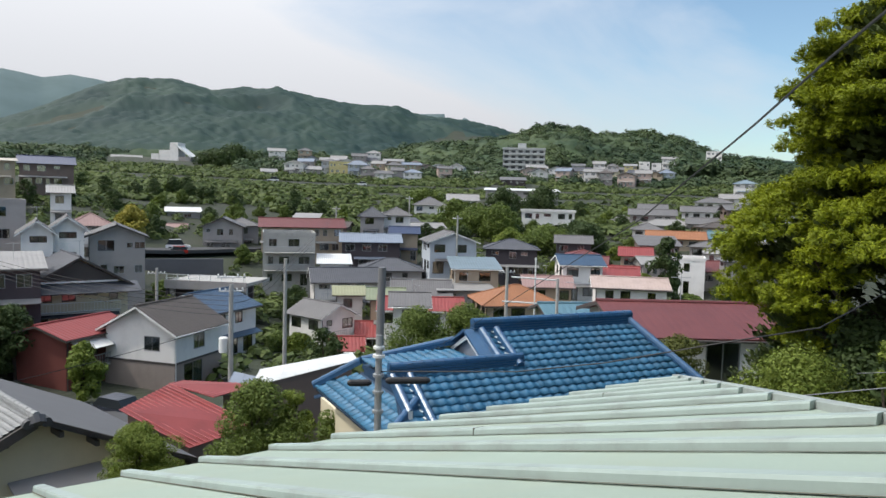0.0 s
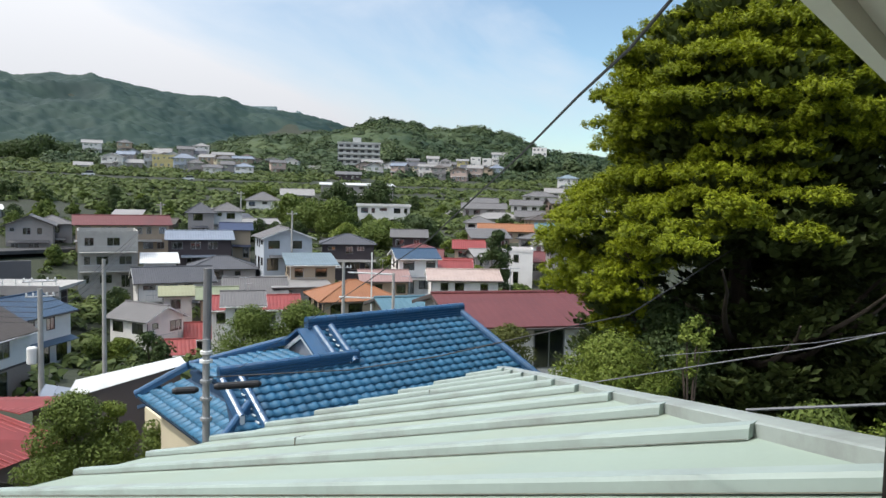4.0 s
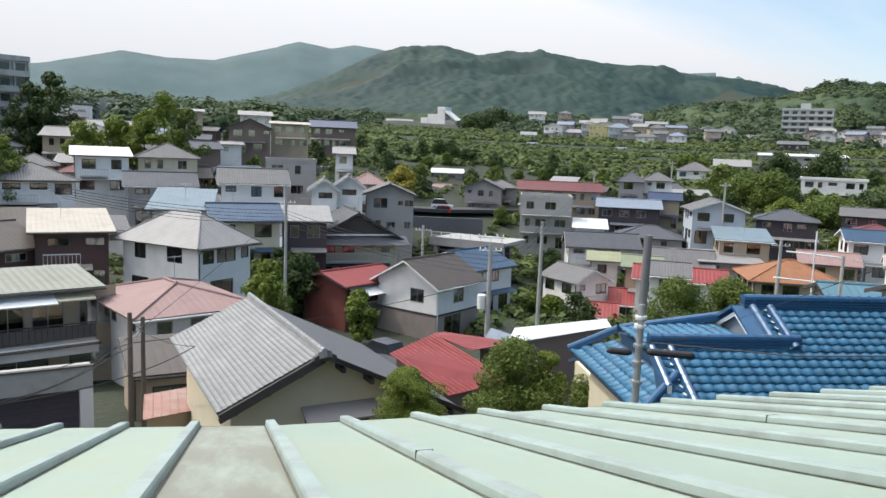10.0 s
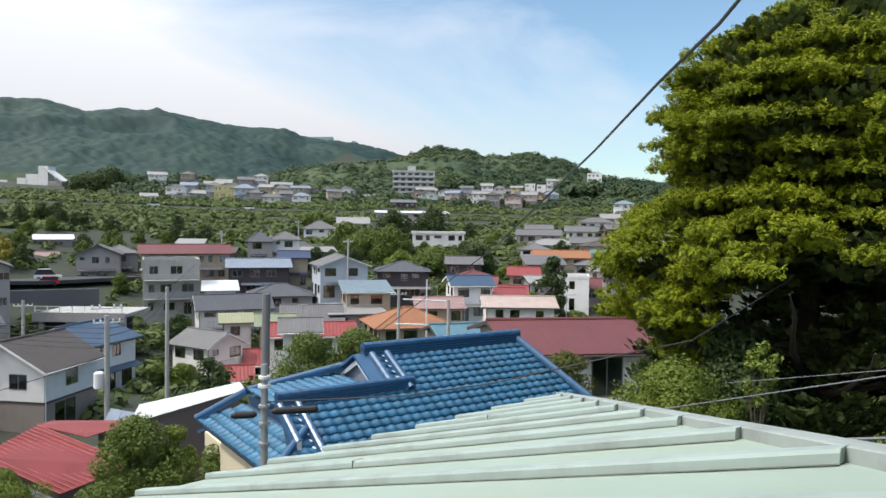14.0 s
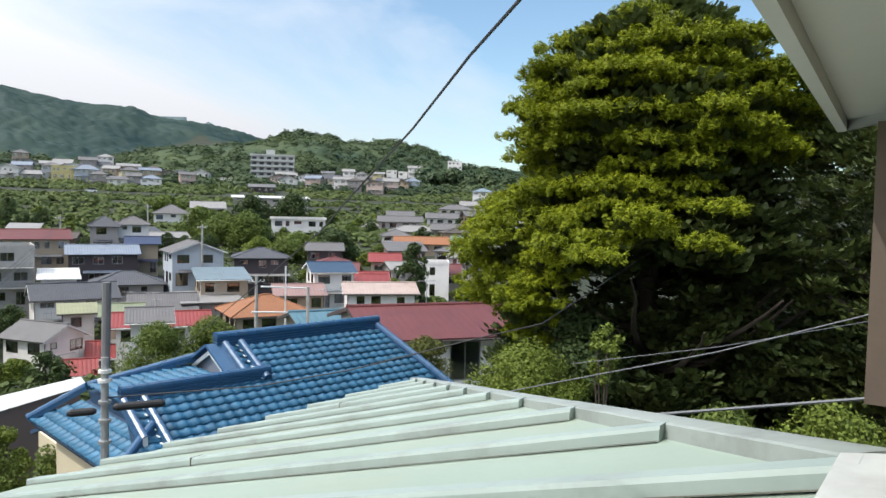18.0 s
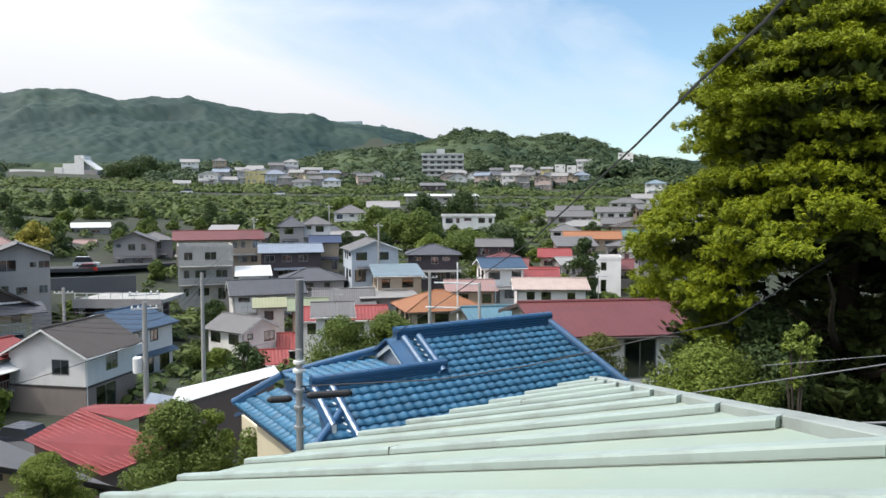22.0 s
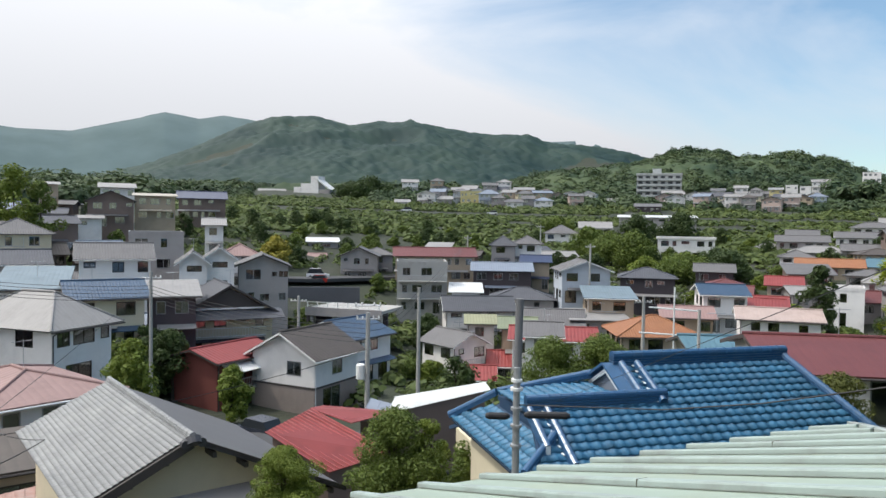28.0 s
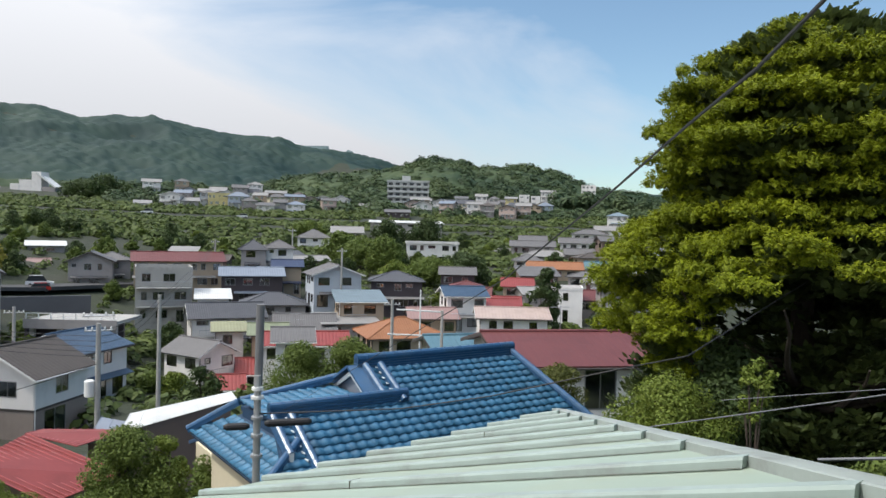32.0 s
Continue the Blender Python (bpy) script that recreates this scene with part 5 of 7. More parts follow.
tile_field(blue, (-4.3, YE, zf(YE)), (XR + 1.6, YE, zf(YE)), (0, 1, BP), 5.25, bt, BLUETILE_REST, limit=300, near=lambda p: abs(p.x - 0.8) + abs(p.y + 2.3) * 0.6, inside=front_inside)
ridge_course(blue, (-0.6, 0, RZ - 0.02), (XR + 0.1, 0, RZ - 0.02), BLUERIDGE, 0.25, 0.24)
ridge_course(blue, (-3.3, YL, zf(YL)), (0.15, YL, zf(YL)), BLUERIDGE, 0.24, 0.22, 0.09, name="lower_ridge")
ridge_course(blue, (0.0, -0.1, zf(0.1) + 0.02), (0.0, -1.3, zf(1.3) + 0.02), BLUERIDGE, 0.12, 0.2, 0.09, name="descending_ridge")
ridge_course(blue, (-0.42, -0.1, zf(0.1) + 0.02), (-0.42, -1.05, zf(1.05) + 0.02), BLUERIDGE, 0.12, 0.2, 0.09, name="descending_ridge")
for xx, ye in ((-2.86, -2.75), (-3.27, -2.3)):
    ridge_course(blue, (xx, -1.3, zf(1.3) + 0.02), (xx, ye, zf(ye) + 0.02), BLUERIDGE, 0.12, 0.18, 0.08, name="descending_ridge")
    b = Build()
    b.box(xx - 0.05, ye - 0.08, zf(ye) - 0.02, xx + 0.05, ye, zf(ye) + 0.17)
    b.done("ridge_end", MORTAR_GLINT, blue)
ridge_course(blue, (-2.95, -2.0, zf(2.0) + 0.02), (-3.9, -2.72, 4.12), BLUERIDGE, 0.12, 0.18, 0.08, name="hip_ridge")
# pale glints along two descending ridges, built as thin white strips
for xx, yy in ((0.0, -1.3), (-2.86, -2.5)):
    b = Build()
    for i in range(7):
        t = i / 6
        b.box(xx - 0.125, yy + t * 1.1 - 0.02, zf(yy + t * 1.1) + 0.10, xx - 0.1, yy + t * 1.1 + 0.13, zf(yy + t * 1.1) + 0.125)
    b.done("mortar_line", MORTAR_GLINT, blue)
ridge_course(blue, (XR, 0, RZ - 0.05), (XR - HX * YE, YE, zf(YE)), BLUERIDGE, 0.14, 0.22, 0.1, name="hip_ridge")
ridge_course(blue, (XR, 0, RZ - 0.05), (XR + 4.4, 4.6, zf(YE)), BLUERIDGE, 0.14, 0.22, 0.1, name="hip_ridge")
# the hip face at the far left end, with its own tiles, and the skirt under the gable
EL, XE = 4.05, -3.95
tile_field(blue, (XE, 2.2, EL), (XE, -3.1, EL), (1.0, 0, 0.6), 1.15, btr, BLUETILE_REST, limit=0, inside=lambda p: p.y < 2.2 - (p.x - XE) * 1.0 and p.y > -2.75 + (p.x - XE) * 0.75)
blue_plane([(XE, -2.75, EL - 0.03), (-2.95, -2.0, EL + 0.57), (-2.95, 1.2, EL + 0.57), (XE, 2.2, EL - 0.03)])
blue_plane([(-3.05, YL, zf(YL) - 0.06), (-0.55, YL, zf(YL) + 0.02), (-0.55, 1.2, zf(YL) + 0.02), (-3.05, 1.2, zf(YL) - 0.25)])
b = Build()
b.box(-3.04, YL, EL + 0.3, -2.98, 1.1, zf(YL) - 0.3)
b.done("end_wall", UNDER, blue)
tile_field(blue, (-3.15, 0.95, zf(YL) - 0.1), (-3.15, YL, zf(YL) - 0.1), (1.0, 0, 0.07), 2.5, btr, BLUETILE_REST, limit=0)
ridge_course(blue, (XE, 2.2, EL), (-3.0, 1.3, EL + 0.75), BLUERIDGE, 0.1, 0.2, 0.09, name="hip_ridge")
ridge_course(blue, (-3.0, 1.3, EL + 0.75), (-0.7, 0.75, RZ - 0.42), BLUERIDGE, 0.1, 0.2, 0.09, name="hip_ridge")
b = Build()
b.box(XE + 0.35, -2.5, -0.8, XE + 0.5, 1.6, EL + 0.1)
b.done("side_wall", WALL["cream"], blue)
b = Build()
g0 = zf(1.25)
b.add([(-0.62, -0.9, g0), (-0.62, 1.0, g0), (-0.62, 0, RZ - 0.15), (-0.5, -0.9, g0), (-0.5, 1.0, g0), (-0.5, 0, RZ - 0.15)], [(0, 2, 1), (3, 4, 5), (0, 3, 5, 2), (2, 5, 4, 1), (0, 1, 4, 3)])
b.done("gable_wall", ROOF["greyblue"], blue)
for sgn in (-1, 1):
    b = Build()
    p0, p1 = RZ - 0.06, zf(1.12)
    b.add([(-0.75, 0, p0), (-0.75, sgn * 1.0, p1), (-0.75, sgn * 1.0, p1 - 0.09), (-0.75, 0, p0 - 0.11), (-0.70, 0, p0), (-0.70, sgn * 1.0, p1), (-0.70, sgn * 1.0, p1 - 0.09), (-0.70, 0, p0 - 0.11)],
          [(0, 1, 2, 3), (7, 6, 5, 4), (0, 4, 5, 1), (2, 6, 7, 3), (1, 5, 6, 2)])
    b.done("barge_board", TRIM, blue)
    b = Build()
    b.slab([(-0.85, sgn * 1.05, zf(1.05) + 0.02), (-0.4, sgn * 1.05, zf(1.05) + 0.02), (-0.4, 0, RZ + 0.02), (-0.85, 0, RZ + 0.02)][::sgn], 0.06)
    b.done("verge_tile", BLUERIDGE, blue)
b = Build()
b.box(-3.3, YE + 0.7, -0.8, XR + 0.6, 3.9, 3.3)
b.done("wall", WALL["cream"], blue)

# the grey-tiled house
GREYTILE = material("grey_fired_tile", (0.25, 0.255, 0.255), 0.55, spec=0.4, vary=0.2, scale=2, grain=30, bump=0.15, dist=0.004, stain=(0.38, 0.38, 0.36), stain_amount=0.5, stain_scale=1.4, objvary=0.14)
GREYTILE_REST = material("grey_fired_tile_far", (0.25, 0.255, 0.255), 0.55, spec=0.4, vary=0.2, scale=2, grain=30, bump=0.15, dist=0.004, stain=(0.38, 0.38, 0.36), stain_amount=0.5, stain_scale=1.4, island=0.14)
# for the slope on -y: one untiled plate, darker grey than the tiles
DARKSLOPE = material("dark_grey_slope", (0.10, 0.10, 0.105), 0.6, vary=0.12, scale=0.8)
greyh = thing("grey_tiled_house", pose(-9.82, 17.34, -10.6, 0, 0, 137.7), "house with weathered grey tile gable roof and cream walls", "house")
# local x from the near gable to the far end, y to the lit side
GR, GP, GLEN, GW = 5.2, 0.48, 7.3, 2.75
gt = tile_mesh("roof_tile", GREYTILE, 0.15, 0.145, wave=0.036, lip=0.042)
for sg, mat in ((1, DARKTRIM), (-1, DARKSLOPE)):
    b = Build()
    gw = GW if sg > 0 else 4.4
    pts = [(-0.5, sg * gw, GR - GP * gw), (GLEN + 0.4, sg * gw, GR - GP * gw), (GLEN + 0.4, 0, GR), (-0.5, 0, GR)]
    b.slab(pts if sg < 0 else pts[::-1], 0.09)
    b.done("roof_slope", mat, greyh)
tile_field(greyh, (GLEN + 0.4, GW, GR - GP * GW), (-0.5, GW, GR - GP * GW), (0, -1, GP), 3.05, gt, GREYTILE_REST, 0.15, 0.145, limit=300, near=lambda p: p.x + (4 - p.y) * 0.6)
ridge_course(greyh, (-0.55, 0, GR - 0.02), (GLEN + 0.45, 0, GR - 0.02), GREYTILE, 0.12, 0.24, 0.085)
b = Build()
b.tube([(-0.62, 0, GR - 0.1), (-0.52, 0, GR + 0.05)], [0.2, 0.2], 12)
b.tube([(-0.64, -0.2, GR - 0.08), (-0.52, -0.2, GR - 0.06)], [0.12, 0.12], 10)
b.tube([(-0.64, 0.2, GR - 0.08), (-0.52, 0.2, GR - 0.06)], [0.12, 0.12], 10)
b.done("ridge_end_tile", material("dark_ridge_end", (0.07, 0.07, 0.075), 0.5), greyh)
b = Build()
low = -1.0
w_ = GW - 0.45
wr = 3.8
for xx, flip in ((0.15, False), (GLEN - 0.2, True)):
    pts = [(xx, -wr, low), (xx, w_, low), (xx, w_, GR - GP * w_ - 0.1), (xx, 0, GR - 0.12), (xx, -wr, GR - GP * wr - 0.1)]
    b.add(pts, [(4, 3, 2, 1, 0) if not flip else (0, 1, 2, 3, 4)])
b.box(0.16, -wr, low, GLEN - 0.21, -wr + 0.1, GR - GP * wr - 0.1)
b.box(0.16, w_ - 0.1, low, GLEN - 0.21, w_, GR - GP * w_ - 0.1)
b.done("wall", WALL["cream"], greyh)
for sg in (-1, 1):
    b = Build()
    gw = GW if sg > 0 else 4.4
    b.slab([(-0.5, sg * gw, GR - GP * gw - 0.1), (-0.5, 0, GR - 0.1), (-0.44, 0, GR - 0.1), (-0.44, sg * gw, GR - GP * gw - 0.1)], 0.14)
    b.done("barge_board", DARKTRIM, greyh)
    for i in range(3 if sg > 0 else 5):
        yy = sg * (0.6 + i * 0.85)
        q = Build()
        q.box(-0.44, yy - 0.05, GR - GP * abs(yy) - 0.3, 0.15, yy + 0.05, GR - GP * abs(yy) - 0.16)
        q.done("purlin", DARKTRIM, greyh)
b = Build()
b.slab([(-0.55, -1.75, 3.3), (0.15, -1.75, 3.55), (0.15, 0.42, 3.55), (-0.55, 0.42, 3.3)][::-1], 0.06)
b.done("window_canopy", WALL["grey"], greyh)
b = Build()
b.box(0.1, -1.6, 1.9, 0.16, 0.3, 3.25)
b.done("shutter", BARKBROWN, greyh)


# ---------------------------------------------------------------- sheet roofs between the houses
def corrugated(name, label, corners, mat, walls=None, drop=2.6, pitch=0.42, rib=0.05, category="shed", rib_mat=None):
    """A lean-to: ribbed sheet roof over four corners a, b (eave), c, d (top), walls below."""
    a, b_, c, d = [Vector(p) for p in corners]
    o = (a + b_) / 2
    t = thing(name, Matrix.Translation((o.x, o.y, o.z - drop)), label, category)
    shift = Vector((o.x, o.y, o.z - drop))
    a, b_, c, d = [p - shift for p in (a, b_, c, d)]
    n = max(2, int((b_ - a).length / pitch))
    sh = Build()
    sh.slab([a, b_, c, d], 0.03)
    sh.done("roof_sheet", mat, t)
    nrm = (b_ - a).cross(d - a).normalized()
    if nrm.z < 0:
        nrm = -nrm
    for i in range(n + 1):
        p, q = a.lerp(b_, i / n), d.lerp(c, i / n)
        r = Build()
        r.tube([p + nrm * 0.005, q + nrm * 0.005], rib, 6)
        r.done("rib", rib_mat or mat, t)
    if walls:
        w = Build()
        z = -1.0
        k = 0.12
        cen = (a + b_ + c + d) / 4
        q4 = [p.lerp(cen, k) for p in (a, b_, c, d)]
        for p, q in zip(q4, q4[1:] + q4[:1]):
            w.add([(p.x, p.y, z), (q.x, q.y, z), (q.x, q.y, q.z - 0.05), (p.x, p.y, p.z - 0.05)], [(0, 1, 2, 3)])
        w.done("wall", walls, t)
    return t


# ribs paler than the sheet: worn paint, with their highlights painted in
REDRIB = material("faded_red_rib_highlight", (0.36, 0.085, 0.08), 0.5, vary=0.25, scale=2, stain=(0.5, 0.3, 0.28), stain_amount=0.5, stain_scale=3)
corrugated("red_roofed_shed", "low shed with worn red ribbed metal roof", [(-8.99, 26.16, -9.2), (-7.3, 29.06, -9.2), (-11.32, 30.52, -8.0), (-11.74, 26.66, -8.0)], ROOF["red"], WALL["brown"], pitch=0.24, rib=0.022, rib_mat=REDRIB)
corrugated("red_roofed_shed", "far slope of a red metal shed roof", [(-8.2, 33.6, -8.7), (-11.9, 33.9, -8.7), (-11.4, 30.62, -8.02), (-9.3, 29.9, -8.35)], ROOF["red"], None, pitch=0.3, rib=0.02, rib_mat=REDRIB)
corrugated("white_roofed_shed", "long shed with bright white metal roof", [(-8.58, 33.1, -8.7), (-4.49, 39.22, -8.7), (-4.92, 40.2, -8.5), (-8.81, 35.65, -8.5)], ROOF["white"], WALL["brown"], pitch=0.9, rib=0.02)
corrugated("grey_roofed_shed", "low lean-to with grey metal roof", [(-9.75, 32.4, -8.95), (-8.7, 33.0, -8.95), (-9.0, 35.6, -8.85), (-10.3, 36.5, -8.85)], ROOF["greyblue"], WALL["brown"], pitch=0.9, rib=0.02)

# flat-roofed garage with a long white parapet
gar = thing("garage", pose(-25.62, 15.78, -11.95, 0, 0, 50.8), "flat garage with long white parapet and dark shutter", "garage")
b = Build()
b.box(0, 0, 2.75, 6.75, 0.14, 3.6)
b.box(0, 0.14, 3.3, 6.75, 1.2, 3.45)
b.done("parapet", CONCRETE, gar)
b = Build()
b.box(-0.04, -0.04, 3.601, 6.79, 0.2, 3.65)
b.done("coping", DARKTRIM, gar)
b = Build()
b.box(0, 0, 0, 0.8, 0.14, 2.749)
b.box(6.3, 0, 0, 6.75, 0.14, 2.749)
b.box(0, 1.1, 0, 6.75, 1.2, 3.29)
b.done("wall", WALL["white"], gar)
for i in range(14):
    b = Build()
    b.box(0.82, 0.30 + 0.01 * (i % 2), 0.2 * i, 6.28, 0.33 + 0.01 * (i % 2), 0.2 * i + 0.19)
    b.done("shutter_slat", material("dark_shutter", (0.09, 0.07, 0.085), 0.5, vary=0.1), gar)

# ---------------------------------------------------------------- near plants
tree("clipped round evergreen shrub", -7.0, 17.0, ground_z(-7.0, 17.0), 4.35, 0.86, "light", 11, 60, 620, 0.024, 0.09, "shrub", low=0.66, flat=0.5)
tree("broad garden tree with reddish fruit", -5.0, 20.05, ground_z(-5.0, 20.05), 4.75, 1.3, "green", 12, 90, 420, 0.04, 0.12, low=0.3)
tree("yellow-green garden tree beside the pole", -4.2, 20.4, ground_z(-4.2, 20.4), 4.55, 0.62, "light", 19, 34, 300, 0.04, 0.1, low=0.35)
tree("garden tree behind the pole", -2.9, 19.5, ground_z(-2.9, 19.5), 3.6, 0.75, "green", 13, 40, 260, 0.045, 0.09, low=0.35)
tree("bushy garden tree beyond the blue roof", -1.2, 45.0, ground_z(-1.2, 45), -6.9 - ground_z(-1.2, 45), 2.6, "green", 14, 90, 320, 0.075, 0.16, low=0.3)
tree("spreading garden tree beyond the blue roof", 1.4, 46.0, ground_z(1.4, 46), -6.6 - ground_z(1.4, 46), 2.4, "green", 17, 80, 320, 0.075, 0.16, low=0.3)
tree("round garden tree by a maroon roof", 9.6, 30.5, ground_z(9.6, 30.5), 4.3, 1.3, "olive", 15, 46, 260, 0.055, 0.1, low=0.4)

tree("yellow-green sapling beside the shaded bank", 6.05, 9.75, ground_z(6.05, 9.75), -1.45 - ground_z(6.05, 9.75), 0.26, "light", 23, 18, 46, 0.035, 0.03, "sapling", low=0.72, flat=0.9)


def pad_foliage(centres, angles, sizes, seed, fronds=10, leaflets=12, leaf=0.085, width=0.021, lift=0.3):
    """Flat fans of feathery shoots with upturned tips, one fan at each centre, spread about its outward angle."""
    rng = np.random.default_rng(seed)
    c, a, s = np.asarray(centres, float), np.asarray(angles, float), np.asarray(sizes, float)
    n = len(c)
    sh = (n, fronds, leaflets)
    fa = a[:, None] + rng.uniform(-1.25, 1.25, (n, fronds))
    L = s[:, None] * rng.uniform(0.65, 1.25, (n, fronds))
    z0 = rng.normal(size=(n, fronds)) * 0.13 * s[:, None]
    curl = lift * rng.uniform(0.5, 1.5, (n, fronds))
    u = np.broadcast_to((np.arange(leaflets) + 0.5) / leaflets, sh) + rng.uniform(-0.04, 0.04, sh)
    d = np.stack([np.cos(fa), np.sin(fa), 0 * fa], -1)[:, :, None, :]
    side = np.stack([-np.sin(fa), np.cos(fa), 0 * fa], -1)[:, :, None, :]
    up = np.array([0, 0, 1.0])
    p = c[:, None, None, :] + d * (L[:, :, None] * (u - 0.3))[..., None] + up * (z0[:, :, None] + L[:, :, None] * curl[:, :, None] * u * u)[..., None]
    sg = np.where(np.arange(leaflets) % 2 == 0, 1.0, -1.0)[None, None, :, None]
    v = d * 0.75 + side * sg * (0.85 - 0.5 * u[..., None]) + up * (0.15 + 0.55 * u[..., None]) + rng.normal(size=sh + (3,)) * 0.22
    v /= np.linalg.norm(v, axis=-1, keepdims=True)
    w = np.cross(v, up + rng.normal(size=sh + (3,)) * 0.45)
    w /= np.linalg.norm(w, axis=-1, keepdims=True)
    l = (leaf * rng.uniform(0.7, 1.35, sh))[..., None]
    V = np.stack([p, p + v * l * 0.5 - w * width, p + v * l, p + v * l * 0.5 + w * width], axis=3).reshape(-1, 3)
    return V, np.arange(len(V)).reshape(-1, 4)


def tuft_foliage(centres, angles, sizes, seed, knobs=12, count=24, leaf=0.10, width=0.0135, flat=0.5):
    """Flattened cushions of short upright shoots: each shoot is a small rounded brush of leaves on the cushion's upper side."""
    rng = np.random.default_rng(seed)
    c, a, s = np.asarray(centres, float), np.asarray(angles, float), np.asarray(sizes, float)
    n = len(c)
    ph = a[:, None] + rng.normal(size=(n, knobs)) * 1.15
    th = np.radians(-14 + 96 * rng.random((n, knobs)) ** 1.25)
    q = rng.uniform(0.72, 1.15, (n, knobs))
    out = np.stack([np.cos(ph) * np.cos(th), np.sin(ph) * np.cos(th), flat * np.sin(th) + 0.14 * np.cos(th)], -1)
    k = (c[:, None, :] + out * (s[:, None] * q)[..., None]).reshape(-1, 1, 3)
    axis = np.stack([np.cos(ph) * np.cos(th), np.sin(ph) * np.cos(th), np.sin(th) + 0.75], -1).reshape(-1, 1, 3)
    axis = axis / np.linalg.norm(axis, axis=-1, keepdims=True)
    m = len(k)
    r = rng.uniform(0.04, 0.085, (m, 1, 1))
    d = rng.normal(size=(m, count, 3)) + axis * 0.85
    d /= np.linalg.norm(d, axis=-1, keepdims=True)
    p = k + d * r + axis * r * 1.6 * rng.random((m, count, 1))
    nr = d + np.array([0, 0, 0.7]) + rng.normal(size=(m, count, 3)) * 0.25
    v = axis + d * 0.5 + rng.normal(size=(m, count, 3)) * 0.3
    w = np.cross(v, nr)
    w /= np.linalg.norm(w, axis=-1, keepdims=True)
    v = np.cross(nr, w)
    v /= np.linalg.norm(v, axis=-1, keepdims=True)
    l = leaf * rng.uniform(0.7, 1.3, (m, count, 1))
    V = np.stack([p - v * l * 0.45, p - w * width, p + v * l * 0.55, p + w * width], axis=2).reshape(-1, 3)
    return V, np.arange(len(V)).reshape(-1, 4)


# the great evergreen beside the house: an upper dome over a wide lower skirt
CROWN_R = ((-2.7, 3.0), (-2.2, 3.9), (-1.4, 4.35), (-0.6, 4.2), (0.1, 3.7), (0.55, 3.05), (0.9, 2.8), (1.3, 3.2), (2.0, 3.35), (2.8, 3.05), (3.4, 2.65), (3.9, 2.15), (4.2, 1.5), (4.5, 0.6))


def great_tree():
    rnd = random.Random(5)
    base = -6.4
    t = thing("great_tree", pose(10.2, 14.6, base), "large old evergreen with layered golden-green foliage", "tree")
    b = Build()
    b.tube([(0, 0, -1), (0.2, 0.1, 2.2), (-0.1, 0.0, 4.2), (0.1, 0.3, 7), (-0.2, 0.2, 10.2)], [0.42, 0.30, 0.26, 0.18, 0.05], 10)
    b.done("trunk", BARK, t)
    cs, an, sz = [], [], []
    z, row = -2.6, 0
    # boughs stand out like shelves, each a drooping row of cushions
    while z < 4.6:
        R0 = table(CROWN_R, z)
        n = max(3, int(6.283 * R0 / 0.92))
        for i in range(n):
            a = 6.283 * (i + 0.5 * (row % 2) + rnd.uniform(-0.3, 0.3)) / n
            left = -0.82 * math.cos(a) + 0.57 * math.sin(a)
            if z < -0.95 - 1.7 * max(left, 0) + 2.4 * max(-left, 0) + rnd.uniform(-0.25, 0.25):
                continue
            R1 = R0 + rnd.uniform(-0.6, 0.3)
            z1 = z + rnd.uniform(-0.24, 0.24)
            span, tilt = rnd.uniform(0.4, 0.85), rnd.uniform(-0.2, 0.3)
            for k in range(rnd.randint(6, 9)):
                u = rnd.uniform(-1, 1)
                b_ = a + u * span / max(R1, 0.8)
                q = R1 - 0.25 * u * u - rnd.uniform(0, 0.55)
                cs.append((q * math.cos(b_), q * math.sin(b_), z1 - 0.16 * u * u + tilt * u * span * 0.5 + 0.22 * (R1 - q) + rnd.uniform(-0.05, 0.05) - base))
                an.append(b_ + rnd.uniform(-0.5, 0.5))
                sz.append(rnd.uniform(0.17, 0.32))
        z += 0.43
        row += 1
    for i in range(16):
        a = 6.283 * i / 16 + rnd.uniform(-0.15, 0.15)
        r = rnd.uniform(2.8, 4.3)
        z0 = rnd.uniform(2.6, 4.0)
        p = Vector((r * math.cos(a), r * math.sin(a), rnd.uniform(4.3, 5.6)))
        limbs = Build()
        path = [Vector((0, 0.1, z0)).lerp(p, k / 8) + Vector((0, 0, -0.55 * math.sin(math.pi * k / 8))) + Vector((rnd.uniform(-0.07, 0.07), rnd.uniform(-0.07, 0.07), rnd.uniform(-0.05, 0.05))) for k in range(9)]
        limbs.tube(path, [0.13 - 0.014 * k for k in range(9)], 6)
        limbs.done("limb", BARK, t)
    v, f = tuft_foliage(cs, an, sz, 9)
    mesh_np("crown", v, f, LEAF["gold"], t)
    # the dense inside of the crown, its shade painted as darker leaves
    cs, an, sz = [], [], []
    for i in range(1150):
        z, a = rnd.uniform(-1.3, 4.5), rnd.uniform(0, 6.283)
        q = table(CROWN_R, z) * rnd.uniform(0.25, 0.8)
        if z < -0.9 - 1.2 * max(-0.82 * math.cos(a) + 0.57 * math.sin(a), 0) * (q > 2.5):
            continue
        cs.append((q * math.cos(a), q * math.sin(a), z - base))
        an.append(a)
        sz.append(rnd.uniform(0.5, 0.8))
    # boughs that hang round the trunk, shade again put into their leaf colour
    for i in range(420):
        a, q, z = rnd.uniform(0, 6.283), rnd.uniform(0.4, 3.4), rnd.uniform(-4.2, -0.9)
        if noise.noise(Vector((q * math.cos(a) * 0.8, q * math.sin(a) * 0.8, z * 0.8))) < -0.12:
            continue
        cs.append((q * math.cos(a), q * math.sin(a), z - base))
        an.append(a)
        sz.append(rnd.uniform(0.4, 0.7))
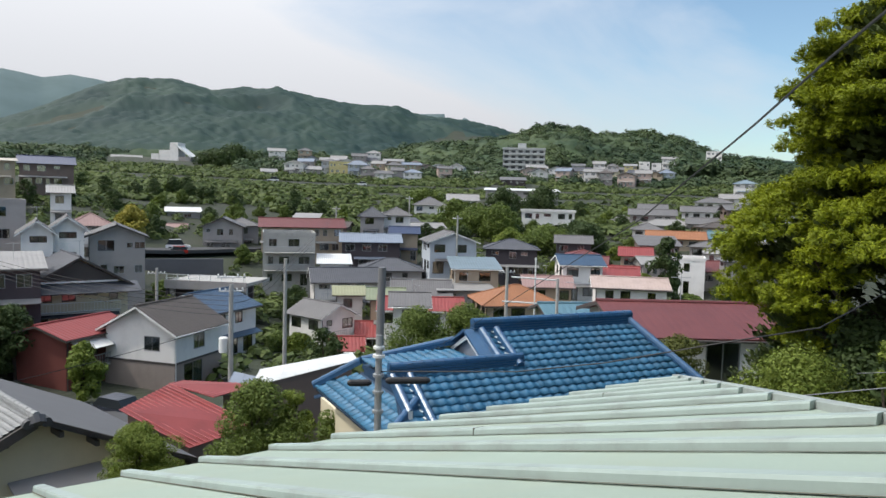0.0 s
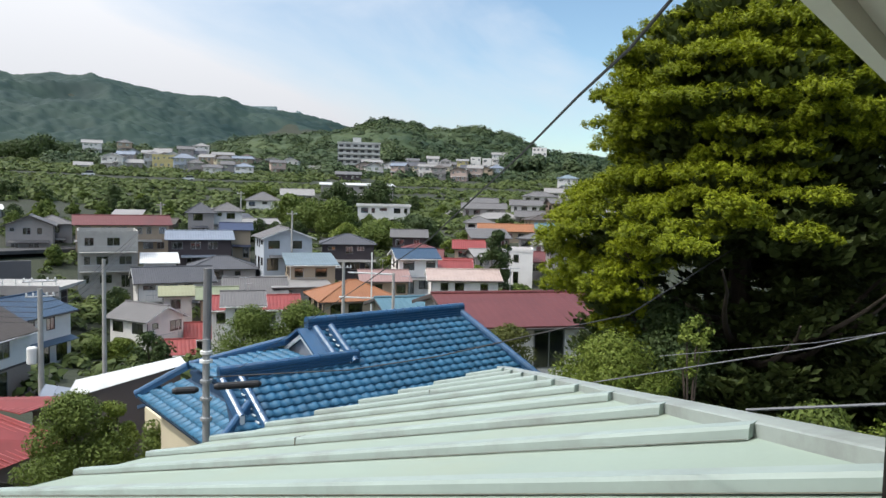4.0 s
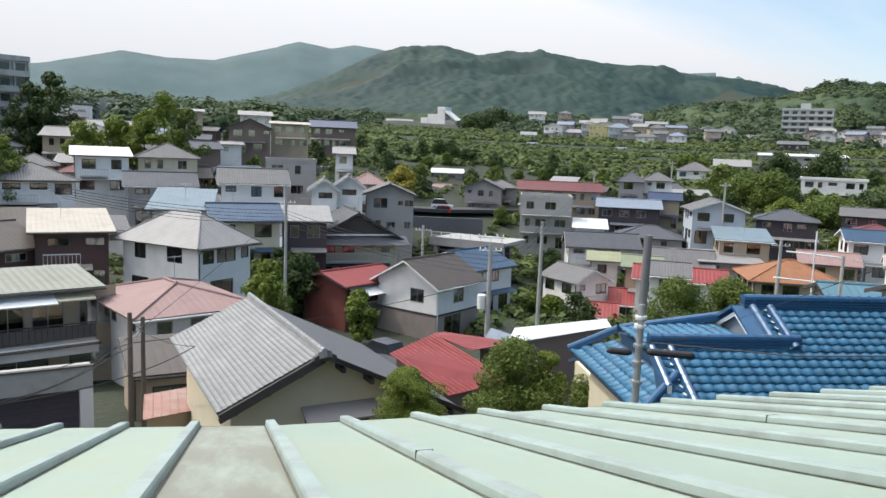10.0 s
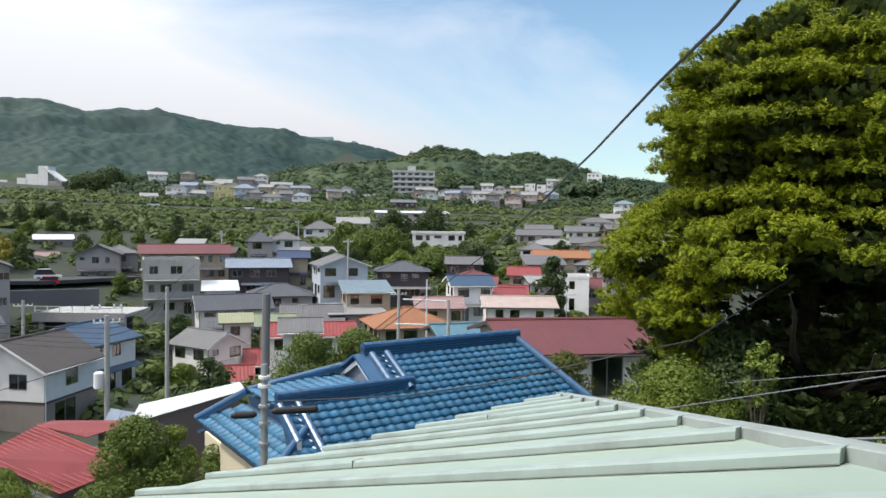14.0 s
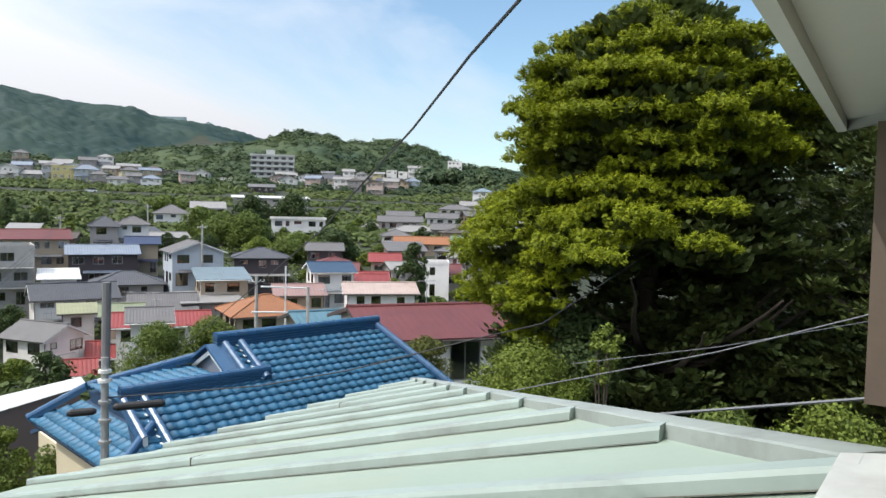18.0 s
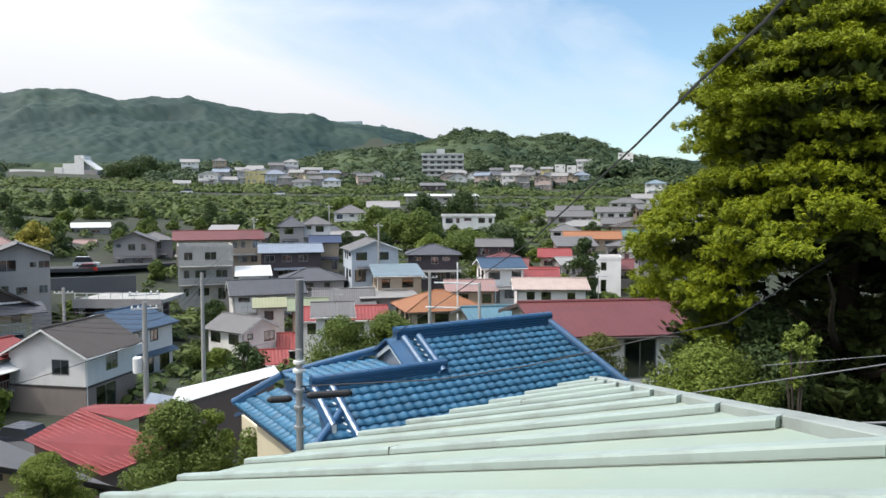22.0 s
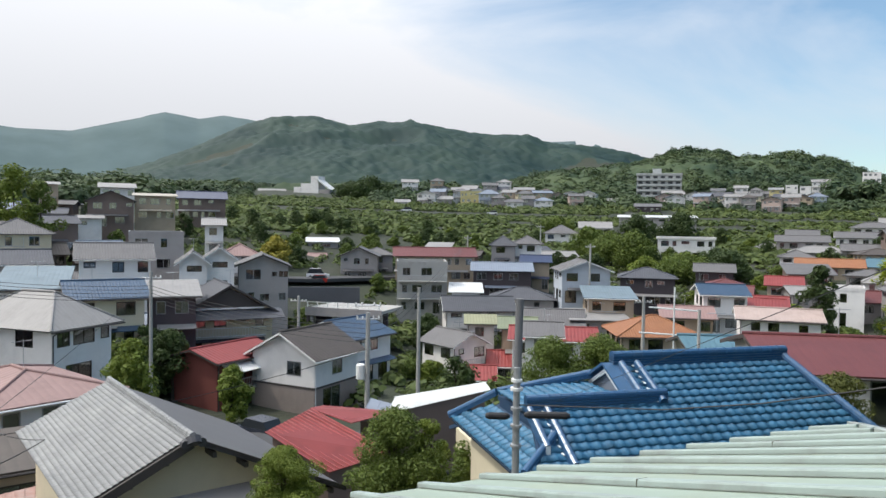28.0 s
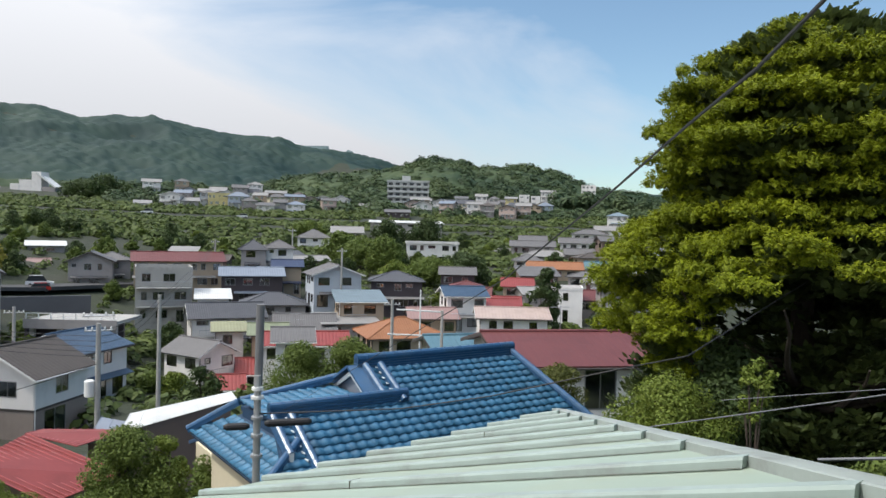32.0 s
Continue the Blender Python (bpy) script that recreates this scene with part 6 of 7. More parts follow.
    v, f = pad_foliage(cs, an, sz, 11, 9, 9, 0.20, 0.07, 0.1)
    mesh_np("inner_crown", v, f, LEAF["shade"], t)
    return t


great_tree()


def shade_tree(label, x, y, z, h, r, seed, pads):
    """A shaded evergreen, its shade painted into the leaf colour: trunk, limbs and many drooping fans."""
    rnd = random.Random(seed)
    t = thing("evergreen_tree", pose(x, y, z), label, "tree", "trees and shrubs")
    b = Build()
    b.tube([(0, 0, -0.5), (0.15, 0, h * 0.45), (0, 0.1, h * 0.95)], [0.3, 0.22, 0.06], 8)
    b.done("trunk", BARK, t)
    cs, an, sz = [], [], []
    for i in range(pads):
        u, a = rnd.random(), rnd.uniform(0, 6.283)
        q = r * (0.35 + 0.65 * math.sin(min(u * 0.8 + 0.25, 1) * math.pi)) * rnd.random() ** 0.35
        cs.append((q * math.cos(a), q * math.sin(a), h * (0.1 + 0.9 * u)))
        an.append(a)
        sz.append(rnd.uniform(0.6, 1.1))
    for c in cs[:6]:
        limb = Build()
        limb.tube([(0.1, 0, c[2] * 0.7), (c[0] * 0.5, c[1] * 0.5, c[2] * 0.92), c], [0.1, 0.06, 0.02], 5)
        limb.done("limb", BARK, t)
    v, f = pad_foliage(cs, an, sz, seed, 9, 10, 0.17, 0.045, 0.1)
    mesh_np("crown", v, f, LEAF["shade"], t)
    return t


shade_tree("tall evergreen in shade-coloured leaves behind the great tree", 14.8, 12.2, -6.4, 10.6, 4.0, 61, 620)
shade_tree("dark evergreen on the shaded bank", 19.5, 19.5, -6.0, 10.0, 4.5, 65, 520)
shade_tree("dark evergreen near the shaded bank", 20.5, 14.0, -6.0, 11.0, 4.5, 66, 520)
# shrubs added to close the pale gap round the trunk with shade-coloured leaves
for x, y, h, r_ in ((9.2, 12.9, 3.9, 1.6), (11.8, 15.8, 5.2, 2.6), (15.5, 17.5, 6.0, 3.0), (13.4, 11.6, 4.6, 2.4), (10.6, 19.5, 4.6, 2.6), (17.5, 14.5, 6.5, 3.0)):
    shade_tree("dark broadleaf shrub on the shaded bank", x, y, -7.4, h, r_, int(x * 10), 260)
tree("sunlit yellow-green bush below the great tree", 5.9, 12.4, ground_z(5.9, 12.4), -2.5 - ground_z(5.9, 12.4), 1.25, "light", 62, 60, 420, 0.032, 0.07, "shrub", low=0.45)
tree("undergrowth shrub below the great tree", 7.9, 13.4, ground_z(7.9, 13.4), 3.4, 1.5, "dark", 67, 40, 300, 0.05, 0.07, "shrub", low=0.2)
tree("undergrowth shrub beside the roof", 6.3, 7.4, ground_z(6.3, 7.4), -2.35 - ground_z(6.3, 7.4), 0.9, "green", 63, 44, 300, 0.032, 0.05, "shrub", low=0.35)
tree("leafy shrub below the roof edge", 7.6, 7.0, ground_z(7.6, 7.0), -2.3 - ground_z(7.6, 7.0), 1.0, "light", 64, 44, 300, 0.032, 0.05, "shrub", low=0.35)


# ---------------------------------------------------------------- fittings of the nearer houses
corrugated("rusty_sheet_roof", "small lean-to with rusty pink metal sheet roof", [(-16.5, 18.18, -8.72), (-15.9, 19.98, -8.87), (-17.83, 22.28, -8.99), (-18.46, 20.45, -8.86)], material("rusty_sheet", (0.30, 0.17, 0.14), 0.7, vary=0.25, scale=1.5, stain=(0.42, 0.36, 0.32), stain_amount=0.6, stain_scale=1.2), WALL["tan"], drop=2.0, pitch=0.3, rib=0.02)


def slab_part(h, name, x0, x1, y0, z0, y1, z1, mat, thick=0.08):
    b = Build()
    b.slab([(x0, y0, z0), (x1, y0, z0), (x1, y1, z1), (x0, y1, z1)], thick)
    return b.done(name, mat, h)


h, W, D, H = BUILT["balcony house with pale ribbed roof"]
slab_part(h, "awning", 0.0, 4.7, -1.15, H - 0.62, -0.03, H - 0.22, TRIM)
slab_part(h, "awning", 4.75, W, -0.9, H - 0.55, -0.03, H - 0.3, WALL["cream"])
balcony(h, 0.15, W - 0.1, H - 2.75, DARKTRIM, 1.15)
annex(h, "railing_panel", 0.2, -1.1, H - 2.62, W - 0.15, -1.07, H - 1.92, material("smoked_panel", (0.10, 0.09, 0.09), 0.4, vary=0.1))
annex(h, "white_band", 0.0, -1.2, H - 3.55, W, -1.16, H - 2.88, WALL["white"])
slab_part(h, "lean_to_roof", -0.2, W + 0.1, -1.5, H - 3.0, -0.02, H - 2.86, DARKTRIM, 0.05)
h, W, D, H = BUILT["house with brown ribbed tile roof"]
for i in range(13):
    # overlapping courses on the slope towards the garage
    y0, sl = -0.58 + 0.315 * i, 2.2 / 3.5
    z0 = H + sl * y0 + 0.105
    c = Build()
    c.add([(-0.58, y0, z0), (W + 0.58, y0, z0), (W + 0.58, y0, z0 + 0.075), (-0.58, y0, z0 + 0.075), (W + 0.58, y0 + 0.33, z0 + 0.33 * sl + 0.004), (-0.58, y0 + 0.33, z0 + 0.33 * sl + 0.004)], [(0, 1, 2, 3), (3, 2, 4, 5)])
    c.done("tile_course", ROOF["course"], h)
h, W, D, H = BUILT["red boarded house with red metal roof"]
slab_part(h, "awning", 0.4, W - 0.3, -1.5, H - 1.0, -0.03, H - 0.35, TRIM)
balcony(h, 0.5, W - 0.4, H - 2.7, STEEL)
h, W, D, H = BUILT["dark-roofed house with hip-and-gable roof"]
slab_part(h, "skirt_roof", -0.9, W + 0.9, -1.9, H - 0.75, -0.03, H + 0.1, ROOF["dark"], 0.1)
annex(h, "white_band", 1.0, -0.4, H + 0.12, W - 1.0, -0.02, H + 0.3, TRIM)
b = Build()
b.add([(0.7, -0.36, H + 0.31), (W - 0.7, -0.36, H + 0.31), (W / 2, -0.36, H + 2.3), (0.7, -0.02, H + 0.31), (W - 0.7, -0.02, H + 0.31), (W / 2, -0.02, H + 2.3)], [(0, 1, 2), (3, 5, 4), (0, 3, 4, 1), (1, 4, 5, 2), (2, 5, 3, 0)])
b.done("gable_panel", DARKTRIM, h)
balcony(h, W * 0.1, W * 0.9, H - 2.7, TRIM)
h, W, D, H = BUILT["big white two-storey house with light hip roof"]
for s0, w in ((0.4, 1.3), (1.9, 2.2), (4.6, 1.0)):
    slab_part(h, "window_hood", s0, s0 + w, -0.4, H - 0.48, -0.02, H - 0.4, DARKTRIM, 0.04)
h, W, D, H = BUILT["concrete three-storey house with balconies"]
for k in (2.6, 5.4):
    balcony(h, 0.2, W - 0.2, H - k, STEEL, 1.3)


# ---------------------------------------------------------------- poles and cables
def pole(label, x, y, top, foot, r=0.13, arms=(), drum=False, name="utility_pole", mat=CONCRETE):
    p = thing(name, pose(x, y, foot), label, "utility pole", "utility poles")
    h = top - foot
    b = Build()
    b.tube([(0, 0, -0.6), (0, 0, h)], [r * 1.2, r * 0.85], 12)
    b.done("shaft", mat, p)
    for z, half, turn in arms:
        a = Build()
        c, s = math.cos(radians(turn)), math.sin(radians(turn))
        a.tube([(-half * c, -half * s, z), (half * c, half * s, z)], 0.045, 4)
        arm = a.done("crossarm", STEEL, p)
        for k in (-0.9, -0.45, 0.45, 0.9):
            i = Build()
            i.tube([(k * half * c, k * half * s, z + 0.04), (k * half * c, k * half * s, z + 0.12), (k * half * c, k * half * s, z + 0.2)], [0.03, 0.06, 0.035], 8)
            i.done("insulator", TRIM, arm)
    if drum:
        d = Build()
        d.tube([(-0.42, 0, h - 4.0), (-0.42, 0, h - 3.95), (-0.42, 0, h - 3.15), (-0.42, 0, h - 3.08)], [0.2, 0.27, 0.27, 0.2], 14)
        d.done("transformer", TRIM, p)
    return p


near_pole = pole("concrete utility pole with cable boxes beside the blue roof", -1.11, 13.0, -2.45, ground_z(-1.1, 13), 0.068, mat=STEEL)
b = Build()
zt = -1.25 - ground_z(-1.1, 13)
b.tube([(0.0, 0.09, zt - 1.5), (0.02, 0.09, zt)], 0.072, 10)
b.done("upper_shaft", material("dark_concrete", (0.16, 0.16, 0.165), 0.85, vary=0.2), near_pole)
for zz, rr in ((-1.45, 0.1), (-1.6, 0.11), (-1.95, 0.1), (-2.25, 0.1), (-2.6, 0.1)):
    b = Build()
    b.tube([(0, 0, zt + zz), (0, 0, zt + zz + 0.05)], rr, 12)
    b.done("clamp", TRIM if zz > -1.7 else STEEL, near_pole)
for x_, y_, z_, l_ in ((-1.4, 12.6, -3.22, 0.42), (-0.55, 12.25, -3.07, 0.75)):
    b = Build()
    b.tube([(-l_ / 2, 0, 0), (-l_ / 2 + 0.06, 0, 0), (l_ / 2 - 0.06, 0, 0), (l_ / 2, 0, 0)], [0.03, 0.06, 0.06, 0.03], 10)
    cb = b.done("cable_joint_box", RUBBER)
    cb.matrix_world = pose(x_, y_, z_, 0, 0, 8)
    tagged(cb, "black cable joint box hanging on overhead cable", "cable box")
pole("concrete pole with white transformer drum", -12.19, 42.4, -5.2, ground_z(-12.2, 42.4), 0.15, ((9.2, 0.8, 20), (8.4, 0.7, 20)), True)
pole("plain concrete utility pole", -13.0, 60.7, -5.2, ground_z(-13, 60.7), 0.16)


GREYCABLE = material("grey_cable", (0.16, 0.165, 0.18), 0.7, vary=0.1)


def cable(label, pts, r, mat=RUBBER, sag=0.0, thin=None):
    pts = [Vector(p) for p in pts]
    path = []
    for a, c in zip(pts, pts[1:]):
        for i in range(13):
            t = i / 12
            path.append(a.lerp(c, t) - Vector((0, 0, sag * 4 * t * (1 - t))))
    b = Build()
    b.tube(path, r if thin is None else [r + (thin - r) * i / (len(path) - 1) for i in range(len(path))], 5)
    ob = b.done("cable", mat)
    return tagged(ob, label, "cable", "overhead cables")


cable("thin black wire from the canopy to a pole", [(0.50, 0.46, 0.33), (0.48, 0.753, 0.201), (0.465, 0.862, 0.161), (0.459, 1.064, 0.099), (0.415, 1.364, -0.015), (0.405, 1.483, -0.055), (-1.08, 12.92, -3.3)], 0.0023, thin=0.001)
cable("black cable crossing above the blue roof", [(-1.16, 13.01, -3.11), (1.25, 12.03, -2.82), (2.56, 11.33, -2.48), (4.22, 10.31, -1.88), (5.2, 10.1, -1.65), (10.0, 13.5, -0.4)], 0.011)
cable("pale service cable in front of the great tree", [(3.37, 7.96, -2.13), (5.26, 6.26, -1.37), (6.23, 5.31, -0.87), (6.72, 4.83, -0.62)], 0.007, GREYCABLE)
cable("thin cable in front of the great tree", [(4.29, 7.52, -1.70), (5.26, 6.26, -1.32), (6.99, 5.96, -1.05)], 0.004, GREYCABLE)
cable("grey pipe-like cable low beside the roof", [(4.21, 5.80, -1.82), (5.48, 4.64, -1.46), (6.10, 4.05, -1.27)], 0.014, GREYCABLE)

# ---------------------------------------------------------------- far things
FARLEAF = leaf_material("forest_leaves", (0.030, 0.060, 0.030), (0.095, 0.130, 0.050), 0.022, 2.0)
HEDGE = leaf_material("hedge_leaves", (0.035, 0.060, 0.018), (0.150, 0.190, 0.050), 0.06)
# the far hill's leaves, with distance haze painted in as a blue tint
FARLEAF_HAZED = leaf_material("hill_forest_leaves_hazed", (0.008, 0.034, 0.031), (0.038, 0.072, 0.052), 0.010, 2.4)


def crowns(name, label, spots, count, mat, seed, leaf=0.36):
    """Many far crowns or hedges: leaves on the shells of uneven domes."""
    rng = np.random.default_rng(seed)
    q = np.array(spots, float)
    n = len(q) * count
    k = np.repeat(np.arange(len(q)), count)
    d = rng.normal(size=(n, 3))
    d[:, 2] = np.abs(d[:, 2]) - 0.25
    d /= np.linalg.norm(d, axis=1)[:, None]
    lump = 0.72 + 0.38 * rng.random(n)
    r3 = np.stack([q[k, 3], q[k, 3], q[k, 4]], 1)
    p = q[k, :3] + np.array([0, 0, 0.55]) * q[k, 4][:, None] + d * r3 * lump[:, None]
    nr = d * 0.75 + rng.normal(size=(n, 3)) * 0.22 + np.array([0, 0, 0.5])
    nr /= np.linalg.norm(nr, axis=1)[:, None]
    a = np.cross(nr, rng.normal(size=(n, 3)))
    a /= np.linalg.norm(a, axis=1)[:, None]
    c = np.cross(nr, a)
    s = (np.minimum(q[k, 3], q[k, 4] * 1.4) * leaf * rng.uniform(0.7, 1.3, n))[:, None]
    v = np.stack([p - a * s, p - c * s * 0.65, p + a * s, p + c * s * 0.65], axis=1).reshape(-1, 3)
    ob = mesh_np(name, v, np.arange(n * 4).reshape(-1, 4), mat)
    return tagged(ob, label, "trees", kind="stuff")


rnd = random.Random(21)
spots = []
while len(spots) < 1800:
    az = rnd.uniform(-34, 28)
    r = 340 + 160 * rnd.random() ** 0.8
    x, y = r * math.sin(radians(az)), r * math.cos(radians(az))
    d = noise.noise(Vector((x * 0.012, y * 0.012, 3.0)))
    if d < -0.12 or (r < 470 and az < 22 and rnd.random() < 0.75) or (-25 < az < -16 and r < 480):
        continue
    s = rnd.uniform(2.6, 5.6)
    spots.append((x, y, ground_z(x, y) - 1.2, s, s * rnd.uniform(0.55, 0.9)))
for i in range(330):
    az = rnd.uniform(2.5, 24)
    r = rnd.uniform(585, 645)
    x, y = r * math.sin(radians(az)), r * math.cos(radians(az))
    s = rnd.uniform(3.0, 6.5)
    spots.append((x, y, ground_z(x, y) - 1.0, s, s * rnd.uniform(0.6, 1.0)))
for i in range(90):
    az = rnd.uniform(17, 27)
    r = rnd.uniform(400, 445)
    x, y = r * math.sin(radians(az)), r * math.cos(radians(az))
    s = rnd.uniform(3.0, 6.0)
    spots.append((x, y, ground_z(x, y) + rnd.uniform(0, 5), s, s * rnd.uniform(0.7, 1.1)))
for i in range(1000):
    az = rnd.uniform(-14, 26)
    r = rnd.uniform(470, 640)
    x, y = r * math.sin(radians(az)), r * math.cos(radians(az))
    if noise.noise(Vector((x * 0.008, y * 0.008, 6.0))) < -0.18:
        continue
    s = rnd.uniform(3.0, 6.0)
    spots.append((x, y, ground_z(x, y) - 0.5, s, s * rnd.uniform(0.6, 1.0)))
for i in range(700):
    az = rnd.uniform(-64, -31)
    r = rnd.uniform(240, 640)
    x, y = r * math.sin(radians(az)), r * math.cos(radians(az))
    s = rnd.uniform(3.0, 6.5)
    spots.append((x, y, ground_z(x, y) - 0.8, s, s * rnd.uniform(0.7, 1.2)))
crowns("near_hill_forest", "mixed woodland on the nearer hill", spots, 150, FARLEAF, 3, 0.2)


def canopy(name, label, az0, az1, step, r0, r1, dr, cell, amp, mat):
    """A closed forest canopy: crowns as rounded cells over the hill's own ground, thinning into clearings."""
    na, nr = int((az1 - az0) / step) + 1, int((r1 - r0) / dr) + 1
    v, f = [], []
    for i in range(nr):
        for k in range(na):
            a, r = radians(az0 + step * k), r0 + dr * i
            x, y = r * math.sin(a), r * math.cos(a)
            d = noise.voronoi(Vector((x / cell, y / cell, 0.3)))[0][0]
            open_ = noise.noise(Vector((x * 0.006, y * 0.006, 8.0)))
            up = 1.5 + amp * (1 - 1.5 * d * d) + 2.5 * noise.noise(Vector((x * 0.03, y * 0.03, 2.0)))
            up *= min(max((open_ + 0.42) * 6, 0.02), 1.0) * min(i / 4, 1.0)
            v.append((x, y, ground_z(x, y) + up - (2.5 if i == 0 else 0.3)))
    for i in range(nr - 1):
        for k in range(na - 1):
            p = i * na + k
            f.append((p, p + na, p + na + 1, p + 1))
    ob = mesh_np(name, np.array(v), np.array(f)[:, ::-1].copy(), mat)
    ob.data.shade_smooth()
    return tagged(ob, label, "trees", kind="stuff")


canopy("near_hill_canopy", "closed woodland on the nearer hill", -34, 28, 0.2, 470, 690, 2.6, 7.0, 3.4, FARLEAF)
canopy("far_hill_forest", "woodland covering the far hill", -42, 26, 0.2, 700, 1290, 5.0, 10.0, 4.0, FARLEAF_HAZED)

# hazy mountains at the end of the valley, the haze painted as a blue glow
FARM = ((-75, 3.5), (-60, 4.0), (-48.3, 4.9), (-45.6, 5.6), (-42.9, 6.3), (-40, 6.05), (-36.8, 6.1), (-34.3, 6.8), (-32.2, 7.35), (-30.8, 7.8), (-29.6, 7.65), (-28.4, 7.45), (-26.7, 7.8), (-25, 7.6), (-22, 7.2), (-15, 6), (0, 5.2),
        (-0.2 + 0.1, 6.5), (1.3, 6.3), (2.6, 5.4), (20, 4))
HAZE = bpy.data.materials.new("hazy_mountain")
HAZE.use_nodes = True
hn, hl = HAZE.node_tree.nodes, HAZE.node_tree.links
hb = hn["Principled BSDF"]
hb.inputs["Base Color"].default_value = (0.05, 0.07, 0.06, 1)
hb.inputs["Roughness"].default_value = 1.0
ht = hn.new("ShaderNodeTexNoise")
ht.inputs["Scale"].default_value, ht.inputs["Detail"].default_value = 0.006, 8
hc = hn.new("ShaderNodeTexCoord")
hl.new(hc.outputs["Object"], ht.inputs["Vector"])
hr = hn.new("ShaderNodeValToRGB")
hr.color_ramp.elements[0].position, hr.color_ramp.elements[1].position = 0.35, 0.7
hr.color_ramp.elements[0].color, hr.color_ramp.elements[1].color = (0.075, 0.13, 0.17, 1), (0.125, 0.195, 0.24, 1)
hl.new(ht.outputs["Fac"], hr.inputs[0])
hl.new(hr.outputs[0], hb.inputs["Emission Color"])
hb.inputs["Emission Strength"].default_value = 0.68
v, f = [], []
AZS = [-75 + 0.25 * i for i in range(360)]
for j in range(9):
    t = j / 8
    for a in AZS:
        d = 2500 + 1100 * t
        el = table(sorted(FARM), a)
        top = 3600 * math.tan(radians(el))
        z = -20 + (top + 20) * ease(t) + 14 * noise.noise(Vector((a * 0.5, t * 5, 1))) * (0.2 < t < 0.99)
        v.append((d * math.sin(radians(a)), d * math.cos(radians(a)), z))
n = len(AZS)
for j in range(8):
    for i in range(n - 1):
        f.append((j * n + i, j * n + i + 1, (j + 1) * n + i + 1, (j + 1) * n + i))
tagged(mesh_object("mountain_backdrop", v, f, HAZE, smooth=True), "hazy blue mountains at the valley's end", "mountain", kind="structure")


# big apartment block on the left and the two far ones
DARKGLASS = material("dark_window_glass", (0.045, 0.05, 0.055), 0.15, spec=0.5, vary=0.3, scale=0.4)
APT = material("apartment_render", (0.40, 0.40, 0.38), 0.85, vary=0.2, scale=0.3, grain=8, stain=(0.16, 0.16, 0.15), stain_amount=0.6, stain_scale=0.5)
APT_PALE = material("apartment_pale_render", (0.44, 0.45, 0.44), 0.85, vary=0.15, scale=0.3, grain=8, stain=(0.25, 0.25, 0.24), stain_amount=0.5, stain_scale=0.5)


def apartment(label, x, y, base, turn, width, depth, storeys, bays, wall=CONCRETE, step=0.0, floor_h=2.9):
    a = thing("apartment_building", pose(x, y, base, 0, 0, turn), label, "apartment building")
    H = storeys * floor_h
    holes = []
    bw = width / bays
    for s in range(storeys):
        for i in range(bays):
            holes.append((i * bw + bw * 0.2, s * floor_h + 0.95, bw * 0.6, 1.5))
    b = Build()
    wall_sheet(b, (0, 0, 0), (1, 0, 0), (0, -1, 0), width, -6, H, holes, 0.25)
    wall_sheet(b, (0, depth, 0), (0, -1, 0), (-1, 0, 0), depth, -6, H, [], 0.2)
    wall_sheet(b, (width, 0, 0), (0, 1, 0), (1, 0, 0), depth, -6, H, [], 0.2)
    wall_sheet(b, (width, depth, 0), (-1, 0, 0), (0, 1, 0), width, -6, H, [], 0.2)
    b.done("wall", wall, a)
    b = Build()
    b.box(-0.3, -0.3, H, width + 0.3, depth + 0.3, H + 0.9)
    b.done("parapet", wall, a)
    for s in range(storeys):
        q = Build()
        q.box(0, -1.1, s * floor_h - 0.1, width, -0.01, s * floor_h + 0.05)
        q.box(0, -1.1, s * floor_h + 0.05, width, -1.0, s * floor_h + 1.0)
        q.done("balcony", wall, a)
        for i in range(bays + 1):
            d_ = Build()
            d_.box(min(i * bw, width - 0.15), -1.0, s * floor_h + 0.05, min(i * bw, width - 0.15) + 0.15, -0.01, (s + 1) * floor_h - 0.1)
            d_.done("balcony_divider", wall, a)
        for i in range(bays):
            w = Build()
            w.box(i * bw + bw * 0.2 + 0.02, 0.14, s * floor_h + 0.97, i * bw + bw * 0.8 - 0.02, 0.17, s * floor_h + 2.43)
            w.done("window", DARKGLASS, a)
    b = Build()
    b.box(width * 0.35, depth * 0.3, H + 0.9, width * 0.55, depth * 0.8, H + 3.6)
    b.done("roof_house", wall, a)
    return a


apartment("long grey concrete apartment block with balconies", -138.4, 54.6, -0.5, 62, 42, 10, 5, 11, APT)
apartment("grey-brown apartment block with stepped end", -131.4, 94.9, 0.0, 62, 16, 12, 5, 6, APT)
apartment("pale grey stepped apartment block on the far slope", 30.9, 411, 14.0, -6, 23, 12, 5, 6, APT_PALE)

# white tower-like works with a slanting roof
wf = thing("white_works_building", pose(-158.0, 399.0, 13.0, 0, 0, -12), "white stepped works building with slanting white roof", "factory")
for x0, x1, h_ in ((0, 4.5, 7.5), (4.5, 11, 9.5), (11, 16, 13.5)):
    b = Build()
    b.box(x0, 0.2 * (x0 > 1), -4, x1 - 0.05, 7, h_)
    b.done("wall_block", WALL["white"], wf)
b = Build()
b.slab([(14, -0.5, 13.0), (24, -0.5, 6.0), (24, 6, 6.0), (14, 6, 13.0)], 0.7)
b.done("slanting_roof", ROOF["white"], wf)
b = Build()
b.box(16, 0.4, -4, 23, 6, 6)
b.done("lower_wall", WALL["grey"], wf)

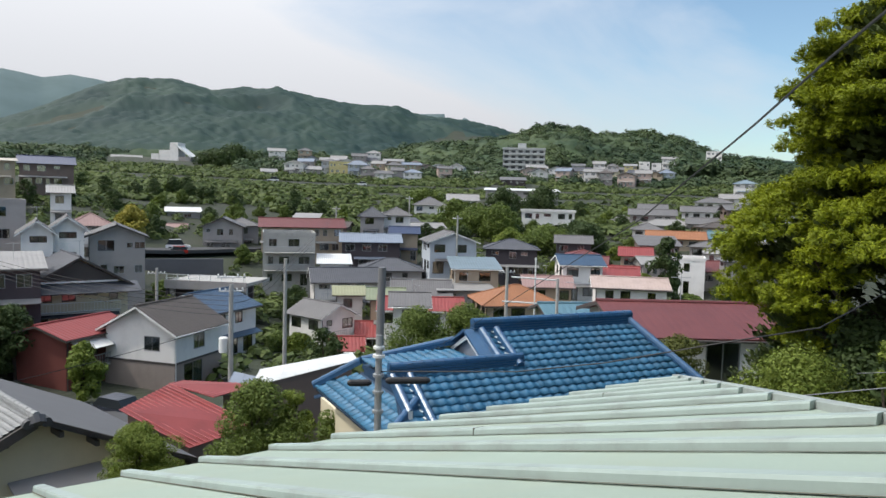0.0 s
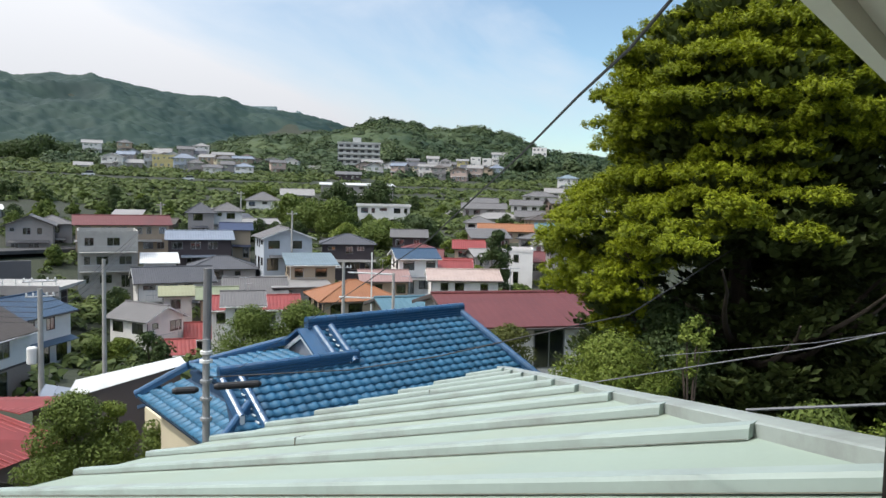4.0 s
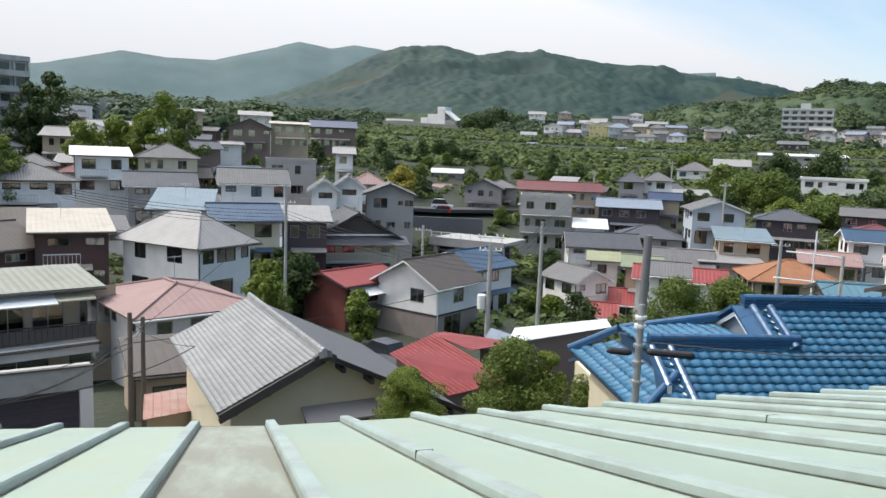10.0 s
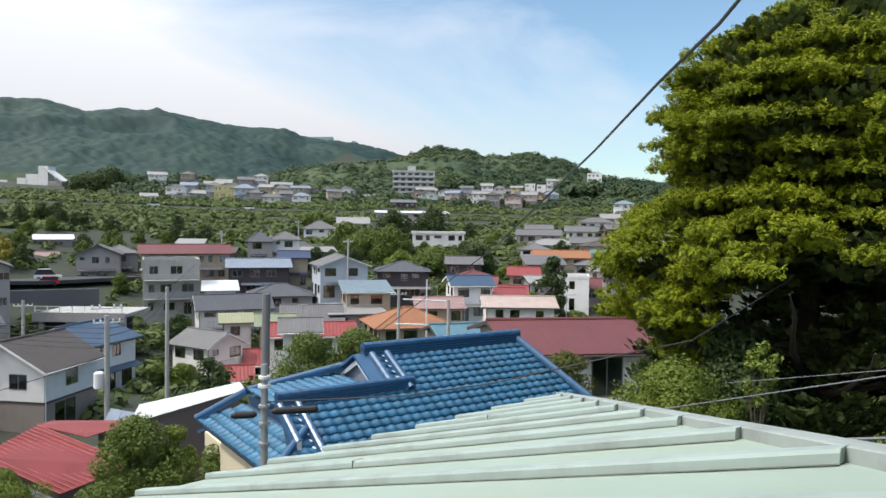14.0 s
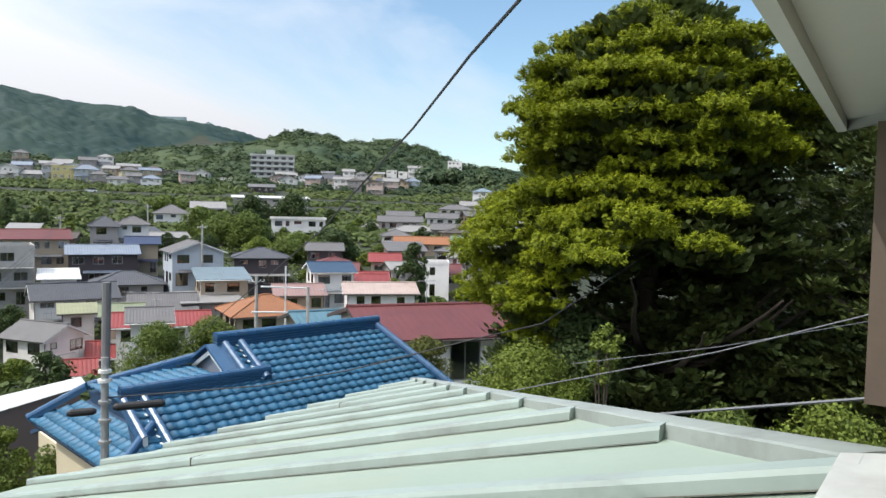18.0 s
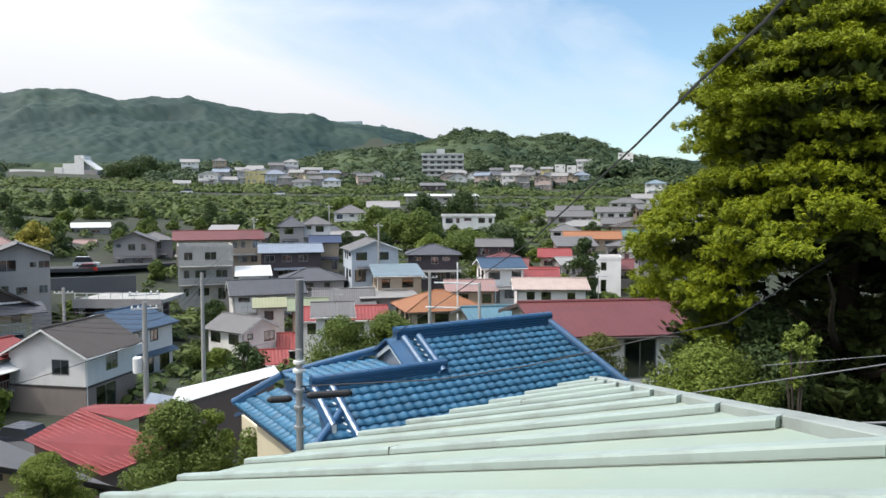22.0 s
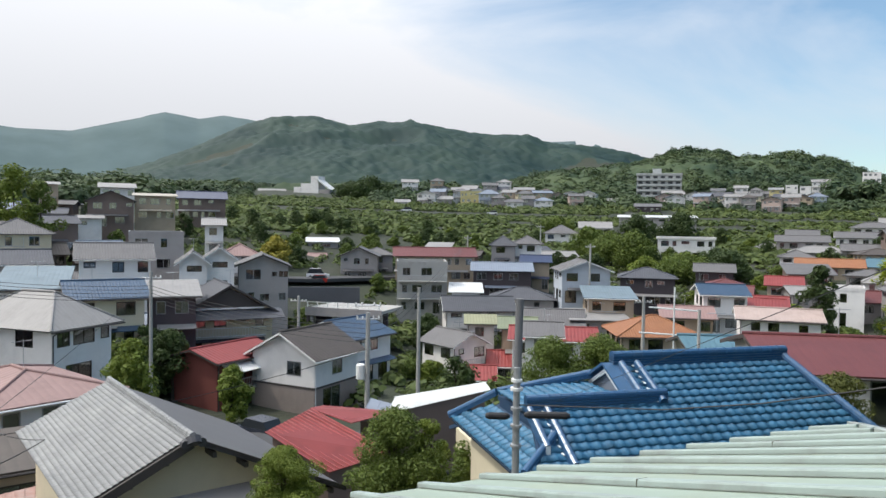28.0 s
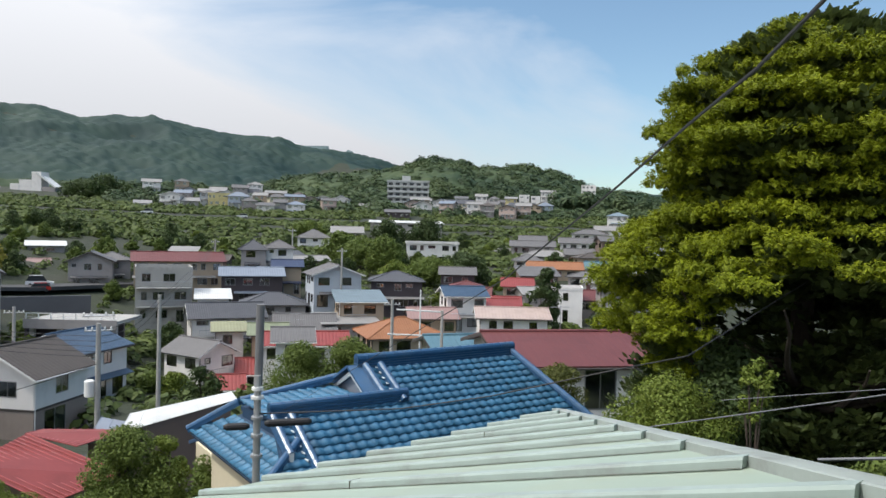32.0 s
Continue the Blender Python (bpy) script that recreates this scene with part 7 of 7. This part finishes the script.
# embankment road with its long retaining wall
b = Build()
pts = []
for i in range(64):
    az = -30 + i * 0.55
    r = 290 - 0.8 * (az + 10)
    x, y = r * math.sin(radians(az)), r * math.cos(radians(az))
    pts.append((x, y, 2.4 - 0.01 * (az + 10)))
for p, q in zip(pts, pts[1:]):
    p, q = Vector(p), Vector(q)
    out = Vector((p.x, p.y, 0)).normalized()
    b.add([p, q, q + Vector((0, 0, 1.8)), p + Vector((0, 0, 1.8)), p + out * 8 + Vector((0, 0, 0.3)), q + out * 8 + Vector((0, 0, 0.3)), p - Vector((0, 0, 3)), q - Vector((0, 0, 3)),
           p + out * 0.4 + Vector((0, 0, 1.8)), q + out * 0.4 + Vector((0, 0, 1.8))],
          [(0, 1, 2, 3), (3, 2, 9, 8), (6, 7, 1, 0), (0, 4, 5, 1)])
tagged(b.done("embankment_wall", material("dark_weathered_concrete", (0.11, 0.11, 0.12), 0.85, vary=0.2, scale=0.2, grain=2)), "long weathered retaining wall of a hillside road", "retaining wall", kind="structure")

# shrubs and grass banks on the terraces and between the houses
spots = []
rnd = random.Random(33)
while len(spots) < 5200:
    az = rnd.uniform(-33, 26)
    r = rnd.choice((186, 194, 203, 213, 223, 234, 245, 257, 268, 277, 303, 313, 324, 336, 350, 364)) + rnd.uniform(-2.0, 2.0)
    x, y = r * math.sin(radians(az)), r * math.cos(radians(az))
    if noise.noise(Vector((x * 0.03, y * 0.03, 4.0))) < -0.35:
        continue
    s = rnd.uniform(0.9, 2.1)
    spots.append((x, y, ground_z(x, y) - 0.3, s * 1.25, s * 0.62))
crowns("terrace_shrubs", "rows of shrubs and hedges on the terraces", spots, 28, HEDGE, 8, 0.46)


# ---------------------------------------------------------------- streets, deck, cars
ASPHALT = material("asphalt", (0.055, 0.055, 0.058), 0.9, vary=0.2, scale=0.6, grain=20, bump=0.2, dist=0.01, stain=(0.09, 0.09, 0.088), stain_amount=0.4)


def road(label, pts, width):
    v, f = [], []
    path = []
    for (ax, ay), (bx, by) in zip(pts, pts[1:]):
        for i in range(8):
            path.append((ax + (bx - ax) * i / 8, ay + (by - ay) * i / 8))
    path.append(pts[-1])
    for i, (x, y) in enumerate(path):
        (ax, ay), (bx, by) = path[max(i - 1, 0)], path[min(i + 1, len(path) - 1)]
        d = Vector((bx - ax, by - ay)).normalized()
        n_ = Vector((-d.y, d.x)) * width / 2
        z = max(ground_z(x, y), ground_z(x + n_.x, y + n_.y), ground_z(x - n_.x, y - n_.y)) + 0.12
        v += [(x + n_.x, y + n_.y, z), (x - n_.x, y - n_.y, z), (x + n_.x, y + n_.y, z - 0.6), (x - n_.x, y - n_.y, z - 0.6)]
    for i in range(len(path) - 1):
        a, c = i * 4, i * 4 + 4
        f += [(a, c, c + 1, a + 1), (a + 2, c + 2, c, a), (a + 1, c + 1, c + 3, a + 3)]
    return tagged(mesh_object("road", v, f, ASPHALT), label, "road", kind="structure")


road("narrow grey street between the houses", [(-34, 40), (-22, 45.5), (-14, 46), (-7, 47), (0, 52)], 5.5)
road("street climbing past parked cars", [(-66, 118), (-56, 124), (-49, 131), (-43, 139), (-34, 150)], 7)

b = Build()
for i in range(10):
    a0, a1 = radians(-22.1 + 0.55 * i), radians(-22.1 + 0.55 * (i + 1))
    p0, p1 = Vector((126 * math.sin(a0), 126 * math.cos(a0), 0)), Vector((126 * math.sin(a1), 126 * math.cos(a1), 0))
    o0, o1 = p0 * 1.004, p1 * 1.004
    b.add([p0 + Vector((0, 0, -17)), p1 + Vector((0, 0, -17)), p1 + Vector((0, 0, -10.6)), p0 + Vector((0, 0, -10.6)), o0 + Vector((0, 0, -10.6)), o1 + Vector((0, 0, -10.6)), o0 + Vector((0, 0, -17)), o1 + Vector((0, 0, -17))],
          [(0, 1, 2, 3), (3, 2, 5, 4), (7, 6, 4, 5)])
tagged(b.done("retaining_wall", material("dark_weathered_concrete", (0.11, 0.11, 0.12), 0.85, vary=0.2, scale=0.2, grain=2)), "dark stained retaining wall below the parking street", "retaining wall", kind="structure")

deck = thing("parking_deck", pose(-36.0, 95.5, -17.0, 0, 0, -8), "concrete parking deck on columns with white railing", "parking deck")
b = Build()
b.box(0, 0, 5.2, 11, 8, 5.6)
b.done("deck_slab", CONCRETE, deck)
for i in range(4):
    b = Build()
    b.box(0.4 + i * 3.3, 0.4, -1, 0.95 + i * 3.3, 0.95, 5.2)
    b.done("column", CONCRETE, deck)
# dark walls added below the slab to stand in for the shade there
b = Build()
b.box(0, 2.2, -1, 11, 2.5, 5.2)
b.box(0, 0.1, -1, 0.3, 2.2, 5.2)
b.done("back_wall", WALL["dark"], deck)
for i in range(8):
    b = Build()
    b.box(0.1 + i * 1.5, 0.05, 5.6, 0.2 + i * 1.5, 0.15, 6.5)
    b.done("railing_post", TRIM, deck)
b = Build()
b.box(0, 0.05, 6.4, 11, 0.13, 6.48)
b.box(0, 0.06, 5.95, 11, 0.12, 6.0)
b.done("railing", TRIM, deck)
b = Build()
b.box(-0.1, -0.1, 4.6, 11.1, 0.03, 5.75)
b.done("edge_beam", WALL["grey"], deck)

TYRE = material("tyre_rubber", (0.02, 0.02, 0.02), 0.8)
CARGLASS = material("car_glass", (0.03, 0.035, 0.04), 0.25, spec=0.35, vary=0.02)


def car(label, x, y, turn, body, length=3.9, height=1.5, width=1.65):
    """A small car: shaped body, glasshouse, wheels, lamps."""
    paint_ = material("car_paint_%02d" % int(sum(body) * 40), body, 0.25, spec=0.6, vary=0.03)
    c = thing("car", pose(x, y, ground_z(x, y) + 0.13, 0, 0, turn), label, "car", "parked cars")
    L, W, H = length, width, height
    prof = [(0, 0.35), (0.02, 0.75), (0.22 * L, 0.92), (0.98 * L, 0.95), (L, 0.7), (L, 0.35), (0.5 * L, 0.25)]
    b = Build()
    k = len(prof)
    b.add([(px, s, pz) for s in (0.0, W) for px, pz in prof], [tuple(range(k)), tuple(range(2 * k - 1, k - 1, -1))] + [(i, i + k, (i + 1) % k + k, (i + 1) % k) for i in range(k)])
    b.done("body", paint_, c)
    top = [(0.24 * L, 0.93), (0.38 * L, H), (0.86 * L, H), (0.97 * L, 0.95)]
    b = Build()
    b.add([(px, s, pz) for s in (0.1, W - 0.1) for px, pz in top], [(0, 1, 2, 3), (7, 6, 5, 4), (0, 4, 5, 1), (2, 6, 7, 3)])
    b.done("glasshouse", CARGLASS, c)
    b = Build()
    b.box(0.38 * L, 0.1, H, 0.86 * L, W - 0.1, H + 0.04)
    b.done("roof", paint_, c)
    for px in (0.18 * L, 0.82 * L):
        for s in (0.0, W - 0.18):
            b = Build()
            b.tube([(px, s - 0.01, 0.3), (px, s + 0.19, 0.3)], 0.3, 14)
            wh = b.done("wheel", TYRE, c)
    for s in (0.12, W - 0.42):
        b = Build()
        b.box(-0.02, s, 0.6, 0.05, s + 0.3, 0.75)
        b.done("headlight", TRIM, c)
    return c


car("small red hatchback parked on the slope", -48.6, 128.6, 20, (0.42, 0.03, 0.02))
car("white van parked on the slope", -47.0, 137.0, 200, (0.7, 0.7, 0.7), 4.3, 1.85)
car("dark car parked in the street", -24.4, 49.6, -25, (0.03, 0.035, 0.05))
car("white car on the hillside road", -68.0, 283.0, 10, (0.72, 0.72, 0.72), 4.3, 1.8)
car("white car following on the hillside road", -35.0, 288.0, 5, (0.7, 0.7, 0.7), 4.3, 1.6)

# more poles, masts and wires
for x, y, top, r_ in ((-27.2, 70.0, -7.2, 0.15), (-32.6, 52.7, -3.9, 0.13), (6.0, 69.8, -6.2, 0.16), (6.9, 44.6, -4.6, 0.1), (2.0, 118.0, -2.5, 0.16), (-22.0, 150.0, -2.0, 0.16), (-8.0, 165.0, 0.5, 0.16)):
    pole("weathered concrete utility pole in the town", x, y, top, ground_z(x, y), r_, ((top - ground_z(x, y) - 0.5, 0.8, 15),) if r_ > 0.12 else ())
pole("dark timber pole beside a carport", -20.5, 22.0, -6.4, ground_z(-20.5, 22), 0.1, mat=BARKBROWN)
pole("dark timber pole beside a carport", -20.2, 22.35, -6.6, ground_z(-20.5, 22), 0.09, mat=BARKBROWN)
mast = thing("antenna_mast", pose(7.4, 59.6, ground_z(7.4, 59.6)), "slender white antenna mast with crossbars", "antenna")
zt = -4.5 - ground_z(7.4, 59.6)
b = Build()
b.tube([(0, 0, 0), (0, 0, zt)], 0.06, 8)
b.done("mast", TRIM, mast)
for dz, hw in ((-1.6, 1.9), (-3.6, 2.6)):
    b = Build()
    b.tube([(-hw, 0.0, zt + dz), (hw, 0.6, zt + dz - 0.25)], 0.07, 6)
    b.done("crossbar", TRIM, mast)
for i in range(5):
    z0 = -5.6 - 0.28 * i
    cable("thin black wire strung between poles", [(-45, 40 + 0.5 * i, z0 + 2.5), (-32.6, 52.7, z0 + 0.6), (-12.2, 42.4, z0 - 0.3)], 0.018, sag=0.5)
for i in range(3):
    z0 = -5.5 - 0.4 * i
    cable("black wire running along the street", [(-12.2, 42.4, z0), (-13.0, 60.7, z0 + 0.1), (-22, 150, -2.4 - 0.4 * i)], 0.02, sag=0.6)
for p0, p1, p2 in (((-8.67, 6.09, -3.33), (-16.38, 16.51, -6.21), (-32.6, 52.7, -4.6)), ((-8.67, 6.09, -3.33), (-12.67, 15.84, -5.3), (-20.5, 22.0, -6.7)), ((-7.85, 4.7, -2.98), (-14.2, 14.7, -5.4), (-20.2, 22.35, -6.9))):
    cable("black service wire crossing before the garage", [p0, p1, p2], 0.012, sag=0.25)
cable("service wire over the garage", [(-27.0, 14.6, -9.4), (-20.5, 22.0, -7.6), (-12.2, 42.4, -7.4)], 0.016, sag=0.35)

# single trees and groves that stand out
for lab_, leaf, az, d, top, h, r_ in (
    ("dark broad tree before the apartments", "dark", -54.6, 112, 5.0, 10, 5.0), ("dark broad tree before the apartments", "dark", -51.6, 116, 4.0, 9, 4.0), ("dark broad tree before the apartments", "dark", -57.4, 110, 4.0, 9, 4.5),
    ("tall pointed conifer on the slope", "dark", -47.3, 150, 12.0, 14, 3.6), ("tall pointed conifer on the slope", "dark", -48.6, 152, 10.0, 12, 3.6),
    ("light green roadside tree", "light", -40.0, 130, 8.4, 11, 3.8), ("light green roadside tree", "light", -41.6, 132, 5.4, 9, 3.4), ("light green roadside tree", "light", -43.4, 134, 4.4, 8, 3.4), ("light green roadside tree", "green", -38.6, 132, 6.0, 9, 3.2), ("light green roadside tree", "light", -45.3, 130, 3.6, 8, 3.0),
    ("leafy tree beside the houses", "green", -58.4, 100, 0.6, 7, 3.6), ("leafy tree beside the houses", "green", -51.7, 96, 1.2, 7, 3.0), ("leafy tree beside the houses", "light", -50.4, 98, 0.4, 6, 2.6), ("leafy tree beside the houses", "green", -54.9, 86, -2.6, 6, 2.6), ("leafy tree beside the houses", "green", -56.6, 82, -4.6, 5, 2.6),
    ("bright green garden tree by a pole", "light", -33.5, 56, -8.0, 4.6, 1.7), ("garden tree beside a red house", "light", -26.2, 62, -11.5, 4.4, 1.4), ("yellow flowering bush on the slope", "yellow", -23.0, 150, -3.0, 5, 3.0),
    ("dark pine among the houses", "dark", 16.4, 98, -3.8, 11, 2.4), ("leafy bush before a white house", "green", 18.4, 106, -12.4, 4.5, 2.6), ("dark tree below the maroon roof", "dark", 26.5, 34.5, -5.6, 4.5, 2.2), ("dark tree below the maroon roof", "dark", 31.0, 34, -5.4, 4.5, 2.4), ("dark tree behind a red house", "dark", -30.2, 71, -9.6, 5, 2.2), ("dark tree behind a red house", "dark", -31.9, 73, -9.4, 5, 2.0), ("dark tree behind a red house", "green", -33.6, 70, -10.2, 4, 1.8),
    ("bushy tree on the mound", "green", 4.2, 172, -1.0, 8, 5.0), ("bushy tree on the mound", "dark", 4.6, 182, -3.4, 6, 4.0), ("bushy tree on the mound", "green", 8.0, 168, -5.4, 5, 4.5), ("bushy tree on the mound", "dark", 9.9, 172, -4.6, 6, 4.5), ("bushy tree on the mound", "green", 2.4, 180, -1.2, 8, 5.0), ("bushy tree on the mound", "light", 5.0, 160, -6.6, 5, 4.0), ("bushy tree on the mound", "green", 7.0, 158, -6.8, 5, 4.5), ("bushy tree on the mound", "dark", 10.8, 160, -4.5, 7, 4.5), ("bushy tree on the mound", "green", 0.8, 190, -0.5, 7, 4.5), ("bushy tree on the mound", "dark", 4.4, 205, 3.2, 8, 5.0), ("bushy tree on the mound", "dark", 7.4, 210, 3.6, 8, 5.5), ("bushy tree on the mound", "green", -1.6, 225, 2.5, 8, 5.0), ("dark round grove below the works", "dark", -15.8, 380, 22.0, 14, 12.0), ("dark round grove below the works", "dark", -17.4, 385, 20.0, 12, 9.0)):
    x, y = d * math.sin(radians(az)), d * math.cos(radians(az))
    g = ground_z(x, y)
    tree(lab_, x, y, min(g, top - h * 0.7), max(top - min(g, top - h * 0.7), 2.0), r_, leaf, int(d * 7 + az * 11) % 997, 44, 120, 0.05 + 0.0015 * d, 0.14, low=0.15, limb_count=2)

# ---------------------------------------------------------------- smaller houses and trees that fill the town
def free(x, y, r):
    return all(math.hypot(x - a, y - b_) > r + c for a, b_, c in FOOT)


FOOT += [(-10.7, 49, 3.5), (-11.7, 54, 4), (-13.8, 63.6, 4), (-16.0, 73.4, 3)]
rnd = random.Random(77)
made = 0
for _ in range(6000):
    if made >= 70:
        break
    az, r = rnd.uniform(-58, 24), 52 + 150 * rnd.random() ** 0.75
    x, y = r * math.sin(radians(az)), r * math.cos(radians(az))
    w, d = rnd.uniform(5, 8), rnd.uniform(5, 7)
    c = math.hypot(w, d) / 2
    t = radians(az)
    cx, cy = x + w / 2 * math.cos(t) + d / 2 * math.sin(t), y - w / 2 * math.sin(t) + d / 2 * math.cos(t)
    if -36 < az < 6 and r < 168 or az >= 6 and r < 112 or az <= -36 and r < 62:
        continue
    if not free(cx, cy, c * 0.72):
        continue
    st = 1 if r < 110 else rnd.choice((1, 2))
    # the hedged terraces beyond the town stay free of houses
    top = ground_z(cx, cy) + 2.75 * st + 1.4
    if top > r * math.tan(radians(table(((-58, 3.0), (-36, 1.5), (-28, -0.2), (-24, -1.3), (-2, -1.0), (4, -2.6), (12, -2.2), (18, 0.5), (24, 0.8)), az))):
        continue
    rf = rnd.choice(("slate", "dark", "slate", "brown", "light", "greyblue", "maroon", "dark"))
    wl_ = rnd.choice(("white", "grey", "tan", "brown", "brown", "grey"))
    house("%s house with %s roof in the town" % ({"white": "white plastered", "grey": "grey plastered", "tan": "tan plastered", "cream": "cream plastered", "brown": "brown boarded"}[wl_],
          {"slate": "grey slate", "dark": "dark tile", "brown": "brown metal", "light": "pale metal", "greyblue": "grey-blue metal", "maroon": "maroon metal"}[rf]),
          x, y, ground_z(cx, cy) + 2.75 * st + 0.1, az + rnd.uniform(-18, 18), d, w, wl_, rf, rnd.choice(("gx", "hip", "gx", "shed")), rnd.uniform(0.8, 1.5), st)
    made += 1

protos = []
for i, (leaf, h, r_) in enumerate((("green", 3.6, 1.7), ("dark", 4.4, 1.9), ("light", 2.6, 1.5), ("dark", 5.2, 2.2), ("green", 2.4, 1.6))):
    names = {"green": "leafy green garden tree", "dark": "dark evergreen garden tree", "light": "light green garden shrub"}
    protos.append(tree(names[leaf] + " between the houses", -30 + i * 6, -60, ground_z(-30, -60), h, r_, leaf, 40 + i, 34, 80, 0.17, 0.1, low=0.15, limb_count=1))
made = 0
for _ in range(9000):
    if made >= 190:
        break
    az, r = rnd.uniform(-60, 26), 62 + 165 * rnd.random() ** 0.8
    x, y = r * math.sin(radians(az)), r * math.cos(radians(az))
    if -33 < az < -14 and r < 84 or -23 < az < -16 and 112 < r < 148:
        continue
    if not free(x, y, 0.6):
        continue
    s = rnd.uniform(0.75, 1.3)
    copy_thing(protos[rnd.randrange(5)], pose(x, y, ground_z(x, y) - 0.2, 0, 0, rnd.uniform(0, 360)) @ Matrix.Scale(1, 4))
    made += 1

# low garden greenery in the gaps between the houses
spots = []
for _ in range(9000):
    if len(spots) >= 1500:
        break
    az, r = rnd.uniform(-60, 26), 58 + 125 * rnd.random() ** 0.8
    x, y = r * math.sin(radians(az)), r * math.cos(radians(az))
    if not free(x, y, 0.2) or -23 < az < -16 and 112 < r < 148 or -36 < az < -8 and r < 66:
        continue
    s_ = rnd.uniform(0.5, 1.3)
    spots.append((x, y, ground_z(x, y) - 0.2, s_ * 1.2, s_ * rnd.uniform(0.6, 1.1)))
crowns("garden_greenery", "low hedges and bushes in the gardens", spots, 56, HEDGE, 18, 0.34)
